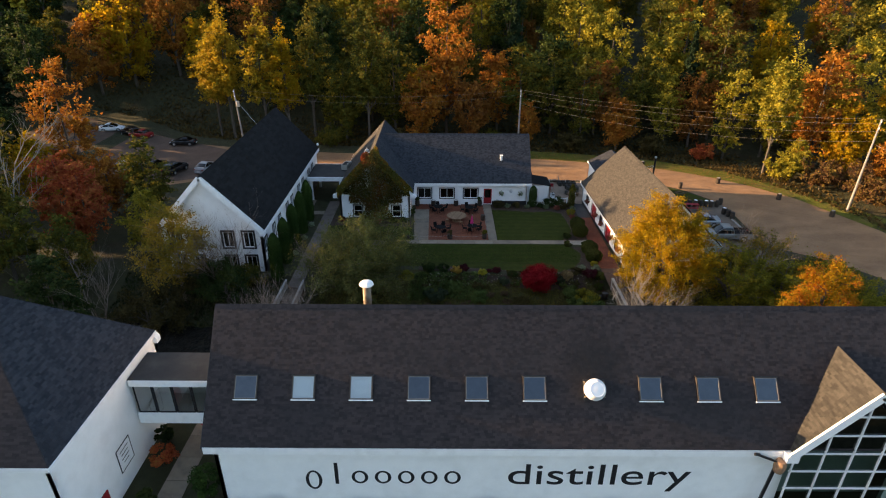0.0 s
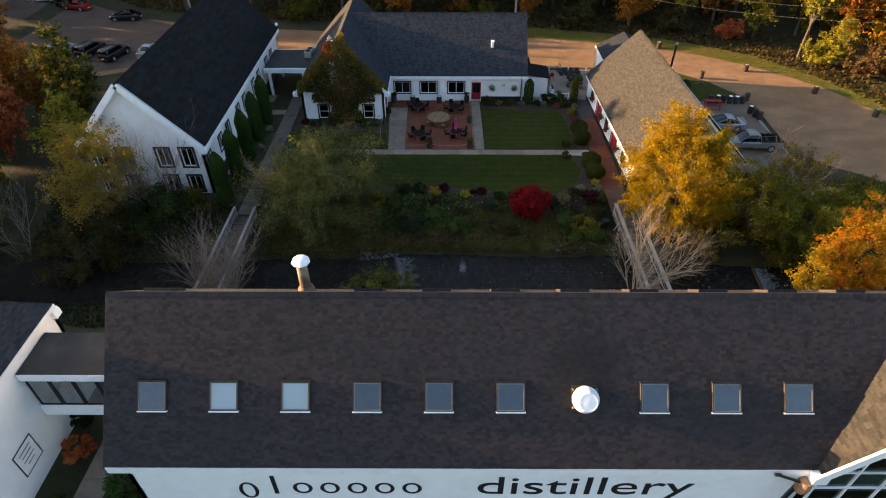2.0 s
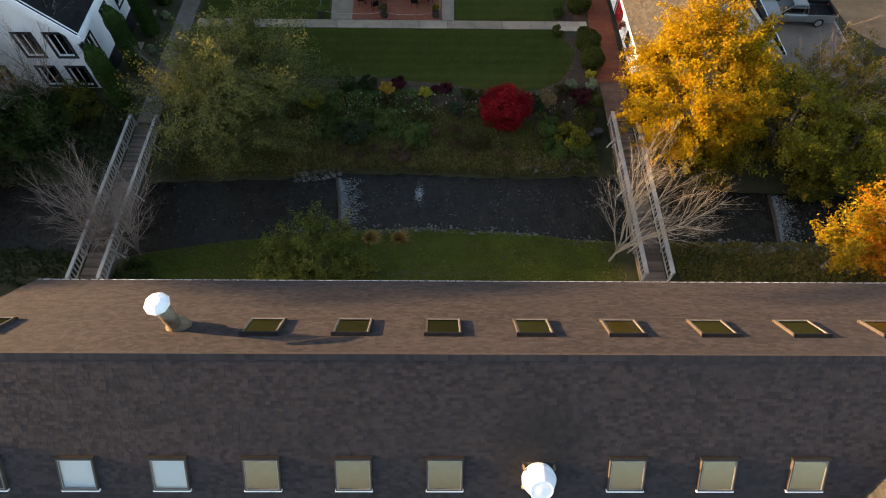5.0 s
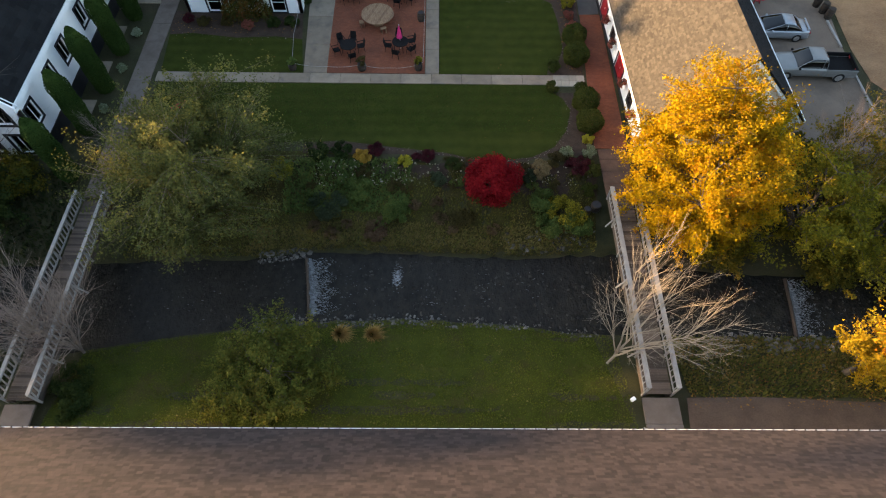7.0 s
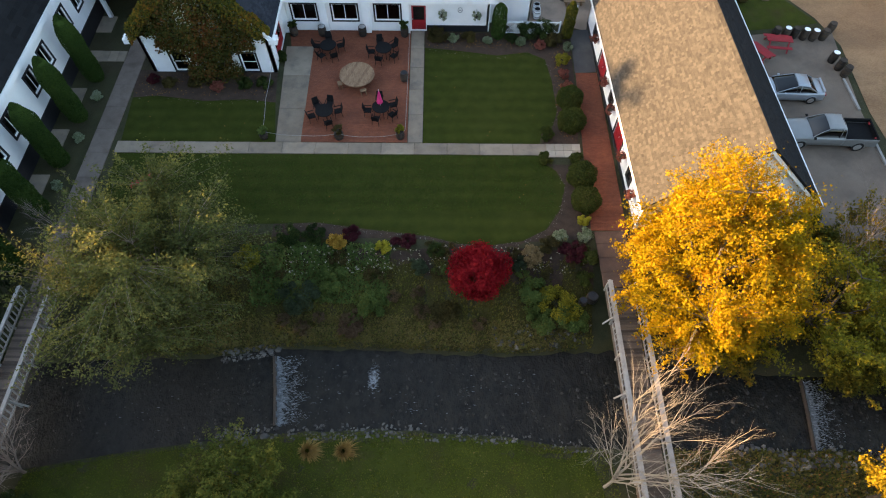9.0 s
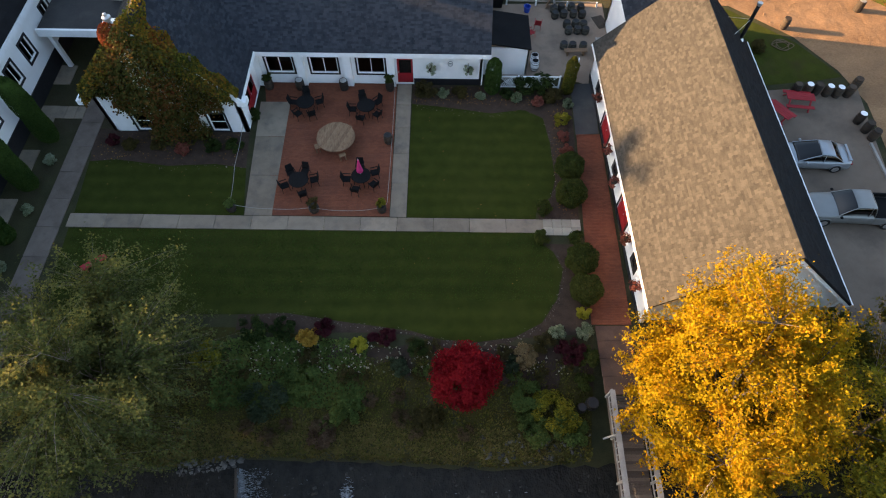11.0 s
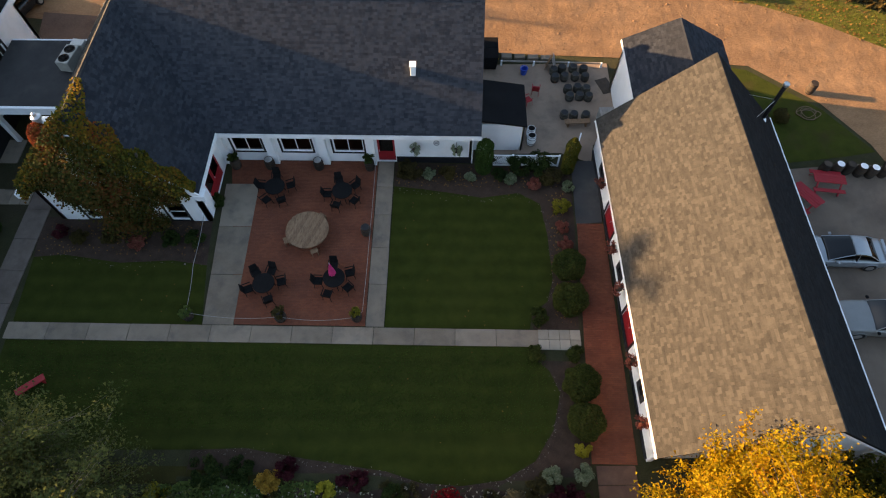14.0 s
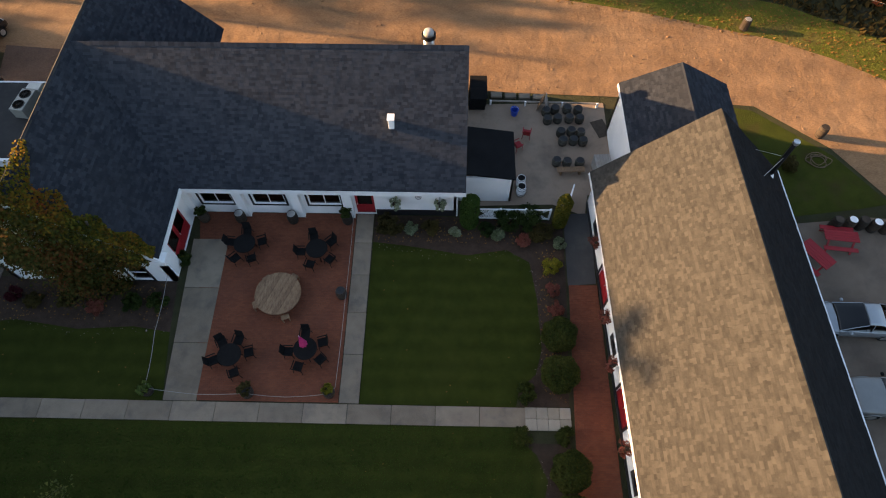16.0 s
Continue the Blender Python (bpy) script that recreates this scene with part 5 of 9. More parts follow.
def bare_mesh(seed, h, r, trunk_r, lean=(0, 0), stems=5, levels=3, fan=(5, 5, 4), bole=0.0):
    """A leafless tree: stems from the base, each forking again and again."""
    rng = random.Random(seed)

    def limb(bm, p, d, length, r0, level):
        steps = 4 if level < 2 else 3
        pts = [p]
        for _ in range(steps):
            d = (d + Vector((rng.gauss(0, 0.07), rng.gauss(0, 0.07), rng.gauss(0.03, 0.06)))).normalized()
            pts.append(pts[-1] + d * length / steps)
        for i in range(steps):
            rod(bm, pts[i], pts[i + 1], r0 * (1 - 0.8 * i / steps), r0 * (1 - 0.8 * (i + 1) / steps), (7, 5, 4, 3)[level], False)
        if level < levels:
            for _ in range(fan[level]):
                s = rng.uniform(0.25, 1.0) * steps
                i = min(steps - 1, int(s))
                q = pts[i].lerp(pts[i + 1], s - i)
                side = Vector((rng.gauss(0, 1), rng.gauss(0, 1), rng.gauss(0.15, 0.7))).normalized()
                limb(bm, q, (d * 1.0 + side * 0.6).normalized(), length * rng.uniform(0.4, 0.66), r0 * 0.42, level + 1)

    meshes = []
    lie = Vector((lean[0] * 1.6, lean[1] * 1.6, 0.75)).normalized()
    if bole:
        bm = bmesh.new()
        pts = [Vector((-0.1, 0, -0.9)), lie * bole * 0.35, lie * bole * 0.7 + Vector((0, 0.06, 0.05)), lie * bole]
        for k in range(3):
            rod(bm, pts[k], pts[k + 1], trunk_r * (1.9 - 0.35 * k), trunk_r * (1.55 - 0.35 * k), 8, False)
        me = bpy.data.meshes.new("stem")
        bm.to_mesh(me)
        bm.free()
        meshes.append(me)
    for k in range(stems):
        a = k * math.tau / stems + rng.uniform(-0.4, 0.4)
        d = Vector((math.cos(a) * r / h + lean[0], math.sin(a) * r / h + lean[1], 1.0)).normalized()
        bm = bmesh.new()
        limb(bm, lie * bole * rng.uniform(0.3, 1.0) if bole else Vector((0.12 * math.cos(a), 0.12 * math.sin(a), -0.2)), d, h * rng.uniform(0.8, 1.1), trunk_r, 0)
        me = bpy.data.meshes.new("stem")
        bm.to_mesh(me)
        bm.free()
        meshes.append(me)
    return meshes


def branch_mesh(seed, h, r, trunk_r, base, limbs=9, lean=0.0, twigs=0, fork=0.0, spread=1.0):
    """A tapered trunk with limbs, and twigs on the limbs."""
    rng = random.Random(seed)
    bm = bmesh.new()

    def limb(p, d, length, r0, r1, steps, bend, n):
        pts = [p.copy()]
        for _ in range(steps):
            d = (d + Vector((rng.gauss(0, bend), rng.gauss(0, bend), rng.gauss(0.03, bend)))).normalized()
            pts.append(pts[-1] + d * length / steps)
        for i in range(steps):
            f0, f1 = i / steps, (i + 1) / steps
            rod(bm, pts[i], pts[i + 1], r0 + (r1 - r0) * f0, r0 + (r1 - r0) * f1, n, False)
        return pts

    stem = limb(Vector((0, 0, -0.3)), Vector((lean, 0, 1)), h * 0.86, trunk_r, trunk_r * 0.18, 7, 0.05 + fork, 8)
    for k in range(limbs):
        f = rng.uniform(base / h, 0.86)
        i = min(6, int(f * 7))
        p = stem[i].lerp(stem[i + 1], f * 7 - i)
        a = k * 2.4 + rng.uniform(-0.4, 0.4)
        reach = r * rng.uniform(0.65, 1.0) * (1.1 - 0.5 * f) * spread
        d = Vector((math.cos(a), math.sin(a), rng.uniform(0.3, 0.9)))
        pts = limb(p, d.normalized(), reach * 1.15, trunk_r * 0.38 * (1.15 - f), trunk_r * 0.07, 4, 0.14, 5)
        for _ in range(twigs):
            j = rng.randint(1, 3)
            q = pts[j].lerp(pts[j + 1], rng.random())
            e = Vector((rng.gauss(0, 1), rng.gauss(0, 1), rng.gauss(0.4, 0.7))).normalized()
            sub = limb(q, (e + d * 0.8).normalized(), reach * rng.uniform(0.3, 0.6), trunk_r * 0.1, trunk_r * 0.025, 3, 0.22, 4)
            for _ in range(2):
                e = Vector((rng.gauss(0, 1), rng.gauss(0, 1), rng.gauss(0.4, 0.7))).normalized()
                limb(sub[rng.randint(1, 3)], (e + d * 0.5).normalized(), reach * rng.uniform(0.15, 0.3), trunk_r * 0.045, trunk_r * 0.015, 2, 0.25, 3)
    me = bpy.data.meshes.new("trunk")
    bm.to_mesh(me)
    bm.free()
    return me


YELLOW = foliage("golden yellow leaves", (0.22, 0.19, 0.010), (0.34, 0.24, 0.010), (0.44, 0.29, 0.012), (0.47, 0.26, 0.014), (0.42, 0.16, 0.014), through_light=0.55)
ORANGE = foliage("orange leaves", (0.16, 0.055, 0.012), (0.32, 0.115, 0.018), (0.44, 0.19, 0.026), (0.36, 0.22, 0.035))
RUST = foliage("rust brown leaves", (0.12, 0.045, 0.014), (0.24, 0.095, 0.022), (0.34, 0.15, 0.03), (0.22, 0.14, 0.03))
SCARLET = foliage("scarlet leaves", (0.22, 0.05, 0.02), (0.44, 0.085, 0.035), (0.52, 0.15, 0.045), (0.46, 0.24, 0.05))
CRIMSON = foliage("crimson leaves", (0.14, 0.004, 0.008), (0.27, 0.008, 0.014), (0.36, 0.014, 0.02))
OLIVE = foliage("olive green leaves", (0.040, 0.055, 0.010), (0.080, 0.090, 0.014), (0.15, 0.13, 0.018), (0.26, 0.19, 0.02))
LIME = foliage("yellow green leaves", (0.10, 0.11, 0.014), (0.20, 0.19, 0.02), (0.34, 0.28, 0.03), (0.44, 0.33, 0.035))
GREEN = foliage("dark green leaves", (0.014, 0.026, 0.008), (0.028, 0.05, 0.013), (0.05, 0.075, 0.018), (0.085, 0.10, 0.02))
NEEDLE = foliage("dark needles", (0.008, 0.018, 0.008), (0.016, 0.033, 0.013), (0.03, 0.05, 0.02), through_light=0.1)
CEDAR = foliage("cedar green", (0.018, 0.042, 0.008), (0.034, 0.068, 0.012), (0.06, 0.10, 0.02), through_light=0.15)
BROWNGREEN = foliage("dull brown green leaves", (0.03, 0.028, 0.012), (0.06, 0.052, 0.018), (0.10, 0.078, 0.025), (0.13, 0.10, 0.03))

AUTUMNMIX = foliage("brown and olive leaves", (0.075, 0.075, 0.013), (0.14, 0.125, 0.018), (0.25, 0.18, 0.022), (0.34, 0.17, 0.022), through_light=0.4)
WILLOW = foliage("willow leaves", (0.052, 0.066, 0.021), (0.088, 0.102, 0.032), (0.13, 0.138, 0.04), (0.23, 0.195, 0.05))
CREEKLEAF = foliage("sunlit olive leaves", (0.085, 0.10, 0.014), (0.16, 0.165, 0.018), (0.28, 0.24, 0.022), (0.40, 0.30, 0.028), through_light=0.45)
GOLDGREEN = foliage("yellow green turning leaves", (0.14, 0.14, 0.012), (0.27, 0.23, 0.014), (0.40, 0.28, 0.016), (0.44, 0.25, 0.018), through_light=0.5)
SUNWILLOW = foliage("pale willow leaves with painted sunlight", (0.062, 0.076, 0.024), (0.105, 0.118, 0.034), (0.17, 0.165, 0.044), (0.30, 0.245, 0.055))
FLAME = foliage("flame leaves", (0.32, 0.24, 0.014), (0.52, 0.30, 0.014), (0.56, 0.21, 0.014), (0.50, 0.08, 0.02), through_light=0.45)
POPLAR = foliage("poplar leaves", (0.13, 0.13, 0.014), (0.28, 0.21, 0.016), (0.44, 0.29, 0.02), (0.50, 0.28, 0.022))
# the shapes that the wood repeats
SIZES = ((15, 3.9, 0.8), (17, 4.3, 1.0), (13, 4.2, 0.5), (20, 3.9, 1.4), (11, 3.6, 0.4), (14, 4.8, 0.6))
SHAPES = []
for k, (h, r, b) in enumerate(SIZES):
    SHAPES.append(grown_tree(60 + k, h, r, b, 6000, 0.38, sprays=150, limbs=8, trunk_r=0.24, fuzz=0.40, inner=0.45, far=True))
SHAPES.append((branch_mesh(57, 15, 1, 0.2, 3, 0), quads_mesh("crown", tree_arrays(67, 15.5, 2.9, 0.8, 5600, 0.42, conifer=True))))
SHAPES.append(grown_tree(68, 21, 3.4, 4.5, 7600, 0.37, sprays=170, limbs=9, trunk_r=0.26, fuzz=0.40, inner=0.4, arch=0.3, far=True))
for trunk_me, crown_me in SHAPES:
    trunk_me.materials.append(BARK)
    crown_me.materials.append(ORANGE)

LOOK = {"y": (YELLOW, "golden yellow autumn leaves"), "o": (ORANGE, "orange autumn leaves"), "r": (RUST, "rust brown autumn leaves"), "s": (SCARLET, "scarlet autumn leaves"),
        "g": (GREEN, "dark green leaves"), "l": (LIME, "yellow green leaves"), "v": (OLIVE, "olive green leaves"), "n": (NEEDLE, "dark green needles"),
        "p": (POPLAR, "yellow green autumn leaves"), "a": (RUST, "rust brown autumn leaves")}


def wood_tree(x, y, look_key, scale, shape, turn, name="tree", group="trees of the wood"):
    mat, words = LOOK[look_key]
    trunk_me, crown_me = SHAPES[6 if look_key == "n" else shape]
    t = thing("conifer" if look_key == "n" else name, ("tall conifer with " if look_key == "n" else "broad leafy tree with ") + words + " on the wooded slope", "tree", group=group)
    t.matrix_world = pose(x, y, height(x, y), 0, 0, turn) @ Matrix.Diagonal((scale * 1.02, scale * 1.02, scale, 1))
    a = new("trunk", trunk_me)
    c = new("crown", crown_me)
    a.parent = c.parent = t
    c.material_slots[0].link = "OBJECT"
    c.material_slots[0].material = mat
    return t


rng = random.Random(11)
KEY_TREES = [  # x, y, leaf, scale, tall shape
    (-39.0, 106.5, "p", 1.05, 1), (-32.3, 105, "p", 1.01, 1), (-28, 104.5, "y", 0.9, 1), (-42, 108, "p", 0.9, 1), (-24, 107, "v", 1.0, 1), (-13.5, 104, "v", 0.98, 1), (-18, 106, "v", 0.95, 0), (-9, 107, "v", 1.05, 0), (-4, 104, "o", 1.0, 0), (0.5, 108, "o", 1.3, 0), (5, 104, "r", 1.0, 0), (10, 109, "o", 1.1, 0),
    (15, 101.5, "o", 0.55, 0), (14, 107, "v", 1.0, 0), (20, 108, "v", 1.1, 0), (24.5, 103, "v", 0.8, 0), (30.5, 100, "o", 0.85, 0), (28, 107, "r", 1.0, 0), (35, 105, "v", 1.0, 0), (39, 101, "l", 0.72, 0), (43.5, 101, "a", 1.0, 0), (47, 94.5, "l", 0.74, 0), (50.5, 87.5, "l", 0.86, 1), (53, 84, "l", 0.5, 0), (54, 96, "l", 1.0, 0),
    (57.5, 89, "o", 1.1, 0), (60, 84, "y", 0.9, 0), (63, 90, "l", 1.0, 0), (64, 80, "o", 0.72, 0), (68, 86, "l", 1.0, 0), (70, 76, "v", 0.8, 0), (74, 92, "y", 1.1, 0), (76, 80, "o", 0.9, 0), (48, 104, "v", 1.1, 0), (60, 100, "l", 1.1, 0), (40, 110, "l", 1.2, 0), (50, 112, "a", 1.1, 0), (66, 100, "a", 1.0, 0),
    (-66, 127, "y", 1.4, 0), (-57, 129, "o", 1.3, 0), (-50, 126, "y", 1.2, 0), (-72, 124, "o", 1.2, 0), (-44, 120, "g", 1.0, 0), (-80, 116, "g", 1.1, 0), (-82, 108, "n", 1.2, 0), (-72, 104, "g", 0.9, 0), (-22, 116, "g", 1.1, 0), (-9, 118, "g", 1.1, 0), (14, 120, "n", 1.2, 0), (26, 118, "l", 1.2, 0), (-76, 92, "g", 1.0, 0),
    (-50.5, 76, "o", 0.95, 0), (-54.5, 73, "y", 0.9, 0), (-44.5, 63, "s", 0.80, 0), (-41, 61, "s", 0.70, 0), (-36, 66, "v", 0.7, 0), (-43, 70, "o", 0.7, 0), (-54, 64, "v", 0.95, 0), (-40, 72, "g", 0.62, 0), (-46, 54, "v", 0.9, 0), (-38, 52, "v", 0.62, 0), (-58, 54, "l", 0.95, 0), (-52, 46, "v", 0.9, 0), (-62, 72, "g", 1.0, 0), (-66, 84, "g", 1.0, 0), (-33, 59, "l", 0.6, 0), (-35, 44, "g", 0.7, 0)]
for i, (x, y, key, s, tall) in enumerate(KEY_TREES):
    wood_tree(x, y, key, s, 7 if tall else i % 6, rng.uniform(0, 360))
placed = [(x, y) for x, y, *_ in KEY_TREES]
count = 0
while count < 124:
    x, y = rng.uniform(-95, 105), rng.uniform(101, 165)
    if y < 101 + 0.12 * max(0, -x) + 6 * (x < -40) or any((x - a) ** 2 + (y - b) ** 2 < 20 for a, b in placed):
        continue
    if x > 45 and y < 96 - (x - 45) * 0.5 or -67 < x < -38 and y < 129:
        continue
    placed.append((x, y))
    key = rng.choice("yyoorallllvvvvvggn" if x > -20 else "yorrlvvggggn" if x > -30 else "orrvvgggg")
    wood_tree(x, y, key, rng.uniform(0.8, 1.2), rng.randint(0, 5), rng.uniform(0, 360))
    count += 1


def far_wood(name, spots, mats, label):
    """Woods too far or too many to count: joined crowns of one leaf colour a part."""
    top = thing(name, label, "woods", kind="stuff")
    groups = {}
    for k, (x, y, s) in enumerate(spots):
        g = rng.choice(mats)
        shape = rng.randint(0, 5)
        h, r, b = SIZES[shape]
        q = tree_arrays(400 + k, h * s, r * s, b * s * 0.6, 560, 1.2, clumps=26, spread=0.15) + np.array([x, y, height(x, y)])
        groups.setdefault(g, []).append(q)
    for g, qs in groups.items():
        tagged(part("crowns", quads_mesh("crowns", np.concatenate(qs)), LOOK[g][0], top), kind="stuff")


spots = []
while len(spots) < 300:
    x, y = rng.uniform(-190, 210), rng.uniform(140, 265)
    spots.append((x, y, rng.uniform(0.85, 1.25)))
while len(spots) < 350:
    x, y = rng.uniform(-165, -78), rng.uniform(112, 180)
    spots.append((x, y, rng.uniform(0.8, 1.1)))
far_wood("far_wood", spots, "yorrlvvvgggn", "mixed autumn woods covering the far hillside")
spots = []
while len(spots) < 110:
    x, y = rng.uniform(-150, -64), rng.uniform(-60, 125)
    if y < 60 or x < -80:
        # the south-western trees are unseen, enlarged to keep low sun off the creek
        spots.append((x, y, rng.uniform(1.2, 1.6) if y < 62 and x < -72 else rng.uniform(0.75, 1.05)))
far_wood("west_wood", spots, "vggrn", "mixed woods west of the buildings, taller out of view for shade")
spots = []
while len(spots) < 60:
    x, y = rng.uniform(76, 180), rng.uniform(-20, 140)
    spots.append((x, y, rng.uniform(0.8, 1.2)))
far_wood("east_wood", spots, "ylvgor", "mixed woods east of the road")


def own_tree(name, label, x, y, h, r, base, mat, n, size, seed, category="tree", z=None, bark=None, second=None, **kw):
    t = thing(name, label, category, (x, y, height(x, y) if z is None else z))
    trunk, *crowns = grown_tree(seed, h, r, base, n, size, **kw)
    part("trunk", trunk, bark or BARK, t)
    part("crown", crowns[0], mat, t)
    if second:
        part("lower_crown", crowns[1], second[0], t, second[1])
    return t


own_tree("yellow_tree", "large tree with golden yellow leaves beside the shop", 22.3, 49.8, 12.0, 5.2, 0.6, YELLOW, 112000, 0.12, 5, sprays=640, limbs=18, fuzz=0.27, low=1.0, inner=0.42, lump=0.13, top=0.90, lean=(0.0, 0.21), split=(0.20, -0.06, 0.14), second=(GOLDGREEN, "greener leaves low in the crown"))
own_tree("green_tree", "leafy tree with yellow green leaves over the creek", 28.9, 49.8, 7.4, 4.2, 0.3, CREEKLEAF, 19000, 0.135, 7, sprays=150, limbs=16, fuzz=0.30, low=1.0, inner=0.5)
# willow leaves high and to the west are paler: sunlight put into their colour
own_tree("willow_tree", "broad willow with drooping olive leaves on the bank", -7.8, 51.8, 8.4, 6.5, 0.8, SUNWILLOW, 84000, 0.118, 9, sprays=820, limbs=16, fuzz=0.27, droop=0.12, shoots=0.9, low=1.0, trunk_r=0.085, inner=0.22, bark=TWIG, split=(0.62, -0.18, -0.02), second=(WILLOW, "shaded dull green leaves low in the crown"))
own_tree("orange_tree", "small maple with orange and yellow leaves", 31.3, 40.2, 10.8, 2.8, 0.8, FLAME, 24000, 0.135, 13, sprays=200, fuzz=0.26, inner=0.5, lump=0.22, arch=0.25)
own_tree("bank_bush", "leafy green bush on the grassy bank", -2.4, 39.9, 2.5, 3.4, 0.1, foliage("bank bush leaves", (0.055, 0.080, 0.016), (0.095, 0.118, 0.022), (0.15, 0.155, 0.03), (0.24, 0.20, 0.036)), 22000, 0.12, 15, sprays=220, fuzz=0.24, trunk_r=0.08, shoots=0.7, inner=0.5)
red = thing("red_shrub", "round crimson burning bush in the flower bed", "shrub", (10.2, 52.6, height(10.2, 52.6)))
part("trunk", branch_mesh(17, 2.2, 1.5, 0.08, 0.4, 10), BARK, red)
part("crown", quads_mesh("crown", tree_arrays(18, 3.0, 1.95, 0.1, 16000, 0.12, clumps=150, shell=0.5, spread=0.15)), CRIMSON, red)


# ---- paths, patio and bridges ----
def shared(name, maker, material):
    """A mesh that many alike pieces share."""
    bm = bmesh.new()
    maker(bm)
    bmesh.ops.recalc_face_normals(bm, faces=bm.faces)
    me = bpy.data.meshes.new(name)
    bm.to_mesh(me)
    bm.free()
    me.materials.append(material)
    return me


def piece(name, me, parent, x, y, z, sx=1.0, sy=1.0, sz=1.0, turn=0.0):
    ob = new(name, me)
    ob.parent = parent
    ob.matrix_local = pose(x, y, z, 0, 0, turn) @ Matrix.Diagonal((sx, sy, sz, 1))
    return ob


SLAB = shared("slab", lambda b: box(b, -0.5, 0.5, -0.5, 0.5, -0.5, 0.5, 0.012), CONCRETE)
BUFF = shared("paver", lambda b: box(b, -0.5, 0.5, -0.5, 0.5, -0.5, 0.5, 0.02), TANPAVER)
BROWN_SLAB = shared("slab", lambda b: box(b, -0.5, 0.5, -0.5, 0.5, -0.5, 0.5, 0.012), BROWNSLAB)
RUST_SLAB = shared("slab", lambda b: box(b, -0.5, 0.5, -0.5, 0.5, -0.5, 0.5, 0.012), surface("rust brown slab", (0.085, 0.047, 0.032), (0.17, 0.098, 0.068), 1.2, 0.9, 0.3, 40, (0.06, 0.04, 0.03), 0.4, 0.6))
UNIT_BRICK = shared("brick", lambda b: box(b, -0.5, 0.5, -0.5, 0.5, -0.5, 0.5), BRICK)
PLANK = shared("plank", lambda b: box(b, -0.5, 0.5, -0.5, 0.5, -0.5, 0.5, 0.02), DECK)


def slab_run(name, label, x0, y0, x1, y1, width, joints, me=None):
    """A run of cast slabs; joints are the distances of the gaps along it."""
    top = tagged(new(name), label, "path", kind="structure")
    a, b = Vector((x0, y0)), Vector((x1, y1))
    d = (b - a).normalized()
    ang = math.degrees(math.atan2(d.y, d.x))
    marks = [0, *joints, (b - a).length]
    for s, e in zip(marks, marks[1:]):
        m = a + d * (s + e) / 2
        piece("slab", me or SLAB, top, m.x, m.y, 0.0 + rng.uniform(-0.004, 0.006), e - s - 0.025, width * rng.uniform(0.985, 1.0), 0.12, ang + rng.uniform(-0.25, 0.25))
    return top


slab_run("path_court", "straight grey concrete slab path across the lawns", -14.1, 62.42, 15.15, 62.38, 0.98, [2.3 + 2.24 * k for k in range(12)])
slab_run("path_patio_east", "grey concrete slab strip east of the patio", 6.17, 62.92, 6.12, 74.3, 1.02, [2.6, 5.0, 7.3, 9.4])
strip = tagged(new("path_patio_west"), "grey concrete slab strip west of the patio", "path", kind="structure")
for y0, y1 in ((62.92, 66.0), (66.03, 69.25), (69.28, 72.4)):
    bm = bmesh.new()
    x = lambda y, side: -3.36 - 0.055 * (y - 62.92) if side < 0 else -1.66 - 0.015 * (y - 62.92)
    prism(bm, [(x(y0, -1), y0, 0.062), (x(y0, 1), y0, 0.062), (x(y1, 1), y1, 0.062), (x(y1, -1), y1, 0.062)], (0, 0, -0.12))
    part("slab", bm, CONCRETE, strip)
slab_run("path_west", "wide brown grey concrete path along the gabled hall", -15.3, 51.5, -15.0, 75.2, 1.45, [2.0 + 2.1 * k for k in range(10)], BROWN_SLAB)
slab_run("path_pad", "short concrete step off the west path", -17.8, 71.2, -15.8, 71.2, 1.1, [0.7, 1.4])
for k in range(5):
    slab_run("window_pad_%d" % (k + 1), "concrete pad between two cedars", -18.9, 59.05 + 3.93 * k, -17.7, 59.05 + 3.93 * k, 1.9, [])
paver = tagged(new("path_pavers"), "square buff pavers at the end of the court path", "path", kind="structure")
for i in range(4):
    for j in range(2):
        piece("paver", BUFF, paver, 15.42 + 0.58 * i, 62.03 + 0.58 * j, 0.0, 0.56, 0.56, 0.12)


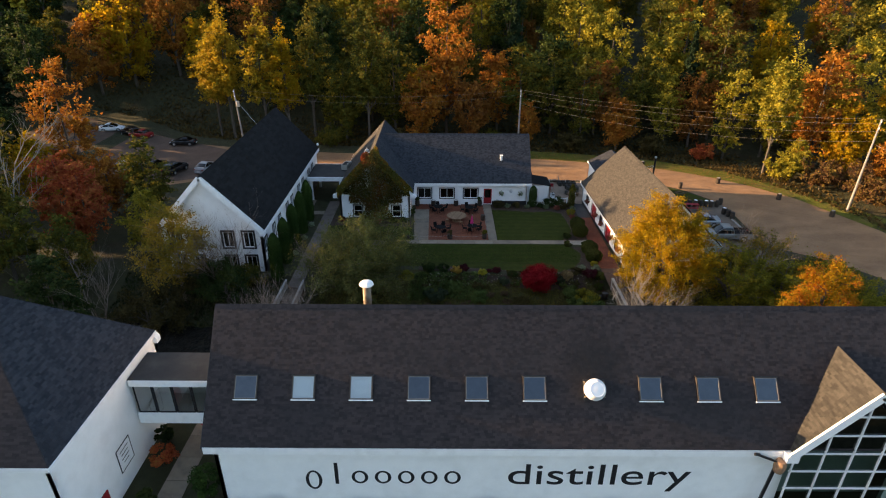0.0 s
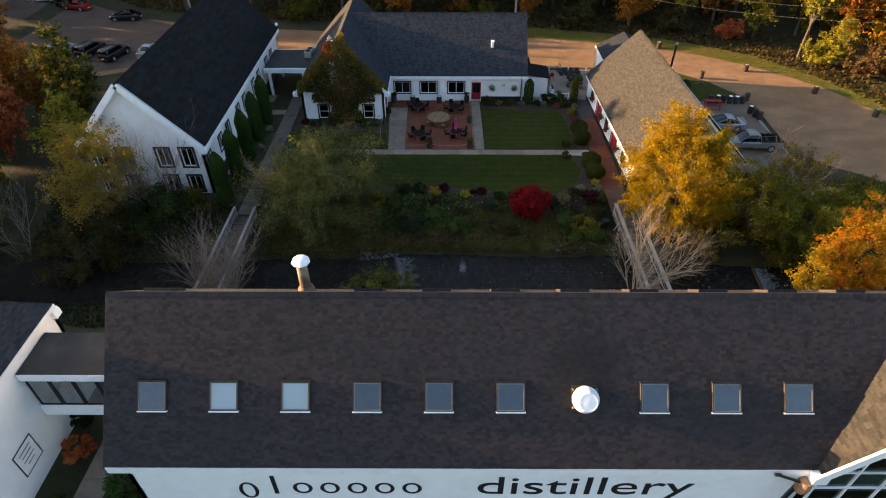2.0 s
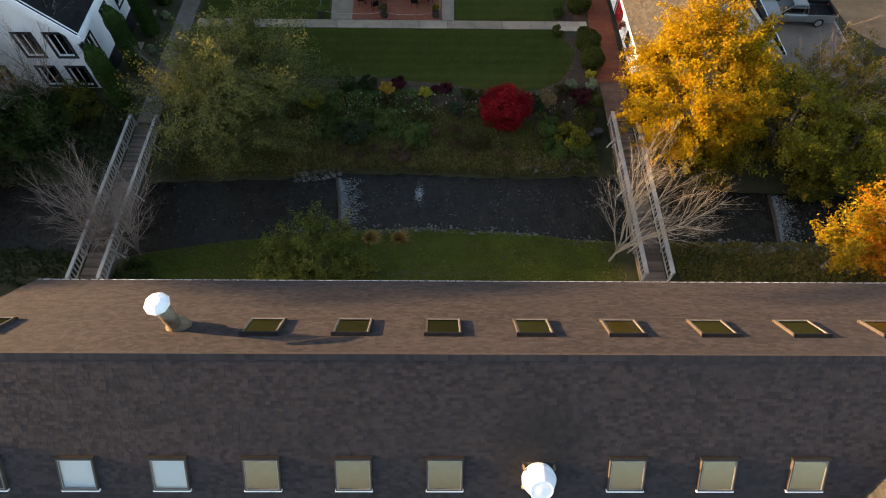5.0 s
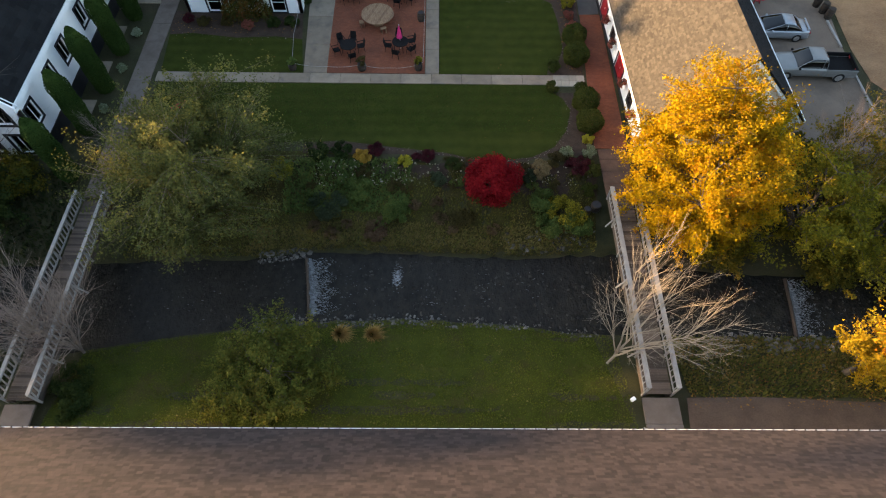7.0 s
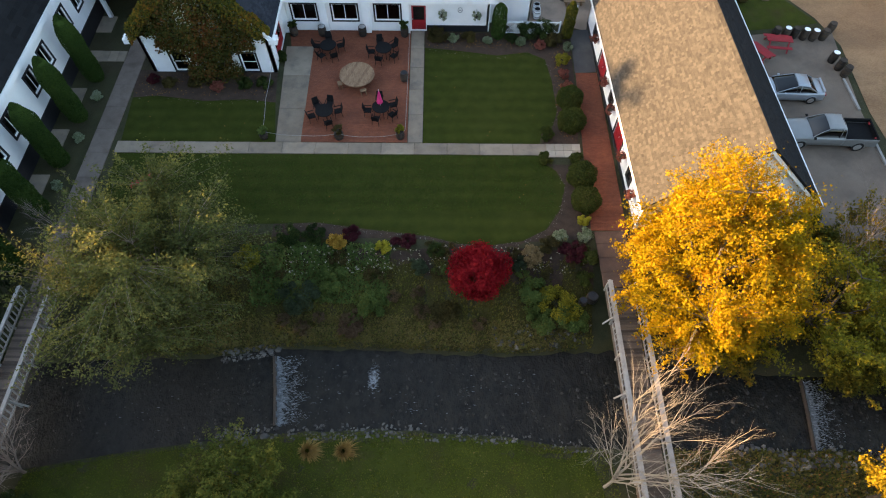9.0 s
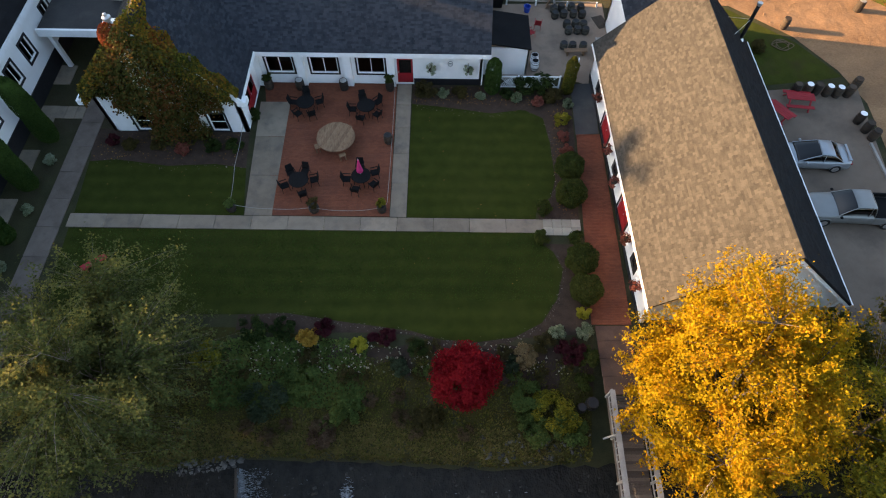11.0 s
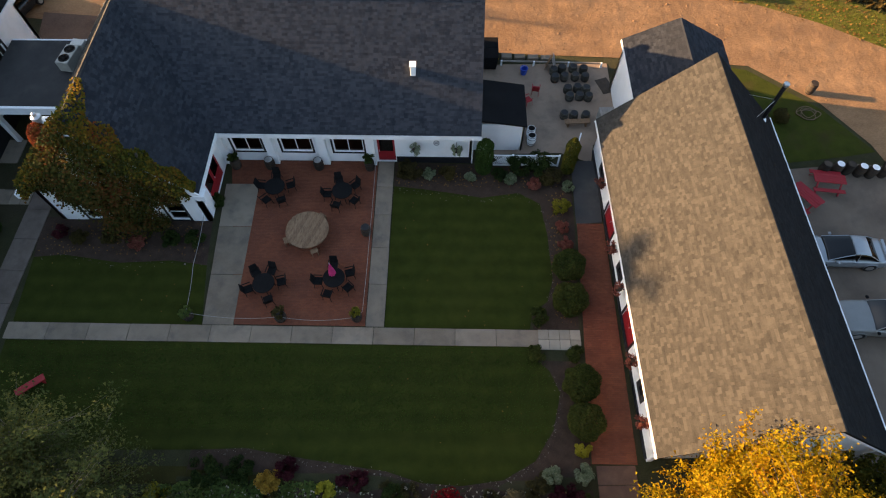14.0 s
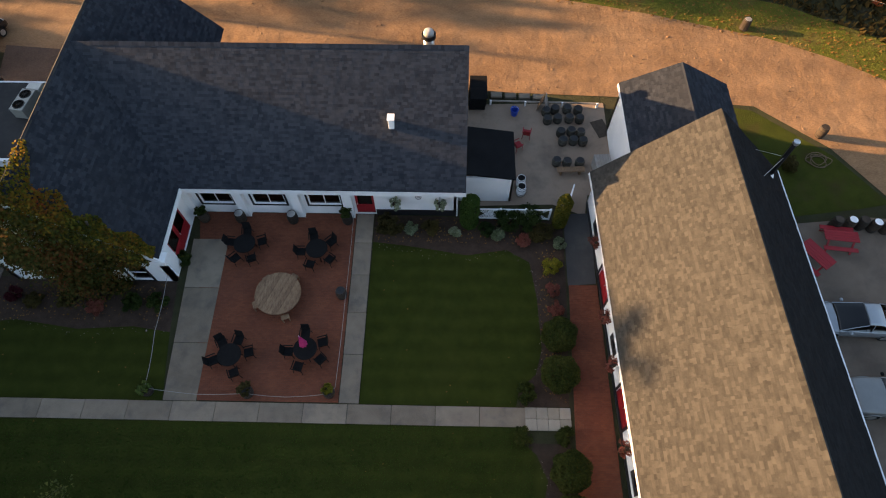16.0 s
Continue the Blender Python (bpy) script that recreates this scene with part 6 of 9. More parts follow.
def brick_floor(name, label, corners, single, length=0.215, width=0.105, turn=False):
    """Running-bond bricks inside a four-cornered field on a bed of sand; single(x, y): the stretch built brick by brick."""
    top = tagged(new(name), label, "paving", kind="structure")
    (xa, ya), (xb, yb), (xc, yc), (xd, yd) = corners
    bm = bmesh.new()
    prism(bm, [(xa, ya, 0.03), (xb, yb, 0.03), (xc, yc, 0.03), (xd, yd, 0.03)], (0, 0, -0.15))
    part("bedding", bm, JOINT, top)
    verts, faces = [], []
    n = 0
    rows = int((yd - ya) / width)
    for j in range(rows):
        f = (j + 0.5) / rows
        lo, hi = xa + (xd - xa) * f, xb + (xc - xb) * f
        y = ya + (j + 0.5) * (yd - ya) / rows
        s = lo - (length / 2 if j % 2 else 0)
        while s < hi:
            a, b = max(s, lo), min(s + length, hi)
            if b - a > 0.04:
                z = 0.05 + rng.uniform(-0.004, 0.005)
                x = (a + b) / 2
                if n < 300 and single(x, y):
                    piece("brick", UNIT_BRICK, top, x, y, z - 0.04, b - a - 0.012, width - 0.012, 0.08)
                    n += 1
                else:
                    i = len(verts)
                    g = 0.006
                    for zz in (z, 0.02):
                        verts += [(a + g, y - width / 2 + g, zz), (b - g, y - width / 2 + g, zz), (b - g, y + width / 2 - g, zz), (a + g, y + width / 2 - g, zz)]
                    faces += [(i, i + 1, i + 2, i + 3), (i + 4, i + 5, i + 1, i), (i + 5, i + 6, i + 2, i + 1), (i + 6, i + 7, i + 3, i + 2), (i + 7, i + 4, i, i + 3)]
            s += length
    tagged(part("bricks", mesh_of("bricks", verts, faces), BRICK, top), kind="stuff")
    return top


brick_floor("patio", "red brick patio in front of the lodge", ((-1.62, 62.95), (5.63, 62.95), (5.58, 74.3), (-3.9, 74.3)), lambda x, y: 2.2 < x < 5.0 and 66.2 < y < 68.6)
brick_floor("brick_walk", "red brick walk along the shop", ((17.35, 55.9), (19.6, 55.9), (19.55, 69.8), (17.95, 69.8)), lambda x, y: 57.5 < y < 61.5)


def footbridge(name, label, x0, y0, x1, y1, width, deck_z=0.02, cap=0.2, slant=0.06, bar=0.05):
    """A timber footbridge: stringers, planks, two railings with slanted pickets and braces."""
    top = thing(name, label, "footbridge")
    a, b = Vector((x0, y0, 0)), Vector((x1, y1, 0))
    d = (b - a).normalized()
    s = Vector((d.y, -d.x, 0))
    length = (b - a).length
    ang = math.degrees(math.atan2(d.y, d.x))
    for k in (-0.42, 0.42):
        bm = bmesh.new()
        beam(bm, a + s * width * k + Vector((0, 0, deck_z - 0.25)), b + s * width * k + Vector((0, 0, deck_z - 0.25)), 0.2, 0.4)
        part("stringer", bm, DECK, top)
    n = int(length / 0.155)
    for i in range(n):
        m = a + d * (i + 0.5) * length / n
        piece("plank", PLANK, top, m.x, m.y, deck_z + rng.uniform(-0.004, 0.004), length / n - 0.012, width * rng.uniform(0.985, 1.01), 0.05, ang)
    for side in (-1, 1):
        e = s * side * (width / 2 + 0.04)
        up = Vector((0, 0, 1))
        rail = None
        for nm, z, w, h in (("top_rail", 1.05, cap, 0.06), ("upper_rail", 0.92, 0.05, 0.1), ("bottom_rail", 0.22, 0.05, 0.1)):
            bm = bmesh.new()
            beam(bm, a + e + up * (z + deck_z), b + e + up * (z + deck_z), w, h)
            r = part(nm, bm, RAILWOOD, top)
            rail = rail or r
        posts = int(length / 1.9)
        for i in range(posts + 1):
            p = a + d * length * i / posts + e
            bm = bmesh.new()
            beam(bm, p + up * (deck_z - 0.3), p + up * (deck_z + 1.03), 0.1, 0.1, d)
            part("post", bm, RAILWOOD, top)
            if i % 2:
                bm = bmesh.new()
                beam(bm, p + up * (deck_z - 0.25) + s * side * 0.42, p + up * (deck_z + 0.7) + s * side * 0.05, 0.06, 0.08, d)
                part("brace", bm, RAILWOOD, top)
        m = int(length / 0.32)
        for i in range(m):
            p = a + d * (i + 0.5) * length / m + e
            bm = bmesh.new()
            beam(bm, p + up * (deck_z + 0.24) - d * slant, p + up * (deck_z + 0.92) + d * slant, bar, bar * 1.4, d)
            part("picket", bm, RAILWOOD, top)
    return top


footbridge("footbridge", "weathered timber footbridge with white railings over the creek", 18.55, 38.9, 18.5, 51.9, 1.5, cap=0.27, slant=0.0, bar=0.03)
footbridge("footbridge", "grey timber footbridge with slatted railings over the creek", -15.2, 38.4, -15.05, 51.3, 1.7)
slab_run("path_bridge", "rust brown slabs between the brick walk and the bridge", 18.6, 51.95, 18.5, 55.85, 1.95, [1.0, 2.0, 3.0], RUST_SLAB)
slab_run("path_south", "short concrete slab path at the end of the bridge", 18.6, 35.6, 18.6, 38.7, 1.95, [1.7], BROWN_SLAB)
slab_run("path_south_west", "concrete slab path at the end of the west bridge", -15.2, 35.6, -15.2, 38.2, 1.6, [1.3], BROWN_SLAB)


# ---- creek: weirs, stones, banks ----
def stone_bm(seed, r):
    b = bmesh.new()
    bmesh.ops.create_icosphere(b, subdivisions=2, radius=r)
    for v in b.verts:
        v.co *= 1 + 0.35 * noise.noise(v.co * 1.6 / r + Vector((seed * 3.1, 0, 0)))
        v.co.z *= 0.7
    return b


STONES = []
for k in range(5):
    b = stone_bm(k, 0.5)
    me = bpy.data.meshes.new("stone")
    b.to_mesh(me)
    b.free()
    me.materials.append(STONE)
    STONES.append(me)
bank = thing("bank_stones", "loose grey stones along the creek banks", "stones", group="", kind="")


def stones(n, xr, edge, dy, sr):
    for _ in range(n):
        x = rng.uniform(*xr)
        y = along(edge, x) + rng.uniform(*dy)
        s = rng.uniform(*sr) * rng.choice((0.6, 1, 1))
        ob = piece("stone", rng.choice(STONES), bank, x, y, height(x, y) + 0.05 * s, s, s * rng.uniform(0.7, 1.1), s * rng.uniform(0.6, 1), rng.uniform(0, 360))


stones(50, (1.0, 11), SOUTH_EDGE, (-0.6, 0.5), (0.1, 0.34))
stones(20, (-5.5, -1.0), SOUTH_EDGE, (-0.5, 0.3), (0.2, 0.5))
stones(24, (-4.5, -1.6), NORTH_EDGE, (-0.25, 0.35), (0.2, 0.42))
stones(12, (11.5, 17), NORTH_EDGE, (0.0, 1.2), (0.15, 0.34))
stones(45, (24, 33), SOUTH_EDGE, (-0.9, 0.2), (0.15, 0.4))
stones(25, (-14, 16), SOUTH_EDGE, (0.4, 4.2), (0.12, 0.3))
stones(20, (4, 14), SOUTH_EDGE, (0.3, 2.2), (0.15, 0.34))
FOAM = surface("white water foam", (0.02, 0.022, 0.022), (0.26, 0.28, 0.295), 2.4, 0.5, 0.9, 8, (0.02, 0.022, 0.022), 1.0, 0.95, bump_dist=0.08, stretch=(0.55, 4.0, 1))


def weir(xa, ya, xb, yb, reach, seed):
    """A log across the creek with a ragged apron of white water below it."""
    t = thing("weir", "low timber weir with white spilling water", "weir", (0, 0, 0))
    bm = bmesh.new()
    rod(bm, (xa, ya, WATER + 0.05), ((xa + xb) / 2 + 0.03, (ya + yb) / 2, WATER + 0.07), 0.12, 0.11, 9)
    rod(bm, ((xa + xb) / 2 + 0.03, (ya + yb) / 2, WATER + 0.07), (xb, yb, WATER + 0.05), 0.11, 0.12, 9)
    part("log", bm, BARRELWOOD, t)
    r2 = np.random.RandomState(seed)
    # the sheet that slides over the log
    bm = bmesh.new()
    n = 70
    cols = []
    for i in range(n + 1):
        f = i / n
        re = reach * (0.30 + 0.35 * max(0, noise.noise((i * 0.17, seed, 0.5)) + 0.35)) * (0.4 + 0.75 * math.sin(math.pi * min(1, f * 1.02)))
        x, y = xa + (xb - xa) * f, ya + (yb - ya) * f
        cols.append([bm.verts.new((x + 0.06 + re * g, y + 0.03 * math.sin(i * 2.1), WATER + z + 0.012 * r2.rand())) for g, z in ((0, 0.16), (0.15, 0.10), (0.45, 0.04), (1.0, 0.004))])
    for c0, c1 in zip(cols, cols[1:]):
        for k in range(3):
            bm.faces.new((c0[k], c0[k + 1], c1[k + 1], c1[k]))
    part("spill", bm, FOAM, t, smooth=True)
    # torn streaks and flecks that thin out downstream
    m = 2200
    f = r2.beta(1.3, 1.3, m)
    d = reach * 1.5 * r2.rand(m) ** 2.0 * (0.85 + 0.2 * np.sin(f * 23 + seed))
    p = np.stack([xa + (xb - xa) * f + 0.12 + d, ya + (yb - ya) * f + r2.normal(0, 0.06, m), WATER + 0.03 + 0.03 * r2.rand(m)], 1)
    w = (0.005 + 0.018 * r2.rand(m) * np.exp(-d / reach))[:, None]
    ln = w * r2.uniform(2, 9, m)[:, None]
    ex, ey = np.array([1.0, 0, 0]), np.array([0, 1.0, 0])
    ez = np.array([0, 0, 1.0]) * r2.normal(0, 0.02, m)[:, None]
    q = np.stack([p - ex * ln, p - ey * w + ez, p + ex * ln, p + ey * w - ez], 1)
    tagged(part("foam", quads_mesh("foam", q), FLECK, t), kind="stuff")


FLECK = surface("white foam flecks", (0.10, 0.11, 0.115), (0.44, 0.47, 0.50), 3.0, 0.6, 0.0)
weir(-1.22, 44.4, -1.82, 48.4, 1.15, 5)
weir(28.55, 43.1, 29.0, 47.1, 1.0, 9)
r2 = np.random.RandomState(8)
quad = []
for cx, cy, sx, sy, m in ((4.1, 47.05, 0.14, 0.34, 320), (9.8, 46.0, 0.5, 0.5, 14), (6.5, 45.4, 0.7, 0.4, 18), (12.5, 46.6, 0.6, 0.5, 14), (1.2, 46.2, 0.9, 0.9, 26), (-8.5, 44.8, 1.2, 0.8, 14), (30.2, 44.6, 0.6, 0.6, 50)):
    for _ in range(m):
        x, y = cx + r2.normal(0, sx), cy + r2.normal(0, sy)
        w, ln = r2.uniform(0.006, 0.02), r2.uniform(0.02, 0.10)
        quad.append(((x - ln, y, WATER + 0.02), (x, y - w, WATER + 0.03), (x + ln, y, WATER + 0.02), (x, y + w, WATER + 0.03)))
tagged(part("water_riffles", quads_mesh("riffles", np.array(quad)), FLECK), "small white riffles over stones in the creek", "riffle", kind="stuff")


def pebbles(name, label, spots, mat, seed):
    """Many small stones as one mesh of stuff."""
    r2 = np.random.RandomState(seed)
    base = [(1, 0, 0), (-1, 0, 0), (0, 1, 0), (0, -1, 0), (0, 0, 1), (0, 0, -1)]
    tri = [(0, 2, 4), (2, 1, 4), (1, 3, 4), (3, 0, 4), (2, 0, 5), (1, 2, 5), (3, 1, 5), (0, 3, 5)]
    verts, faces = [], []
    for x, y, z, r in spots:
        o = len(verts)
        a = r2.rand() * math.tau
        ca, sa = math.cos(a), math.sin(a)
        sx, sy, sz = r * r2.uniform(0.8, 1.4), r * r2.uniform(0.6, 1.0), r * r2.uniform(0.4, 0.75)
        # a cut octahedron: each corner blunted to a small square
        ring = []
        for bx, by, bz in base:
            for k in range(1):
                px, py, pz = bx * sx, by * sy, bz * sz
                px, py, pz = px + r2.normal(0, 0.15) * r, py + r2.normal(0, 0.15) * r, pz + r2.normal(0, 0.08) * r
                ring.append((x + px * ca - py * sa, y + px * sa + py * ca, z + pz))
        mids = []
        for f in tri:
            m = np.mean([ring[k] for k in f], 0)
            c = np.array((x, y, z))
            mids.append(tuple(c + (m - c) * 1.45))
        verts += ring + mids
        for k, f in enumerate(tri):
            for q in range(3):
                faces.append((o + f[q], o + f[(q + 1) % 3], o + 6 + k))
    me = mesh_of(name, verts, faces)
    return tagged(part(name, me, mat), label, "stones", kind="stuff")


r2 = np.random.RandomState(77)
spots = []
for n, xr, edge, dy, sr in ((230, (-0.6, 11.5), SOUTH_EDGE, (-0.6, 0.35), (0.03, 0.12)), (90, (-4.4, -1.0), SOUTH_EDGE, (-0.4, 0.5), (0.04, 0.15)), (110, (-5.0, -1.9), NORTH_EDGE, (-0.35, 0.25), (0.04, 0.14)), (70, (11.0, 17), NORTH_EDGE, (0.2, 1.6), (0.05, 0.17)), (190, (23, 34), SOUTH_EDGE, (-1.2, 0.3), (0.05, 0.2)), (60, (11.5, 16.5), SOUTH_EDGE, (-0.4, 0.3), (0.04, 0.12))):
    for _ in range(n):
        x = r2.uniform(*xr)
        y = along(edge, x) + r2.uniform(*dy)
        spots.append((x, y, max(height(x, y), WATER) + 0.01, r2.uniform(*sr)))
pebbles("bank_pebbles", "pale grey rubble along the creek banks", spots, surface("pale creek rubble", (0.045, 0.040, 0.036), (0.185, 0.170, 0.150), 3, 0.85, 0.4, 30, None, island=0.6), 3)
spots = []
for _ in range(900):
    x = r2.uniform(-14, 36)
    y = along(SOUTH_EDGE, x) + r2.uniform(0.3, along(NORTH_EDGE, x) - along(SOUTH_EDGE, x) - 0.3)
    r = r2.uniform(0.05, 0.16) * (1.4 if x > 2 else 1.0)
    spots.append((x, y, WATER - 0.35 * r, r))
pebbles("creek_cobbles", "wet dark cobbles breaking the creek surface", spots, surface("wet dark cobble", (0.010, 0.009, 0.008), (0.055, 0.050, 0.042), 3, 0.45, 0.4, 30, None, island=0.5, spec=0.15), 4)


edge = [(-2.2, 56.2), (0.2, 56.35), (3.5, 55.85), (7.3, 55.35), (9, 54.85), (11, 54.75), (13, 55.05), (14.65, 55.95), (15.65, 57.45), (16.15, 59.4), (15.65, 60.6)]
edge2 = [(6.8, 72.2), (8.5, 72.0), (10.5, 71.75), (12.2, 71.45), (14.5, 71.85), (15.9, 71.1), (16.2, 69), (16.3, 66), (15.9, 64.6)]
edge3 = [(-14.0, 66.9), (-12.5, 67.1), (-9, 66.6), (-6, 66.8), (-4.0, 66.5)]
spots = []
for line, gap in ((edge, 0.075), (edge2, 0.16), (edge3, 0.2)):
    for (xa, ya), (xb, yb) in zip(line, line[1:]):
        m = int(math.hypot(xb - xa, yb - ya) / gap)
        for k in range(m):
            f = (k + r2.rand()) / m
            x, y = xa + (xb - xa) * f, ya + (yb - ya) * f
            spots.append((x + r2.normal(0, 0.09), y + r2.normal(-0.08, 0.12), height(x, y) + 0.035, r2.uniform(0.012, 0.034) * (1.7 if r2.rand() < 0.08 else 1)))
pebbles("bed_edging", "small pale stones edging the flower beds", spots, surface("pale edging pebble", (0.06, 0.045, 0.034), (0.26, 0.22, 0.18), 3, 0.8, 0.3, 30, None, island=0.6), 6)
spots = []
for _ in range(520):
    x = r2.uniform(-6, 37)
    f = r2.choice([0.05, 0.35, 0.5, 0.7, 0.95]) + r2.normal(0, 0.06)
    a, b = along(ROAD_S[:16], x) + 0.4, along(ROAD_N[:9], x) - 0.2
    y = a + (b - a) * min(1, max(0, f))
    spots.append((x, y, height(x, y) + 0.035, r2.uniform(0.025, 0.08) * (1.7 if r2.rand() < 0.08 else 1)))
pebbles("road_clods", "loose stones and clods on the dirt road", spots, DIRT, 8)


# ---- ground cover ----
def tufts(name, label, n, place, mat, size, up=0.8, lift=0.02, category="grass", slim=0.28):
    """Blades and small leaves strewn over the ground, as one object of stuff."""
    r = np.random.RandomState(len(name) * 7 + n)
    quad = []
    for _ in range(n):
        x, y = place(r)
        z = height(x, y) + lift
        s = size * r.uniform(0.5, 1.4)
        a = r.uniform(0, math.tau)
        d = np.array([math.cos(a), math.sin(a), 0])
        side = np.array([-d[1], d[0], 0]) * s * slim
        tip = np.array([x, y, z]) + d * s * (1 - up) * 1.2 + np.array([0, 0, s * up])
        o = np.array([x, y, z - 0.03])
        mid = (o + tip) / 2 + np.array([0, 0, s * 0.08])
        quad.append((o + side, tip, o - side))
    return tagged(part(name, quads_mesh(name, np.array(quad)), mat), label, category, kind="stuff")


GRASSBLADE = foliage("grass blades", (0.020, 0.045, 0.008), (0.04, 0.085, 0.012), (0.075, 0.11, 0.02), through_light=0.25)
BANKGRASS = foliage("bank grass", (0.058, 0.078, 0.010), (0.105, 0.125, 0.015), (0.17, 0.15, 0.026), through_light=0.25)
EASTWEED = foliage("east bank weeds", (0.045, 0.058, 0.012), (0.08, 0.092, 0.018), (0.13, 0.12, 0.026), (0.20, 0.15, 0.045), through_light=0.2)
DRYGRASS = foliage("dry autumn grass", (0.06, 0.05, 0.018), (0.12, 0.095, 0.03), (0.20, 0.15, 0.05), (0.10, 0.10, 0.03), through_light=0.2)
HERB = foliage("garden herbs", (0.045, 0.08, 0.022), (0.09, 0.14, 0.035), (0.14, 0.19, 0.05), (0.19, 0.19, 0.04))
LITTER = foliage("fallen leaves", (0.10, 0.05, 0.02), (0.22, 0.11, 0.03), (0.30, 0.18, 0.05), through_light=0.05)


def between(edge, x0, x1, d0, d1):
    def f(r):
        x = r.uniform(x0, x1)
        return x, along(edge, x) + r.uniform(d0, d1)
    return f


tufts("bank_grass", "short green grass on the south bank", 52000, between(SOUTH_EDGE, -14, 17.2, -7.5, -0.1), BANKGRASS, 0.10, 0.5)
tufts("bank_weeds", "dull weeds and dry grass on the north bank", 26000, between(NORTH_EDGE, -13.5, 17, 0.1, 5.2), foliage("bank weeds", (0.050, 0.055, 0.012), (0.095, 0.098, 0.020), (0.15, 0.13, 0.028), (0.19, 0.13, 0.038), through_light=0.2), 0.18, 0.5)
tufts("bank_sedge", "pale yellow sedge along the water's edge", 9000, between(NORTH_EDGE, -6, 15.5, 0.1, 1.9), DRYGRASS, 0.20, 0.5)
tufts("garden_herbs", "low green herbs on the garden slope", 5200, between(NORTH_EDGE, -3.5, 4.8, 2.6, 6.0), HERB, 0.26, 0.5, slim=0.42)
tufts("far_bank_weeds", "weeds and tall dry grass on the east bank", 24000, between(SOUTH_EDGE, 20.5, 44, -4.2, 0.1), EASTWEED, 0.19, 0.6)
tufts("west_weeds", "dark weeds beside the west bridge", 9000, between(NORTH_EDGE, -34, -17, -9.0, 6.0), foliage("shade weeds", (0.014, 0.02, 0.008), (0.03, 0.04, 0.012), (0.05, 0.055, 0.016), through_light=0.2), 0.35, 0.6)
tufts("verge_grass", "sunlit grass verge along the road", 22000, lambda r: (lambda x: (x, along(ROAD_N, x) + r.uniform(0.0, 4.0)))(r.uniform(0, 56)), foliage("verge grass", (0.08, 0.105, 0.014), (0.14, 0.16, 0.022), (0.22, 0.19, 0.035), through_light=0.25), 0.15, 0.45)
tufts("wood_floor", "leaf litter and brush at the edge of the wood", 18000, lambda r: (lambda x: (x, along(ROAD_N, x) + 4.2 + abs(r.normal()) * 7))(r.uniform(-74, 58)), foliage("brush", (0.03, 0.03, 0.012), (0.07, 0.055, 0.02), (0.14, 0.085, 0.025), (0.10, 0.10, 0.025)), 0.5, 0.55, slim=0.4)
tufts("lawn_leaves", "a few fallen leaves on the lawn and paths", 110, lambda r: (r.uniform(-13, 17), r.uniform(56.5, 73)), LITTER, 0.06, 0.1, lift=0.055, category="leaves", slim=0.6)
tufts("lawn_blades", "fine blades of the mown lawn", 16000, lambda r: (r.uniform(-13.5, 15.4), r.uniform(57.3, 61.8)), GRASSBLADE, 0.10, 0.6, lift=0.03)


# ---- shrubs and beds ----
def shrub(x, y, h, r, mat, label, n=1400, size=0.09, name="shrub", clumps=22, z=None, shell=0.7):
    t = thing(name, label, "shrub", (x, y, height(x, y) if z is None else z))
    s = int(abs(x * 31 + y * 17)) + 3
    part("stem", branch_mesh(s, h * 0.8, r * 0.7, 0.03, 0.1, 5), BARK, t)
    part("crown", quads_mesh("crown", tree_arrays(s + 1, h, r, 0.03, n, size, clumps=clumps, shell=shell)), mat, t)
    return t


BALL = foliage("clipped green shrub", (0.018, 0.030, 0.007), (0.04, 0.06, 0.012), (0.075, 0.09, 0.018), (0.12, 0.11, 0.025))
PINK = foliage("dusty pink flowers", (0.10, 0.06, 0.03), (0.28, 0.08, 0.06), (0.36, 0.15, 0.11))
WHITEGRASS = foliage("variegated pale leaves", (0.08, 0.12, 0.05), (0.26, 0.30, 0.18), (0.48, 0.52, 0.38))
GOLDBUSH = foliage("gold bush", (0.25, 0.13, 0.02), (0.42, 0.24, 0.04), (0.50, 0.34, 0.06))
LEMON = foliage("lemon bush", (0.25, 0.23, 0.02), (0.42, 0.38, 0.04), (0.55, 0.48, 0.06))
PLUM = foliage("plum leaves", (0.035, 0.008, 0.012), (0.075, 0.014, 0.022), (0.12, 0.03, 0.03))
BLUEGREEN = foliage("grey green leaves", (0.030, 0.044, 0.022), (0.058, 0.080, 0.040), (0.11, 0.135, 0.075))
for x, y, h, r in ((17.05, 66.6, 1.35, 1.0), (16.95, 64.45, 1.4, 1.05), (17.1, 59.75, 1.4, 1.03), (17.15, 57.8, 1.35, 1.0)):
    t = thing("shrub", "rounded clipped green shrub beside the brick walk", "shrub", (x, y, height(x, y)))
    part("stem", branch_mesh(int(x * 31 + y * 17), h * 0.8, r * 0.7, 0.03, 0.1, 5), BARK, t)
    rr = np.random.RandomState(int(y * 10))
    v = rr.normal(size=(9000, 3))
    v /= np.linalg.norm(v, axis=1)[:, None]
    bumps = 1 + 0.09 * np.sin(v[:, 0] * 5 + y) * np.cos(v[:, 1] * 6 + x) + 0.05 * np.sin(v[:, 2] * 9 + v[:, 0] * 7)
    p = v * (bumps * (1 - 0.22 * rr.rand(9000) ** 2))[:, None] * np.array([r * 0.92, r * 0.92, h * 0.56]) + np.array([0, 0, h * 0.5])
    p[:, 2] = np.maximum(p[:, 2], 0.02)
    part("crown", quads_mesh("crown", leaf_faces(rr, p, v, 0.085)), BALL, t)
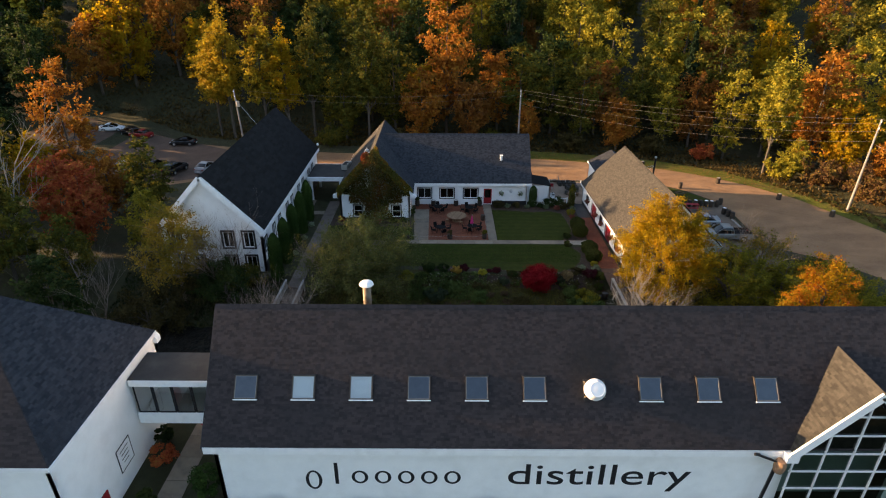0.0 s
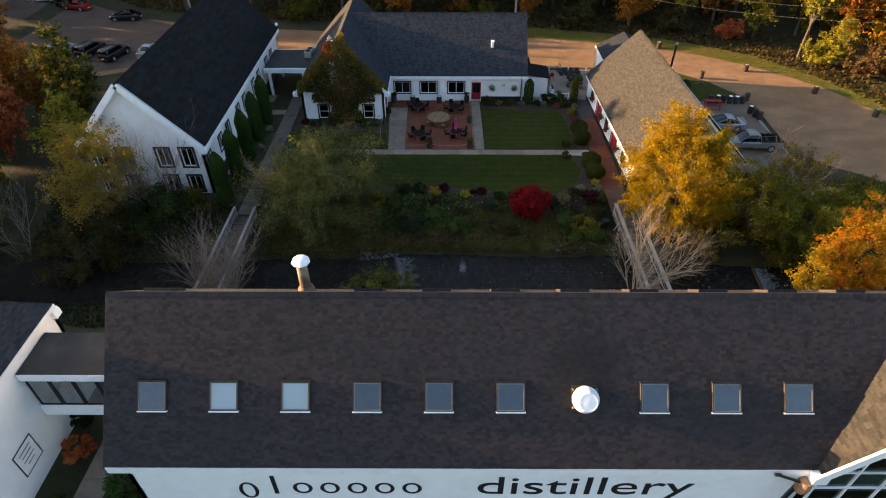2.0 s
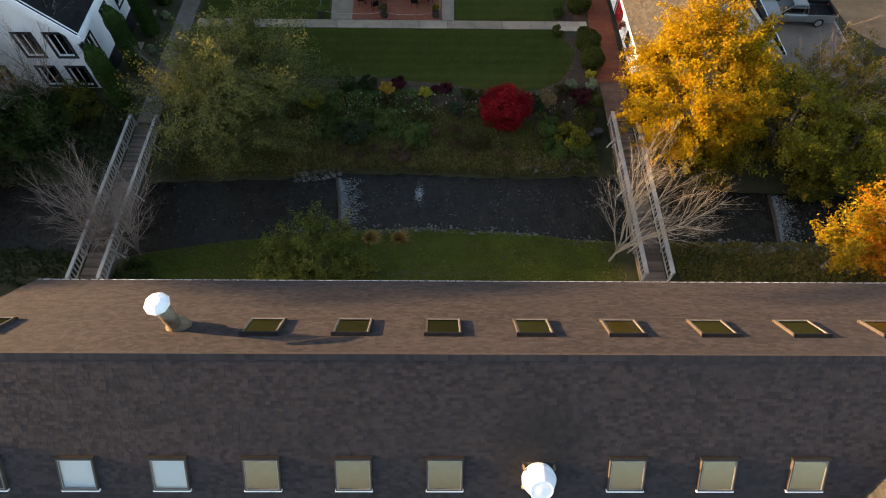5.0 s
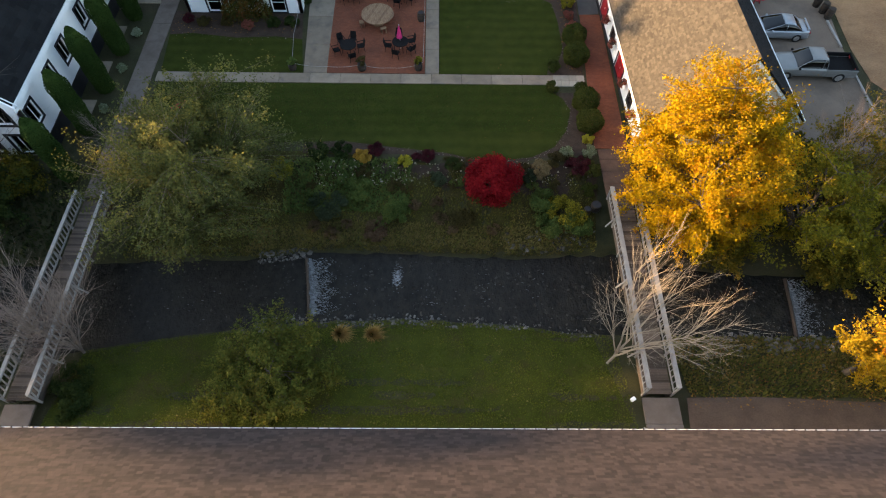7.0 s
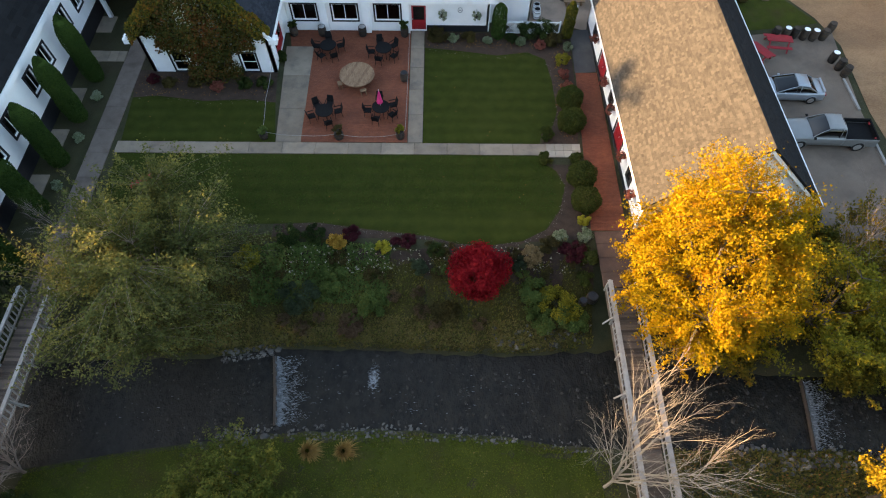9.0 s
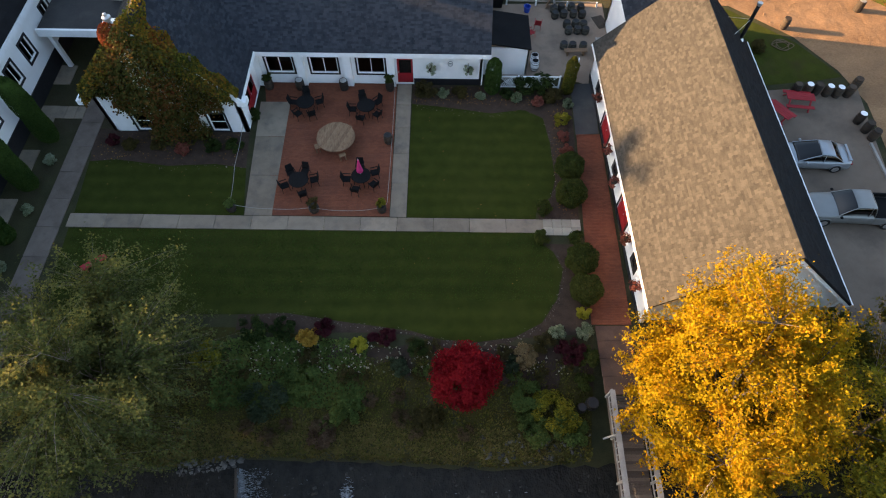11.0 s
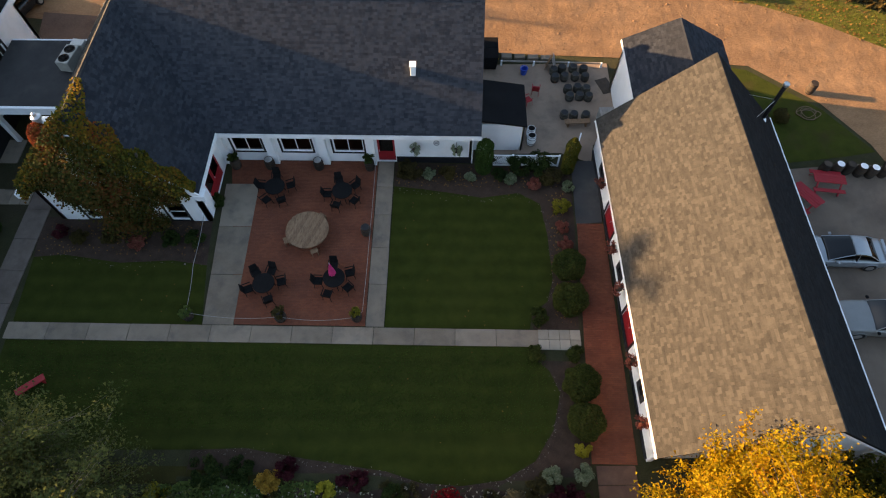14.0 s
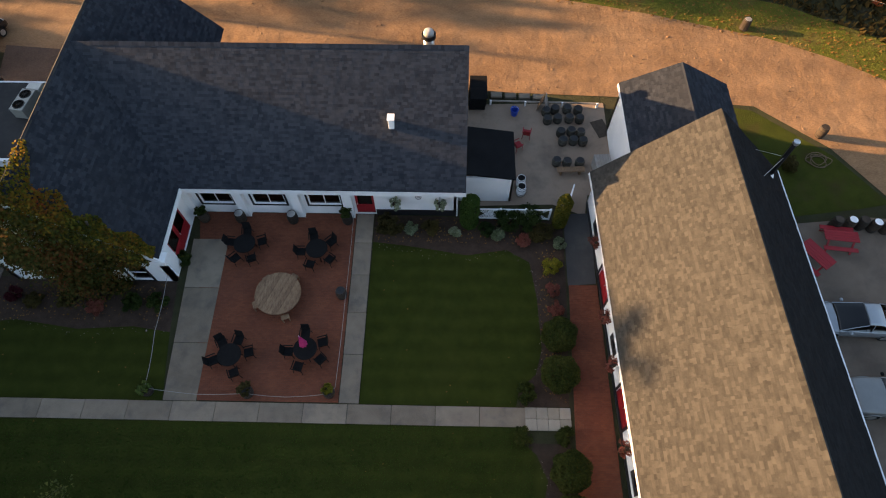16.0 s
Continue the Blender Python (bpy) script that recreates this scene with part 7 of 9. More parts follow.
for x, y, h, r, m, lab in ((15.2, 63.6, 0.7, 0.6, BALL, "low spreading green shrub"), (14.95, 61.45, 0.65, 0.55, BALL, "low spreading green shrub"), (17.0, 61.4, 0.6, 0.5, BALL, "low spreading green shrub"),
                           (17.6, 72.3, 0.6, 0.4, WHITEGRASS, "pale variegated grass"), (17.0, 70.8, 0.8, 0.55, LIME, "yellow green shrub"), (17.0, 69.4, 0.6, 0.42, PINK, "dusty pink sedum"), (17.05, 68.2, 0.65, 0.48, PINK, "dusty pink sedum"),
                           (7.6, 73.3, 1.0, 0.85, BROWNGREEN, "dull green shrub"), (8.9, 73.2, 0.6, 0.45, WHITEGRASS, "pale flowering plant"), (11.5, 73.0, 0.55, 0.4, WHITEGRASS, "pale flowering plant"), (10.1, 73.2, 0.7, 0.6, BROWNGREEN, "faded perennial"),
                           (14.0, 72.9, 0.6, 0.45, WHITEGRASS, "pale variegated grass"), (15.5, 72.5, 0.6, 0.42, PINK, "reddish perennial"), (16.6, 72.9, 0.9, 0.75, BROWNGREEN, "dull green shrub"), (13.3, 73.2, 0.6, 0.5, GREEN, "dark green plant"),
                           (14.6, 73.75, 1.2, 0.8, GREEN, "green climber on the lattice"), (15.9, 73.8, 1.4, 0.9, GREEN, "green climber on the lattice"),
                           (1.7, 54.9, 0.8, 0.62, GOLDBUSH, "golden brown bush"), (2.5, 55.4, 0.7, 0.6, PLUM, "plum coloured bush"), (4.4, 54.5, 0.7, 0.5, LEMON, "lemon yellow bush"), (0.2, 55.3, 0.8, 0.7, GREEN, "dark green bush"), (-1.4, 55.2, 0.9, 0.8, GREEN, "dark green bush"),
                           (-3.6, 53.9, 1.0, 0.9, LIME, "yellow green bush"), (6.0, 54.9, 0.6, 0.55, PLUM, "dark red perennial"), (7.6, 54.3, 0.6, 0.6, GREEN, "green perennial"), (6.7, 53.4, 0.9, 0.6, BLUEGREEN, "blue green plant"), (5.2, 54.9, 0.4, 0.35, PLUM, "dark red perennial"),
                           (12.7, 53.6, 0.6, 0.55, BLUEGREEN, "blue green plant"), (13.5, 54.0, 0.8, 0.7, foliage("straw grass", (0.10, 0.07, 0.03), (0.24, 0.17, 0.08), (0.32, 0.25, 0.14)), "straw coloured ornamental grass"), (14.5, 54.6, 0.8, 0.65, BROWNGREEN, "dull green shrub"),
                           (15.3, 55.3, 0.7, 0.55, WHITEGRASS, "pale variegated grass"), (16.0, 54.2, 1.1, 0.8, PLUM, "plum coloured bush"), (16.8, 55.4, 0.7, 0.5, WHITEGRASS, "pale green shrub"), (16.9, 56.5, 0.6, 0.42, LEMON, "lemon yellow bush"), (16.95, 53.9, 1.0, 0.65, BALL, "green shrub"), (16.7, 52.8, 0.8, 0.55, BALL, "green shrub"),
                           (13.7, 51.9, 0.9, 1.0, HERB, "leafy green perennial patch"), (15.0, 51.3, 1.2, 1.3, LIME, "yellow green perennial patch"), (15.9, 50.4, 1.1, 1.1, HERB, "leafy green perennial patch"), (14.0, 50.5, 0.9, 1.0, HERB, "leafy green perennial patch"),
                           (-13.0, 68.6, 0.6, 0.5, PLUM, "dark red perennial"), (-11.8, 68.2, 0.6, 0.5, BROWNGREEN, "faded perennial"), (-10.0, 68.3, 0.5, 0.5, BROWNGREEN, "faded perennial"), (-8.3, 68.0, 0.5, 0.55, PINK, "faded pink perennial"), (-6.3, 68.2, 0.6, 0.6, GREEN, "dark green plant"), (-4.9, 68.2, 0.7, 0.6, GREEN, "dark green plant"),
                           (-16.6, 66.9, 0.5, 0.42, WHITEGRASS, "pale flowering plant"), (-16.7, 63.0, 0.5, 0.42, WHITEGRASS, "pale flowering plant"), (-16.8, 59.0, 0.5, 0.42, WHITEGRASS, "pale flowering plant"), (-4.0, 70.9, 0.8, 0.5, GREEN, "green plant at the wall"),
                           (-13.4, 39.6, 1.2, 1.1, GREEN, "dark evergreen shrub"), (-12.6, 38.3, 1.0, 1.0, GREEN, "dark evergreen shrub"),
                           (4.0, 51.2, 0.9, 1.1, HERB, "leafy green patch"), (-0.5, 51.8, 0.8, 1.2, BLUEGREEN, "grey green patch"), (1.6, 52.8, 0.7, 1.0, HERB, "leafy green patch"), (8.2, 51.0, 0.5, 0.9, BROWNGREEN, "dull low shrub"), (2.6, 50.0, 0.5, 0.8, foliage("dead stems", (0.06, 0.035, 0.022), (0.13, 0.075, 0.045), (0.2, 0.13, 0.08)), "brown dead perennial stems")):
    shrub(x, y, h, r, m, lab + (" in the mulch bed" if y > 52.3 else " on the bank"), int(900 + 3000 * r), 0.085 if r < 0.8 else 0.10)

r7 = random.Random(23)
DEAD = foliage("faded stems", (0.07, 0.045, 0.025), (0.14, 0.09, 0.05), (0.22, 0.15, 0.08))
for mat, label, spots in (
        (BROWNGREEN, "dull fading perennial clump in the garden bed", [(r7.uniform(-2.2, 16.4), r7.uniform(52.9, 55.2)) for _ in range(16)]),
        (DEAD, "brown dead perennial clump on the garden slope", [(r7.uniform(-2, 13), r7.uniform(49.6, 52.6)) for _ in range(10)]),
        (HERB, "low green perennial clump on the garden slope", [(r7.uniform(-2, 16.5), r7.uniform(50.2, 53.4)) for _ in range(12)])):
    for x, y in spots:
        if (x - 10.2) ** 2 + (y - 52.6) ** 2 > 5.5:
            shrub(x, y, r7.uniform(0.3, 0.6), r7.uniform(0.35, 0.6), mat, label, 900, 0.075, clumps=16)
for k in (0, 1, 2, 3, 5):
    t = thing("columnar_cedar", "tall clipped columnar cedar beside the gabled hall", "cedar", (-17.3, 57.1 + 3.93 * k - (3.93 if k == 5 else 0) * 6, 0), group="cedars along the hall")
    part("trunk", branch_mesh(90 + k, 4.6, 0.4, 0.08, 0.4, 6), BARK, t)
    bm = bmesh.new()
    lathe(bm, [(0.38, 0.05), (0.55, 0.5), (0.58, 3.0), (0.54, 4.4), (0.36, 5.1), (0.05, 5.35)], 14)
    part("inner_crown", bm, CEDAR, t, smooth=True)
    q = tree_arrays(100 + k, 5.5, 0.66, 0.02, 12000, 0.085, column=True)
    part("crown", quads_mesh("crown", q), CEDAR, t)
for x, h in ((12.35, 3.0), (17.65, 3.2)):
    t = thing("columnar_cedar", "narrow dark cedar by the lattice fence", "cedar", (x, 73.75, 0), group="cedars by the fence")
    part("trunk", branch_mesh(int(x), h * 0.9, 0.3, 0.06, 0.2, 5), BARK, t)
    part("crown", quads_mesh("crown", tree_arrays(int(x * 3), h, 0.52 if x < 15 else 0.4, 0.02, 4500, 0.11, column=True)), CEDAR if x < 15 else OLIVE, t)

# ivy over the wing gable and its chimney
VINE = foliage("ivy leaves", (0.020, 0.032, 0.008), (0.042, 0.055, 0.012), (0.08, 0.075, 0.016), (0.15, 0.075, 0.02), (0.20, 0.05, 0.02))
ivy = thing("ivy", "thick ivy turning red over the gable and chimney", "climber")
r3 = np.random.RandomState(21)
pts, nr = [], []
while len(pts) < 19000:
    x, z = r3.uniform(-13.3, -4.2), r3.uniform(0.0, 9.8)
    top = WZ + 0.25 - abs(x - WR) * 1.06
    reach = 3.4 + 0.35 * math.sin(z * 2.1)
    lower = z < 2.2 and abs(x + 8.5) > 1.75 + 0.3 * math.sin(z * 3)
    if z > top + 0.35 or lower or (x < -11.9 + 0.2 * math.sin(z * 4) and z < 3.4) or (x > -5.2 and z < 3.2):
        continue
    bulge = 0.55 * math.exp(-((x + 8.6) / 1.9) ** 2) + 0.2 + 0.1 * noise.noise((x * 1.3, z * 1.3, 1.0))
    pts.append((x, WS + 0.35 - abs(r3.normal(0, 1)) * bulge - 0.05, z))
while len(pts) < 27000:
    s = r3.uniform(-4.8, 4.9)
    deep = 2.6 * math.exp(-s / 1.0) + 0.75 if s > 0 else 0.9 + 0.5 * math.exp(s)
    d = deep * r3.rand() ** 1.3 * (1 + 0.25 * math.sin(s * 5))
    pts.append((WR + s, WS - 0.1 + d, WZ + 0.10 - abs(s) * 1.06 + abs(r3.normal(0, 0.13)) + 0.25 * r3.rand() * (d < 0.5)))
while len(pts) < 33000:
    s = r3.uniform(-4.7, 4.5)
    pts.append((WR + s, WS - 0.12 - abs(r3.normal(0, 0.16)), WZ + 0.05 - abs(s) * 1.06 - r3.uniform(-0.15, 0.75)))
while len(pts) < 37500:
    a = r3.normal(size=3)
    a /= np.linalg.norm(a)
    k = 0.75 + 0.25 * r3.rand()
    pts.append((-9.5 + a[0] * 0.75 * k, WS + 0.1 + a[1] * 0.62 * k, 8.05 + a[2] * 0.95 * k))
p = np.array(pts)
nrm = np.array([0.0, -0.7, 0.5]) + r3.normal(size=p.shape) * 0.55
nrm /= np.linalg.norm(nrm, axis=1)[:, None]
t1 = np.cross(nrm, r3.normal(size=p.shape))
t1 /= np.linalg.norm(t1, axis=1)[:, None]
t2 = np.cross(nrm, t1)
s = (0.125 * r3.uniform(0.6, 1.3, len(p)))[:, None]
quad = np.stack([p + t1 * s * 0.6, p + t2 * s * 0.5, p - t1 * s * 0.6, p - t2 * s * 0.5], 1)
part("ivy_leaves", quads_mesh("ivy_leaves", np.concatenate([quad[:19000], quad[27000:30000]])), VINE, ivy)
part("ivy_leaves", quads_mesh("ivy_leaves", np.concatenate([quad[19000:27000], quad[30000:33000]])), foliage("turning ivy leaves", (0.06, 0.08, 0.012), (0.14, 0.13, 0.018), (0.28, 0.16, 0.02), (0.34, 0.08, 0.024)), ivy, "orange and red ivy leaves along the roof edge")
part("ivy_leaves", quads_mesh("ivy_leaves", quad[33000:]), foliage("red ivy leaves", (0.10, 0.06, 0.014), (0.24, 0.08, 0.018), (0.34, 0.07, 0.024), (0.30, 0.035, 0.02)), ivy, "red ivy leaves round the chimney")
bm = bmesh.new()
r4 = random.Random(3)
for k in range(9):
    x, z = -8.6 + r4.uniform(-0.6, 0.6), -0.2
    dx = r4.uniform(-0.35, 0.35)
    for i in range(8):
        q = (x + dx * 0.9 + r4.uniform(-0.1, 0.1), z + 0.85)
        rod(bm, (x, WS + 0.34, z), (q[0], WS + 0.34, q[1]), 0.035, 0.03, 5)
        x, z = q
part("ivy_stem", bm, BARK, ivy)
chim = thing("lodge_chimney", "square white chimney with a metal cowl hidden in ivy", "chimney", (-9.4, WS + 0.35, -0.75))
bm = bmesh.new()
box(bm, -0.42, 0.42, -0.4, 0.4, 5.0, 9.6, 0.02)
part("stack", bm, WHITE, chim)
bm = bmesh.new()
lathe(bm, [(0.15, 9.6), (0.15, 9.85), (0.24, 9.87), (0.24, 10.0), (0.09, 10.06), (0.07, 10.16), (0.1, 10.2), (0.02, 10.24)], 14)
part("cowl", bm, METAL, chim)

# bare trees by the bridges
for x, y, h, r, seed, lean, lab in ((16.3, 40.9, 4.9, 2.8, 31, (0.30, 0.26), "leafless pale branching tree beside the footbridge"), (-14.0, 41.8, 4.9, 1.5, 33, (0, 0.05), "leafless twiggy tree beside the west bridge"), (-16.3, 41.9, 4.9, 1.4, 35, (0.18, 0.1), "leafless twiggy tree beside the west bridge"),
                                    (-34.2, 48.2, 6.6, 3.2, 37, (0, 0), "leafless pale tree on the west bank"), (-48.2, 58.5, 12.5, 2.4, 39, (-0.05, 0), "leafless pale tree in the west wood"), (-12.9, 55.0, 2.6, 2.0, 41, (0, 0), "bare twiggy bush beside the path"), (-22.8, 52.2, 6.0, 2.4, 44, (0, 0), "thin leafless grey tree before the white gable"), (31.5, 51.6, 5.6, 3.2, 42, (0.1, 0), "leafless grey tree beside the car park")):
    t = thing("bare_tree", lab, "tree", (x, y, height(x, y)))
    thick, stems, fan = (0.16, 2, (7, 5, 3)) if h > 9 else (0.07, 5, (6, 5, 3)) if x < -30 else (0.042, 4, (7, 6, 4)) if x > 20 or h < 3 else (0.05, 9, (7, 6, 3)) if x > 0 else (0.052, 11, (7, 5, 3))
    for me in bare_mesh(seed, h, r, thick, lean, stems, fan=fan, bole=2.2 if seed == 31 else 0.8 if seed in (33, 35) else 0.0):
        part("stem", me, PALEBARK if 0 < x < 20 or h > 9 else TWIG, t)
for k, (x, y, h, r, m) in enumerate(((30.5, 54.6, 2.4, 2.2, OLIVE), (36.2, 52.4, 3.0, 2.6, AUTUMNMIX), (40.2, 53.0, 2.8, 2.6, OLIVE), (36.5, 46.0, 3.4, 2.6, LIME), (42.5, 48.0, 3.2, 2.8, LIME), (31.5, 47.4, 2.4, 2.0, OLIVE), (24.6, 48.6, 2.6, 2.0, AUTUMNMIX), (41, 43.8, 2.8, 2.6, OLIVE))):
    own_tree("brush", "low leafy brush on the east bank", x, y, h, r, 0.1, m, 6500, 0.15, 250 + k, "brush", sprays=80, limbs=10, trunk_r=0.05, fuzz=0.24)
own_tree("hall_tree", "thin tree with sparse yellowing leaves before the white gable", -26.6, 51.0, 10.6, 3.6, 1.6, foliage("yellowing thin leaves", (0.12, 0.11, 0.02), (0.24, 0.18, 0.024), (0.36, 0.24, 0.03), (0.36, 0.2, 0.03)), 17000, 0.15, 43, sprays=210, fuzz=0.34, inner=0.5, bark=TWIG)
own_tree("bank_tree", "leafy dark tree at the foot of the gabled hall", -22.0, 50.6, 4.6, 3.2, 0.3, GREEN, 12000, 0.16, 45, sprays=120)
own_tree("bank_tree", "low grey green bush below the gabled hall", -25.2, 52.4, 3.0, 2.6, 0.2, BROWNGREEN, 9000, 0.14, 46, sprays=110)
own_tree("bank_tree", "low grey green bush below the gabled hall", -20.6, 52.6, 2.4, 1.9, 0.2, OLIVE, 7000, 0.13, 48, sprays=90)
own_tree("bank_tree", "leafy dark tree on the west bank", -28.5, 46.8, 5.4, 3.6, 0.3, BROWNGREEN, 12000, 0.17, 47, sprays=120)
own_tree("lot_tree", "small tree with sparse olive leaves beside the car park", 33.0, 53.0, 6.0, 3.8, 0.4, AUTUMNMIX, 8500, 0.14, 49, sprays=120, fuzz=0.28)
own_tree("creek_tree", "leafy green tree over the lower creek", 33.4, 48.9, 6.2, 4.2, 0.3, CREEKLEAF, 21000, 0.135, 51, sprays=170, fuzz=0.3, low=1.0)
own_tree("creek_tree", "low leafy tree with yellowing leaves on the east bank", 38.6, 49.4, 5.4, 4.0, 0.3, CREEKLEAF, 22000, 0.145, 52, sprays=150, fuzz=0.3)
own_tree("orange_tree", "slender young maple with golden yellow leaves", 29.9, 40.5, 8.0, 2.0, 0.6, POPLAR, 12000, 0.135, 53, sprays=100, arch=0.25)
BRUSH = foliage("thicket leaves", (0.06, 0.035, 0.02), (0.12, 0.06, 0.03), (0.18, 0.11, 0.03), (0.16, 0.14, 0.03))
for k, (x, y, h, r, m) in enumerate(((55.5, 80.5, 4.6, 3.2, BRUSH), (58.5, 77, 5.2, 3.4, BRUSH), (60.5, 72, 5.0, 3.4, BRUSH), (62, 66, 4.6, 3.2, OLIVE), (52, 84.5, 4.0, 2.6, LIME), (43.5, 94.5, 2.6, 2.0, SCARLET), (36, 97.5, 3.4, 2.6, BROWNGREEN), (22, 99.5, 3.2, 2.8, BROWNGREEN), (63, 58, 4.6, 3.4, BRUSH), (8, 100.5, 3.4, 2.6, OLIVE), (-8, 101.5, 3.4, 2.8, BROWNGREEN), (-20, 102, 3.6, 2.8, OLIVE))):
    own_tree("thicket", "tall brush with reddish stems at the edge of the wood", x, y, h, r, 0.1, m, 5200, 0.24, 150 + k, "thicket", sprays=90, limbs=14, trunk_r=0.07, fuzz=0.24)
tufts("bank_litter", "fallen leaves strewn over the bank", 800, between(SOUTH_EDGE, -14, 17.2, -7.0, -0.2), foliage("bank litter", (0.08, 0.07, 0.03), (0.15, 0.12, 0.04), (0.22, 0.18, 0.07), through_light=0.05), 0.08, 0.12, lift=0.06, category="leaves", slim=0.5)
tufts("east_dry_grass", "straw coloured dry grass on the east bank", 4500, between(SOUTH_EDGE, 20.5, 44, -3.8, -0.2), DRYGRASS, 0.22, 0.6)
tufts("east_litter", "fallen leaves on the east bank", 1600, between(SOUTH_EDGE, 20.5, 44, -5.0, -0.2), LITTER, 0.10, 0.2, lift=0.1, category="leaves", slim=0.5)
stones(40, (21, 34), SOUTH_EDGE, (-2.6, -0.3), (0.12, 0.32))
STRAW = foliage("straw blades", (0.20, 0.12, 0.04), (0.36, 0.22, 0.07), (0.46, 0.32, 0.12), through_light=0.2)
for x, y in ((0.85, 42.9), (2.75, 42.9)):
    t = thing("grass_tussock", "arching clump of straw coloured grass on the bank", "grass", (x, y, height(x, y)))
    r6 = np.random.RandomState(int(x * 10))
    blades = []
    for k in range(420):
        a, tilt, s = r6.uniform(0, math.tau), r6.uniform(0.1, 1.0), r6.uniform(0.5, 0.95)
        d = np.array([math.cos(a) * tilt + 0.35, math.sin(a) * tilt - 0.1, 1.1 - 0.75 * tilt])
        w = np.array([-math.sin(a), math.cos(a), 0]) * 0.016
        o = np.array([math.cos(a) * 0.1, math.sin(a) * 0.1, 0])
        m = o + d * s * 0.55
        e = o + d * s + np.array([0, 0, -0.28 * tilt * s])
        blades += [(o + w, m + w, m - w), (m + w, e, m - w)]
    part("blade_tuft", quads_mesh("blades", np.array(blades)), STRAW, t)
tufts("bed_flowers", "small pale and straw coloured flowers along the bed", 420, lambda r: (lambda x: (x, 54.0 + r.uniform(-0.9, 0.7)))(r.uniform(-1.5, 16.8)), foliage("bed flowers", (0.10, 0.10, 0.04), (0.34, 0.30, 0.20), (0.50, 0.45, 0.34), (0.36, 0.10, 0.08), through_light=0.15), 0.11, 0.35, lift=0.18, category="flowers", slim=0.5)
tufts("bed_litter", "brown leaf litter on the mulch beds", 900, lambda r: (lambda k: (r.uniform(6.8, 17.3), r.uniform(72.4, 74.0)) if k < 0.4 else (r.uniform(16.2, 17.3), r.uniform(63.2, 72)) if k < 0.7 else (r.uniform(-14, -4.3), r.uniform(67.2, 69.4)))(r.rand()), LITTER, 0.09, 0.2, lift=0.04, category="leaves", slim=0.5)
tufts("verge_litter", "fallen leaves along the grass verge", 2200, lambda r: (lambda x: (x, along(ROAD_N, x) + r.uniform(-0.6, 4.0)))(r.uniform(0, 50)), LITTER, 0.16, 0.2, lift=0.09, category="leaves", slim=0.5)


# ---- furniture and loose things of the court ----
def chair_proto(x, y, turn, seat_mat, label, group):
    t = thing("patio_chair", label, "chair", (x, y, 0.055), turn, group)
    bm = bmesh.new()
    box(bm, -0.24, 0.24, -0.24, 0.24, 0.40, 0.46, 0.02)
    part("seat", bm, seat_mat, t)
    bm = bmesh.new()
    prism(bm, [(-0.24, 0.22, 0.46), (0.24, 0.22, 0.46), (0.21, 0.34, 0.95), (-0.21, 0.34, 0.95)], (0, 0.035, 0))
    part("backrest", bm, seat_mat, t)
    for sx in (-1, 1):
        for sy in (-1, 1):
            bm = bmesh.new()
            rod(bm, (sx * 0.21, sy * 0.21, 0.41), (sx * 0.25, sy * 0.26, 0), 0.018, n=6)
            part("leg", bm, seat_mat, t)
        bm = bmesh.new()
        beam(bm, (sx * 0.26, -0.22, 0.64), (sx * 0.25, 0.27, 0.66), 0.05, 0.03)
        part("armrest", bm, seat_mat, t)
    return t


def table_round(x, y, r, mat, label, legs=4, top_z=0.74, planks=False):
    t = thing("patio_table", label, "table", (x, y, 0.055))
    bm = bmesh.new()
    lathe(bm, [(r - 0.02, top_z - 0.04), (r, top_z - 0.03), (r, top_z), (r - 0.015, top_z + 0.008)], 32)
    board = part("tabletop", bm, mat, t)
    if planks:
        n = 11
        for k in range(n):
            y0, y1 = -r + 2 * r * k / n + 0.008, -r + 2 * r * (k + 1) / n - 0.008
            c0, c1 = (math.sqrt(max(0.02, (r - 0.01) ** 2 - v * v)) for v in (y0, y1))
            bm = bmesh.new()
            prism(bm, [(-c0, y0, top_z + 0.03), (c0, y0, top_z + 0.03), (c1, y1, top_z + 0.03), (-c1, y1, top_z + 0.03)], (0, 0, -0.022))
            plank = part("plank", bm, mat, board)
            plank.matrix_local = pose(0, 0, 0, 0, 0, 68)
        bm = bmesh.new()
        lathe(bm, [(0.55, 0), (0.55, top_z - 0.04)], 20)
        part("drum", bm, mat, t)
    else:
        for k in range(legs):
            a = math.tau * k / legs + 0.4
            bm = bmesh.new()
            rod(bm, (r * 0.7 * math.cos(a), r * 0.7 * math.sin(a), top_z - 0.04), (r * 0.85 * math.cos(a), r * 0.85 * math.sin(a), 0), 0.022, n=6)
            part("leg", bm, mat, t)
    return t


proto = None
for tx, ty, seats in ((-0.55, 71.75, (20, 95, 165, 240, 300)), (3.62, 71.5, (40, 110, 185, 250, 325)), (-0.15, 65.15, (15, 75, 130, 195, 290)), (3.75, 65.55, (30, 100, 185, 250, 330))):
    table_round(tx, ty, 0.62, PLASTIC_BLACK, "round black mesh patio table")
    for a in seats:
        x, y = tx + 0.92 * math.cos(radians(a)), ty + 0.92 * math.sin(radians(a))
        if proto is None:
            proto = chair_proto(x, y, a - 90, PLASTIC_BLACK, "black woven patio chair at a round table", "patio chairs")
        else:
            copy_thing(proto, pose(x, y, 0.055, 0, 0, a - 90 + rng.uniform(-14, 14)))
table_round(1.85, 68.66, 1.27, TABLEWOOD, "large round weathered wooden drum table", planks=True)
stool = None
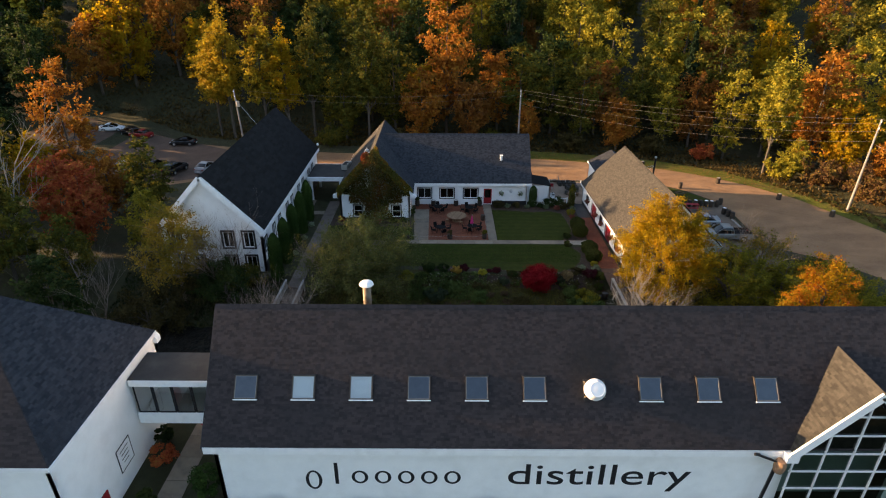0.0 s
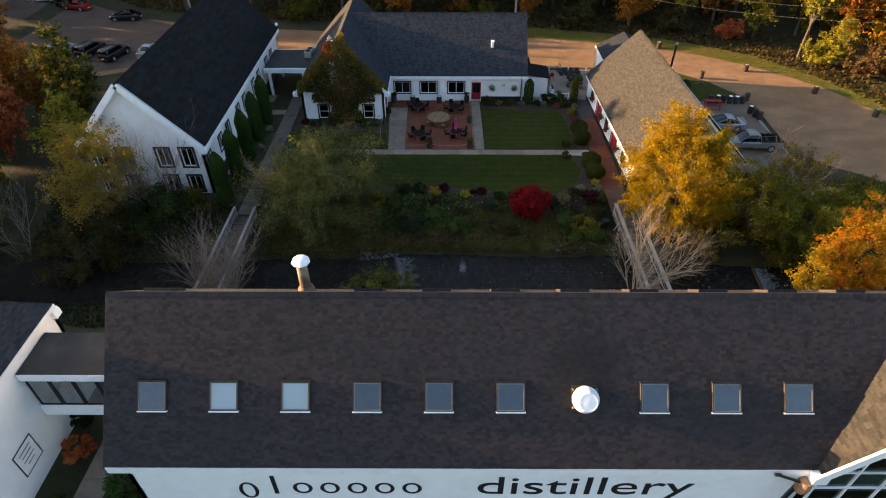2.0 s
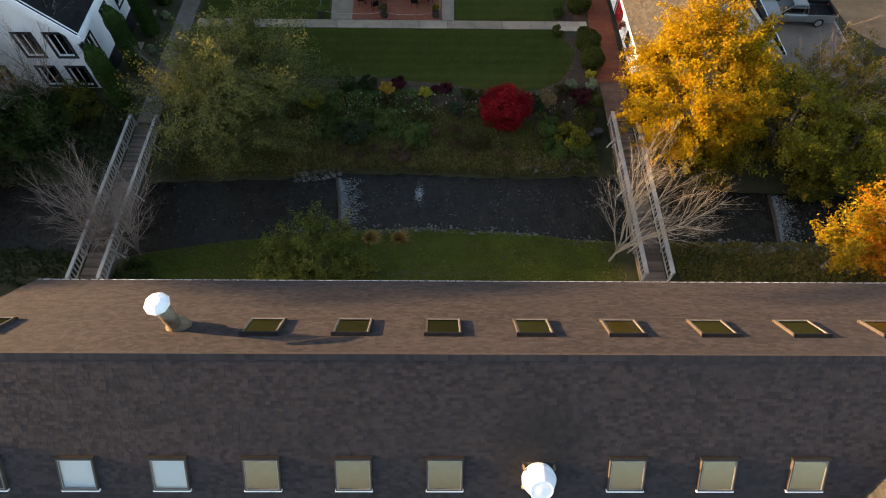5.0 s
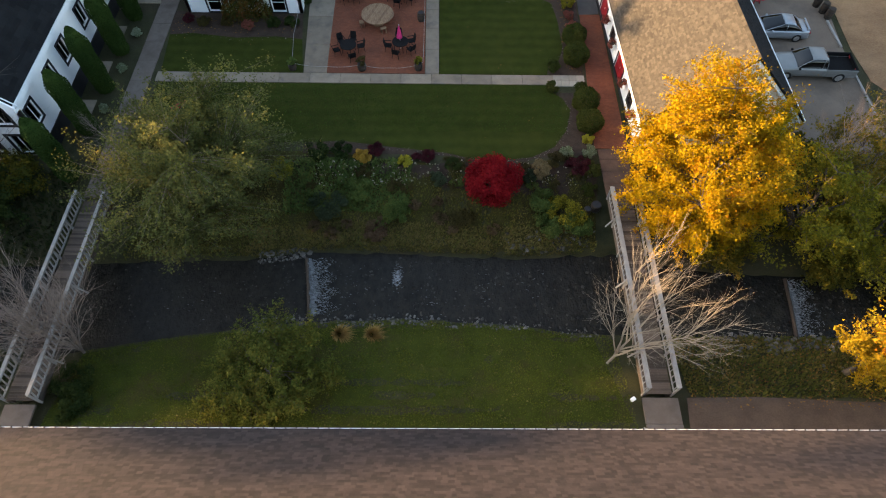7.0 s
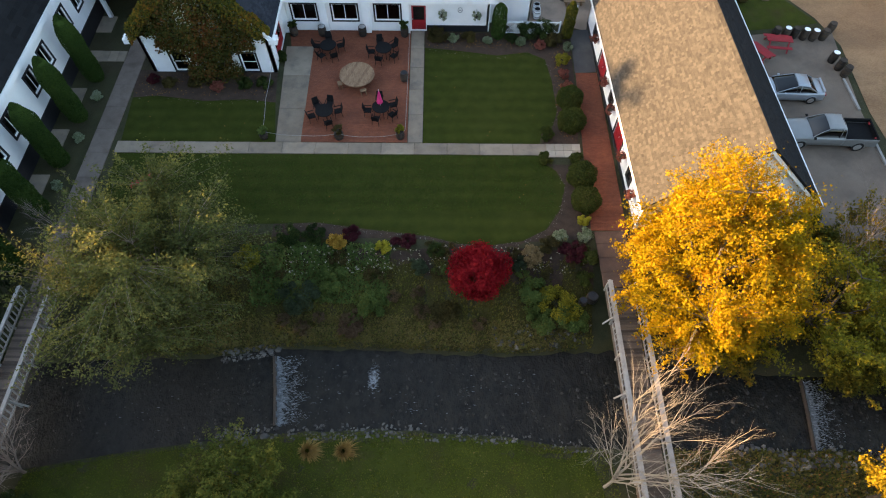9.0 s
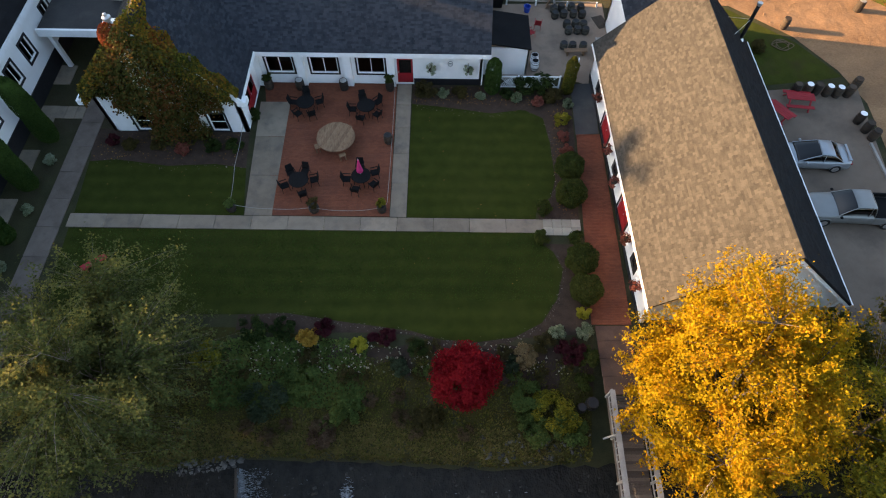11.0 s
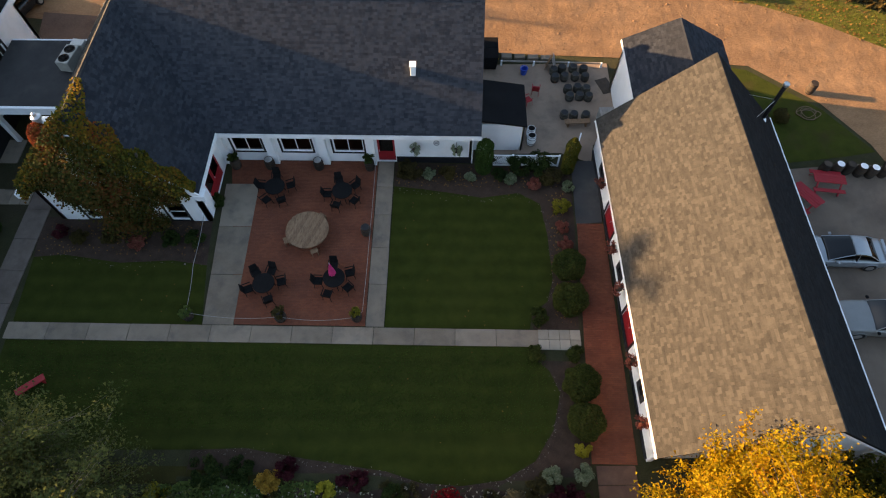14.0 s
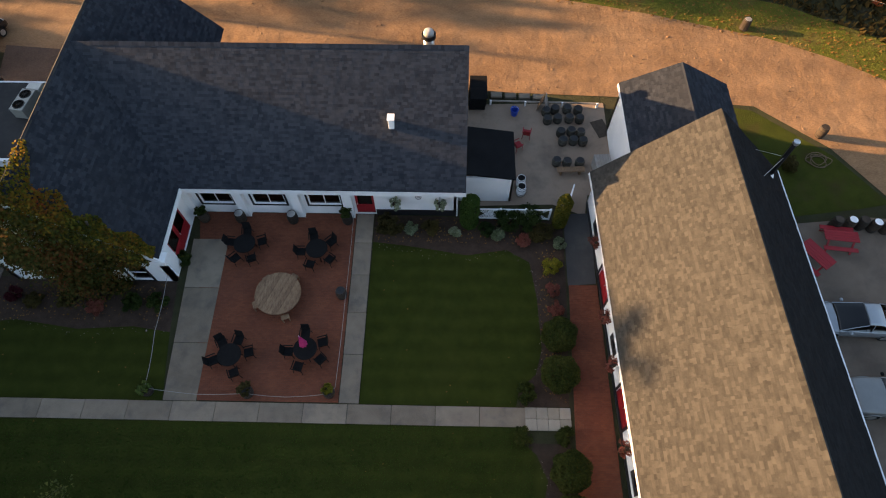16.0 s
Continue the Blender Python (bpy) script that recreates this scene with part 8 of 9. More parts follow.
for a in (205, 292, 60, 130):
    x, y = 1.85 + 1.35 * math.cos(radians(a)), 68.66 + 1.35 * math.sin(radians(a))
    if stool is None:
        stool = thing("stool", "small weathered wooden stool at the drum table", "stool", (x, y, 0.055), a, "stools")
        bm = bmesh.new()
        box(bm, -0.15, 0.15, -0.22, 0.22, 0.40, 0.45, 0.01)
        part("seat", bm, TABLEWOOD, stool)
        for sx in (-0.11, 0.11):
            for sy in (-0.17, 0.17):
                bm = bmesh.new()
                box(bm, sx - 0.025, sx + 0.025, sy - 0.025, sy + 0.025, 0, 0.40)
                part("leg", bm, TABLEWOOD, stool)
    else:
        copy_thing(stool, pose(x, y, 0.055, 0, 0, a))
umb = thing("parasol", "folded magenta parasol standing in a patio table", "parasol", (3.75, 65.6, 0.055))
bm = bmesh.new()
rod(bm, (0, 0, 0), (-0.06, 0.12, 2.15), 0.022)
part("pole", bm, METAL, umb)
bm = bmesh.new()
for k in range(8):
    a = k * math.tau / 8
    rod(bm, (-0.06 + 0.16 * math.cos(a), 0.1 + 0.16 * math.sin(a), 0.98), (-0.06, 0.13, 2.12), 0.07, 0.015, 6)
part("canopy", bm, surface("magenta canvas", (0.42, 0.02, 0.11), (0.62, 0.05, 0.2), 5, 0.8, 0.3), umb)


def barrel_proto(x, y, z, r, h, label, group, planted=None, lid=None, body=None):
    t = thing("barrel", label, "barrel", (x, y, z), rng.uniform(0, 90), group)
    bm = bmesh.new()
    lathe(bm, [(r * 0.82, 0), (r * 0.95, h * 0.25), (r, h * 0.5), (r * 0.95, h * 0.78), (r * 0.84, h), (r * 0.76, h), (r * 0.74, h - 0.08), (0.02, h - 0.08)], 18)
    part("barrel_body", bm, body or BARRELWOOD, t)
    for f in (0.06, 0.28, 0.72, 0.93):
        rr = r * (0.83 + 0.17 * math.sin(math.pi * f) + 0.012)
        bm = bmesh.new()
        lathe(bm, [(rr, h * f - 0.025), (rr + 0.006, h * f), (rr, h * f + 0.025)], 18)
        part("hoop", bm, DARKMETAL, t)
    if lid:
        bm = bmesh.new()
        lathe(bm, [(r * 0.75, h - 0.03), (r * 0.75, h - 0.01), (0.02, h)], 18)
        part("lid", bm, lid, t)
    if planted:
        part("plant", quads_mesh("plant", tree_arrays(int(x * 13 + y), h + 0.55, r * 1.2, h - 0.1, 700, 0.1, clumps=14)), planted, t)
    return t


OLDBARREL = surface("grey old stave", (0.05, 0.045, 0.035), (0.13, 0.12, 0.095), 5, 0.8, 0.4, 40, per_object=0.4)
barrel_proto(5.24, 68.9, 0.055, 0.3, 0.75, "half-dark oak barrel on the patio", "patio barrels")
barrel_proto(0.95, 63.35, 0.055, 0.33, 0.55, "oak barrel planter with wilted plants", "patio barrels", BROWNGREEN)
barrel_proto(5.15, 63.4, 0.055, 0.3, 0.6, "oak barrel planter with green plants", "patio barrels", LIME)
barrel_proto(-4.2, 63.35, 0.02, 0.3, 0.5, "oak barrel planter with green plants", "patio barrels", HERB)
for x in (-3.45, -1.25, 1.85, 5.1):
    barrel_proto(x, 73.75, 0.055, 0.32, 0.8, "oak barrel against the lodge wall", "lodge barrels", lid=METAL if x in (-1.25, 1.85) else None, planted=GREEN if x in (-3.45, 5.1) else None)
barrel_proto(17.1, 51.7, height(17.1, 51.7), 0.36, 0.62, "cut oak barrel tub at the bridge end", "garden barrels")
barrel_proto(16.55, 51.5, height(16.55, 51.5), 0.26, 0.5, "small oak keg at the bridge end", "garden barrels")
yard_spots = [(17.45, 82.35), (18.05, 82.55), (18.85, 82.6), (19.57, 82.5), (17.49, 81.65), (18.17, 81.75), (18.93, 81.8), (19.61, 81.75), (18.29, 80.6), (18.97, 80.7), (19.57, 80.6), (18.37, 79.9), (19.05, 79.95), (19.65, 79.9), (17.85, 78.25), (18.49, 78.2), (19.29, 78.2)]
for x, y in yard_spots:
    if (x, y) == yard_spots[0]:
        yard = barrel_proto(x, y, 0.04, 0.30, 0.52, "sawn oak barrel tub in the service yard", "yard barrels", body=OLDBARREL)
    else:
        copy_thing(yard, pose(x, y, 0.04, 0, 0, rng.uniform(0, 360)))
for x, y, pale in ((33.9, 73.9, 0), (34.7, 73.9, 1), (35.4, 73.9, 0), (36.1, 73.75, 1), (36.8, 73.65, 1), (37.6, 73.7, 0), (38.4, 74.5, 0), (37.5, 71.2, 1), (37.75, 70.4, 0), (37.95, 69.7, 0), (35.1, 80.8, 0)):
    barrel_proto(x, y, 0.04, 0.31, 0.9, "dark oak barrel with a pale head beside the parking" if pale else "dark oak barrel beside the parking", "parking barrels", lid=TRIM if pale else BARRELWOOD)
PALESTONE = surface("pale boulder", (0.24, 0.215, 0.195), (0.42, 0.385, 0.35), 3, 0.85, 0.4, 30)
for x, y, r in ((16.2, 36.7, 0.2), (16.85, 36.75, 0.25), (17.5, 36.8, 0.3), (20.9, 36.75, 0.2), (21.6, 36.75, 0.22), (23.1, 36.7, 0.16), (23.75, 36.7, 0.17), (25.9, 36.7, 0.17)):
    t = thing("boulder", "pale rounded boulder lying at the foot of the hall", "stone", (x, y, height(x, y) + 0.1), rng.uniform(0, 360), group="boulders at the hall")
    part("rock", stone_bm(int(x * 3), r), PALESTONE, t, smooth=True)
lamp_post = thing("path_light", "small white lamp head on a short stake beside the bridge", "lamp", (17.15, 38.6, height(17.15, 38.6)), 30)
bm = bmesh.new()
rod(bm, (0, 0, -0.1), (0, 0, 0.35), 0.025, n=8)
part("stake", bm, DARKMETAL, lamp_post)
bm = bmesh.new()
box(bm, -0.13, 0.13, -0.1, 0.1, 0.35, 0.55, 0.03)
part("lamp_head", bm, TRIM, lamp_post)
kerb = thing("timber_kerb", "weathered timber kerb along the parking", "kerb")
for p, q in (((37.78, 69.3, 0.09), (37.86, 66.2, 0.09)), ((37.86, 64.1, 0.09), (37.88, 61.2, 0.09)), ((37.88, 61.0, 0.09), (37.9, 58.0, 0.09))):
    bm = bmesh.new()
    beam(bm, p, q, 0.16, 0.15)
    part("timber", bm, RAILWOOD, kerb)
hose = thing("garden_hose", "coiled brown hose lying on the rough lawn", "hose", (34.5, 78.8, 0.06))
bm = bmesh.new()
last = Vector((0.5, 0, 0.02))
for k in range(1, 70):
    a = k * 0.33
    p = Vector(((0.45 + 0.2 * math.sin(k * 0.21)) * math.cos(a) * 1.3, (0.45 + 0.15 * math.cos(k * 0.4)) * math.sin(a), 0.02 + 0.001 * k))
    rod(bm, last, p, 0.025, n=5, caps=False)
    last = p
part("tube", bm, surface("brown hose", (0.12, 0.08, 0.05), (0.2, 0.14, 0.09), 5), hose)
shrub(32.35, 78.2, 0.9, 0.7, BROWNGREEN, "dull yellowing shrub on the rough lawn", 2200, 0.1)
for x, y in ((15.5, 76.55), (15.5, 75.95)):
    barrel_proto(x, y, 0.03, 0.3, 0.85, "white plastic drum beside the shed", "white drums", lid=PLASTIC_BLACK, body=TRIM)
for x, y in ((32.5, 90.8), (41.6, 83.0), (47.5, 76.5), (51.5, 70.5), (13.2, 97.2)):
    t = thing("stump_post", "short weathered log post on the grass verge", "post", (x, y, height(x, y)), group="verge posts")
    bm = bmesh.new()
    lathe(bm, [(0.34, -0.1), (0.32, 0.3), (0.3, 0.85), (0.26, 0.9)], 12)
    part("log", bm, BARRELWOOD, t)
    bm = bmesh.new()
    lathe(bm, [(0.24, 0.9), (0.22, 0.912)], 12)
    part("cut_face", bm, RAILWOOD, t)


def picnic_table(x, y, turn):
    t = thing("picnic_table", "red painted wooden picnic table on the parking", "table", (x, y, 0.04), turn, "picnic tables")
    for k in range(4):
        bm = bmesh.new()
        box(bm, -0.95, 0.95, -0.34 + k * 0.175, -0.18 + k * 0.175, 0.72, 0.76)
        part("board", bm, RED, t)
    for s in (-1, 1):
        bm = bmesh.new()
        box(bm, -0.95, 0.95, s * 0.7 - 0.13, s * 0.7 + 0.13, 0.42, 0.46)
        part("bench_board", bm, RED, t)
        for e in (-0.7, 0.7):
            bm = bmesh.new()
            beam(bm, (e, s * 0.2, 0.72), (e, s * 0.75, 0), 0.05, 0.1, (1, 0, 0))
            part("leg", bm, RED, t)


picnic_table(33.75, 72.85, -6)
picnic_table(31.95, 71.6, -55)
ben = thing("lawn_bench", "small red painted bench lying on the lawn", "bench", (-11.4, 59.3, 0.02), 38)
bm = bmesh.new()
box(bm, -0.75, 0.75, -0.2, 0.2, 0.36, 0.42, 0.01)
part("seat", bm, RED, ben)
for s in (-0.55, 0.55):
    bm = bmesh.new()
    box(bm, s - 0.04, s + 0.04, -0.17, 0.17, 0, 0.36)
    part("leg", bm, RED, ben)
yb = thing("yard_bench", "low wooden bench among the yard barrels", "bench", (18.65, 77.55, 0.04), 3)
bm = bmesh.new()
box(bm, -0.85, 0.85, -0.2, 0.2, 0.38, 0.44, 0.01)
part("seat", bm, TABLEWOOD, yb)
for s in (-0.6, 0.6):
    bm = bmesh.new()
    box(bm, s - 0.05, s + 0.05, -0.16, 0.16, 0, 0.38)
    part("leg", bm, TABLEWOOD, yb)
for x, y, turn in ((16.05, 80.4, 170), (15.45, 79.4, 120)):
    chair_proto(x, y, turn, RED, "red plastic garden chair in the service yard", "yard chairs")
tub = thing("bucket", "blue plastic bucket in the service yard", "bucket", (15.35, 82.3, 0.04))
bm = bmesh.new()
lathe(bm, [(0.2, 0), (0.27, 0.5), (0.29, 0.52), (0.24, 0.52), (0.18, 0.05)], 16)
part("shell", bm, surface("blue plastic", (0.012, 0.06, 0.42), (0.02, 0.10, 0.55), 4, 0.4, 0), tub)
bm = bmesh.new()
for k in range(8):
    a0, a1 = math.pi * k / 8, math.pi * (k + 1) / 8
    rod(bm, (0.27 * math.cos(a0), 0, 0.5 + 0.22 * math.sin(a0)), (0.27 * math.cos(a1), 0, 0.5 + 0.22 * math.sin(a1)), 0.008, n=5)
part("handle", bm, METAL, tub)
sb = thing("sandwich_board", "leaning pale wooden sandwich board in the yard", "sign", (17.3, 82.9, 0.04), 75)
for s in (-1, 1):
    bm = bmesh.new()
    prism(bm, [(-0.35, s * 0.35, 0), (0.35, s * 0.35, 0), (0.35, s * 0.04, 1.1), (-0.35, s * 0.04, 1.1)], (0, 0.02, 0))
    part("panel", bm, TABLEWOOD if s > 0 else RAILWOOD, sb)
mt = thing("floor_mat", "brown rubber mat on the yard paving", "mat", (21.0, 81.2, 0.04), 20)
bm = bmesh.new()
box(bm, -0.45, 0.45, -0.7, 0.7, 0, 0.015)
part("mat_sheet", bm, BARRELWOOD, mt)
pal = thing("slatted_crate", "grey slatted wooden crate against the annex", "crate", (20.6, 77.6, 0.04), 4)
for k in range(6):
    bm = bmesh.new()
    box(bm, -0.5 + 0.17 * k, -0.36 + 0.17 * k, -0.75, 0.75, 0.9, 0.94)
    part("slat", bm, RAILWOOD, pal)
bm = bmesh.new()
box(bm, -0.5, 0.5, -0.7, 0.7, 0, 0.9)
part("crate_box", bm, RAILWOOD, pal)
for k in range(2):
    wb = thing("waste_bin", "large black waste bin behind the lodge", "bin", (12.9, 83.0 + k * 1.05, 0.03), 90, "waste bins")
    bm = bmesh.new()
    prism(bm, [(-0.42, -0.5, 0.1), (0.42, -0.5, 0.1), (0.5, -0.58, 1.15), (-0.5, -0.58, 1.15)], (0, 1.05, 0))
    part("bin_body", bm, PLASTIC_BLACK, wb)
    bm = bmesh.new()
    box(bm, -0.53, 0.53, -0.62, 0.52, 1.15, 1.24, 0.03)
    part("lid", bm, PLASTIC_BLACK, wb)
    bm = bmesh.new()
    box(bm, -0.4, 0.4, -0.62, -0.56, 1.02, 1.1)
    part("label_strip", bm, surface("yellow strip", (0.5, 0.3, 0.02), (0.6, 0.38, 0.03), 3), wb)
for k in range(4):
    st = thing("edging_block", "pale concrete block along the yard edge", "block", (14.2 + k * 0.95, 83.9 - k * 0.05, 0.03), 2, "edging blocks")
    bm = bmesh.new()
    box(bm, -0.38, 0.38, -0.22, 0.22, 0, 0.22, 0.03)
    part("block", bm, CONCRETE, st)
# low rail between the yard and the grass
rail = thing("rail_fence", "low weathered pale timber rail along the service yard", "fence", (13.7, 83.2, 0.03))
PALERAIL = surface("weathered pale timber", (0.20, 0.17, 0.14), (0.36, 0.31, 0.26), 3, 0.85, 0.3, 40, (0.12, 0.10, 0.08), 0.5, 0.5)
for x0, x1 in ((0.0, 2.4), (2.42, 4.86), (4.88, 7.3)):
    bm = bmesh.new()
    beam(bm, (x0, -0.02 * x0, 0.32), (x1, -0.02 * x1, 0.33), 0.12, 0.07)
    part("rail", bm, PALERAIL, rail)
for x in (0.1, 2.41, 4.87, 7.2):
    bm = bmesh.new()
    box(bm, x - 0.06, x + 0.06, -0.02 * x - 0.12, -0.02 * x + 0.0, -0.05, 0.42, 0.012)
    part("post", bm, TRIM, rail)
# lattice fence and white gate leaf
fen = thing("lattice_fence", "white lattice fence beside the lodge", "fence", (12.7, 74.15, 0))
bm = bmesh.new()
for z in (0.06, 1.02):
    beam(bm, (0, 0, z), (4.4, 0, z), 0.06, 0.09)
part("rail", bm, TRIM, fen)
for k in range(4):
    bm = bmesh.new()
    box(bm, k * 1.466 - 0.05, k * 1.466 + 0.05, -0.05, 0.05, 0, 1.12)
    part("post", bm, TRIM, fen)
for s in (-1, 1):
    bm = bmesh.new()
    for k in range(-7, 36):
        x0 = k * 0.14
        a, b = (x0, 0.1), (x0 + 0.9, 1.0)
        if s < 0:
            a, b = (x0 + 0.9, 0.1), (x0, 1.0)
        if min(a[0], b[0]) > 0 and max(a[0], b[0]) < 4.4:
            beam(bm, (a[0], s * 0.012, a[1]), (b[0], s * 0.012, b[1]), 0.012, 0.035, (0, 1, 0))
    tagged(part("lath", bm, TRIM, fen), kind="stuff")
gt = thing("gate_leaf", "white wooden gate leaf standing open", "gate", (18.1, 74.4, 0), 72)
bm = bmesh.new()
box(bm, 0, 1.5, -0.04, 0.04, 0.1, 1.3)
part("gate_panel", bm, TRIM, gt)
bm = bmesh.new()
box(bm, -0.1, 0.0, -0.06, 0.06, 0, 1.45)
part("gate_post", bm, TRIM, gt)
# rope round the patio
rope = thing("patio_rope", "thin pale rope strung round the patio lawn", "rope")
bm = bmesh.new()
line = [(-4.3, 69.5, 1.1), (-4.45, 66.4, 0.55), (-4.2, 63.4, 0.55), (-1.6, 63.15, 0.45), (0.95, 63.2, 0.6), (3.0, 63.1, 0.42), (5.15, 63.25, 0.6), (5.5, 63.6, 0.6), (5.52, 68.5, 0.55), (5.5, 73.9, 0.6)]
for a, b in zip(line, line[1:]):
    for i in range(6):
        f0, f1 = i / 6, (i + 1) / 6
        p, q = Vector(a).lerp(Vector(b), f0), Vector(a).lerp(Vector(b), f1)
        p.z -= 0.12 * math.sin(math.pi * f0)
        q.z -= 0.12 * math.sin(math.pi * f1)
        rod(bm, p, q, 0.014, n=5)
part("rope_line", bm, RAILWOOD, rope)


# ---- wall fittings ----
def hanging_basket(x, y, z, out, label="wilted flower basket on a wall bracket"):
    t = thing("hanging_basket", label, "flower basket", (x, y, z), group="flower baskets")
    o = Vector(out)
    bm = bmesh.new()
    rod(bm, (0, 0, 0.35), o * 0.35 + Vector((0, 0, 0.38)), 0.014, n=6)
    rod(bm, o * 0.33 + Vector((0, 0, 0.38)), o * 0.33, 0.008, n=5)
    part("bracket", bm, DARKMETAL, t)
    bm = bmesh.new()
    lathe(bm, [(0.06, -0.2), (0.16, -0.1), (0.2, 0.02)], 12, o * 0.33)
    part("pot", bm, BARRELWOOD, t)
    q = tree_arrays(int(abs(x * 7 + y * 3)), 0.42, 0.44, -0.3, 620, 0.085, clumps=14)
    part("flower_head", quads_mesh("flowers", q + np.array(o * 0.33)), PINK if x > 15 else WHITEGRASS, t)


for y in (71.8, 67.3, 64.8, 60.7, 57.6):
    x = 24.77 + (-5.0) * math.cos(radians(1.52)) - (y - 65.87) * math.sin(radians(1.52))
    hanging_basket(x, y, 1.45, (-1, 0, 0))
for x in (8.05, 10.6):
    hanging_basket(x, 74.3, 1.7, (0, -1, 0))
sc = thing("wall_plaque", "small pale scroll plaque on the lodge wall", "plaque", (9.35, 74.33, 1.95))
bm = bmesh.new()
for k in range(10):
    a0, a1 = k * math.tau / 10, (k + 1) * math.tau / 10
    rod(bm, (0.17 * math.cos(a0), -0.02, 0.22 * math.sin(a0)), (0.17 * math.cos(a1), -0.02, 0.22 * math.sin(a1)), 0.022, n=5)
box(bm, -0.1, 0.1, -0.03, 0, -0.03, 0.03)
part("scroll", bm, surface("grey iron", (0.2, 0.2, 0.21), (0.3, 0.3, 0.31), 4), sc)
rv = thing("roof_vent", "small white box vent on the lodge roof", "vent", (8.0, 76.3, 6.0))
bm = bmesh.new()
box(bm, -0.15, 0.15, -0.18, 0.2, -0.3, 0.4, 0.02)
part("box", bm, TRIM, rv)
bm = bmesh.new()
box(bm, -0.19, 0.19, -0.22, 0.24, 0.4, 0.45)
part("lid", bm, TRIM, rv)
nc = thing("roof_chimney", "dark metal chimney with a pale drum cap behind the lodge ridge", "chimney", (9.85, 81.7, 5.55))
bm = bmesh.new()
rod(bm, (0, 0, -0.5), (0, 0, 1.55), 0.31, n=18)
part("pipe", bm, METAL, nc, smooth=True)
bm = bmesh.new()
lathe(bm, [(0.31, 1.36), (0.40, 1.42), (0.40, 1.66), (0.375, 1.66), (0.375, 1.44), (0.31, 1.40)], 22)
part("collar", bm, DARKMETAL, nc)
bm = bmesh.new()
lathe(bm, [(0.30, 1.5), (0.31, 1.74), (0.27, 1.84), (0.14, 1.89), (0.0, 1.9)], 22)
part("cap", bm, surface("chalky grey enamel", (0.36, 0.35, 0.33), (0.52, 0.50, 0.47), 5, 0.7, 0.1), nc, smooth=True)
fl = thing("flue_pipe", "black stove flue with guy wires on the shop roof", "chimney", (28.56, 74.77, 3.85))
bm = bmesh.new()
rod(bm, (0, 0, -0.2), (0, 0, 2.8), 0.12, n=12)
part("pipe", bm, DARKMETAL, fl)
bm = bmesh.new()
lathe(bm, [(0.3, -0.15), (0.22, 0.1), (0.13, 0.25)], 12)
part("flashing", bm, TRIM, fl)
bm = bmesh.new()
lathe(bm, [(0.15, 2.75), (0.17, 2.8), (0.17, 2.95), (0.1, 2.98)], 12)
part("cap", bm, METAL, fl)
for q in ((-1.2, 1.0, 1.1), (-1.4, -1.2, 1.2)):
    bm = bmesh.new()
    rod(bm, (0, 0, 1.7), q, 0.012, n=5)
    part("guy_wire", bm, METAL, fl)
ac = thing("air_conditioner", "beige rooftop air conditioner with two fans", "air conditioner", (-13.9, 79.2, 3.42), -8)
bm = bmesh.new()
box(bm, -0.42, 0.42, -0.82, 0.82, 0.1, 0.85, 0.03)
part("casing", bm, surface("beige enamel", (0.42, 0.39, 0.33), (0.55, 0.52, 0.45), 3, 0.5, 0.1), ac)
for y in (-0.4, 0.4):
    bm = bmesh.new()
    lathe(bm, [(0.34, 0.85), (0.34, 0.88), (0.3, 0.88), (0.3, 0.85)], 20, (0, y, 0))
    for k in range(6):
        a = k * math.pi / 6
        beam(bm, (-0.31 * math.cos(a), y - 0.31 * math.sin(a), 0.87), (0.31 * math.cos(a), y + 0.31 * math.sin(a), 0.87), 0.012, 0.012)
    part("fan_guard", bm, DARKMETAL, ac)
bm = bmesh.new()
box(bm, -0.38, 0.44, 0.95, 1.5, 0.0, 0.72, 0.02)
part("duct_box", bm, surface("pale enamel", (0.5, 0.48, 0.43), (0.6, 0.58, 0.52), 3, 0.5, 0.1), ac)


# ---- vehicles ----
def loft(bm, rings):
    vs = [[bm.verts.new(p) for p in r] for r in rings]
    n = len(rings[0])
    for a, b in zip(vs, vs[1:]):
        for k in range(n):
            bm.faces.new((a[k], a[(k + 1) % n], b[(k + 1) % n], b[k]))
    bm.faces.new(vs[0][::-1])
    bm.faces.new(vs[-1])
    return bm


def rounded(keys, per=4):
    """More stations between the given ones, along a smooth curve through them."""
    k = [np.array(v, float) for v in keys]
    k = [2 * k[0] - k[1]] + k + [2 * k[-1] - k[-2]]
    out = []
    for p0, p1, p2, p3 in zip(k, k[1:], k[2:], k[3:]):
        for i in range(per):
            f = i / per
            out.append(tuple(0.5 * (2 * p1 + (p2 - p0) * f + (2 * p0 - 5 * p1 + 4 * p2 - p3) * f * f + (3 * p1 - p0 - 3 * p2 + p3) * f ** 3)))
    return out + [tuple(k[-2])]


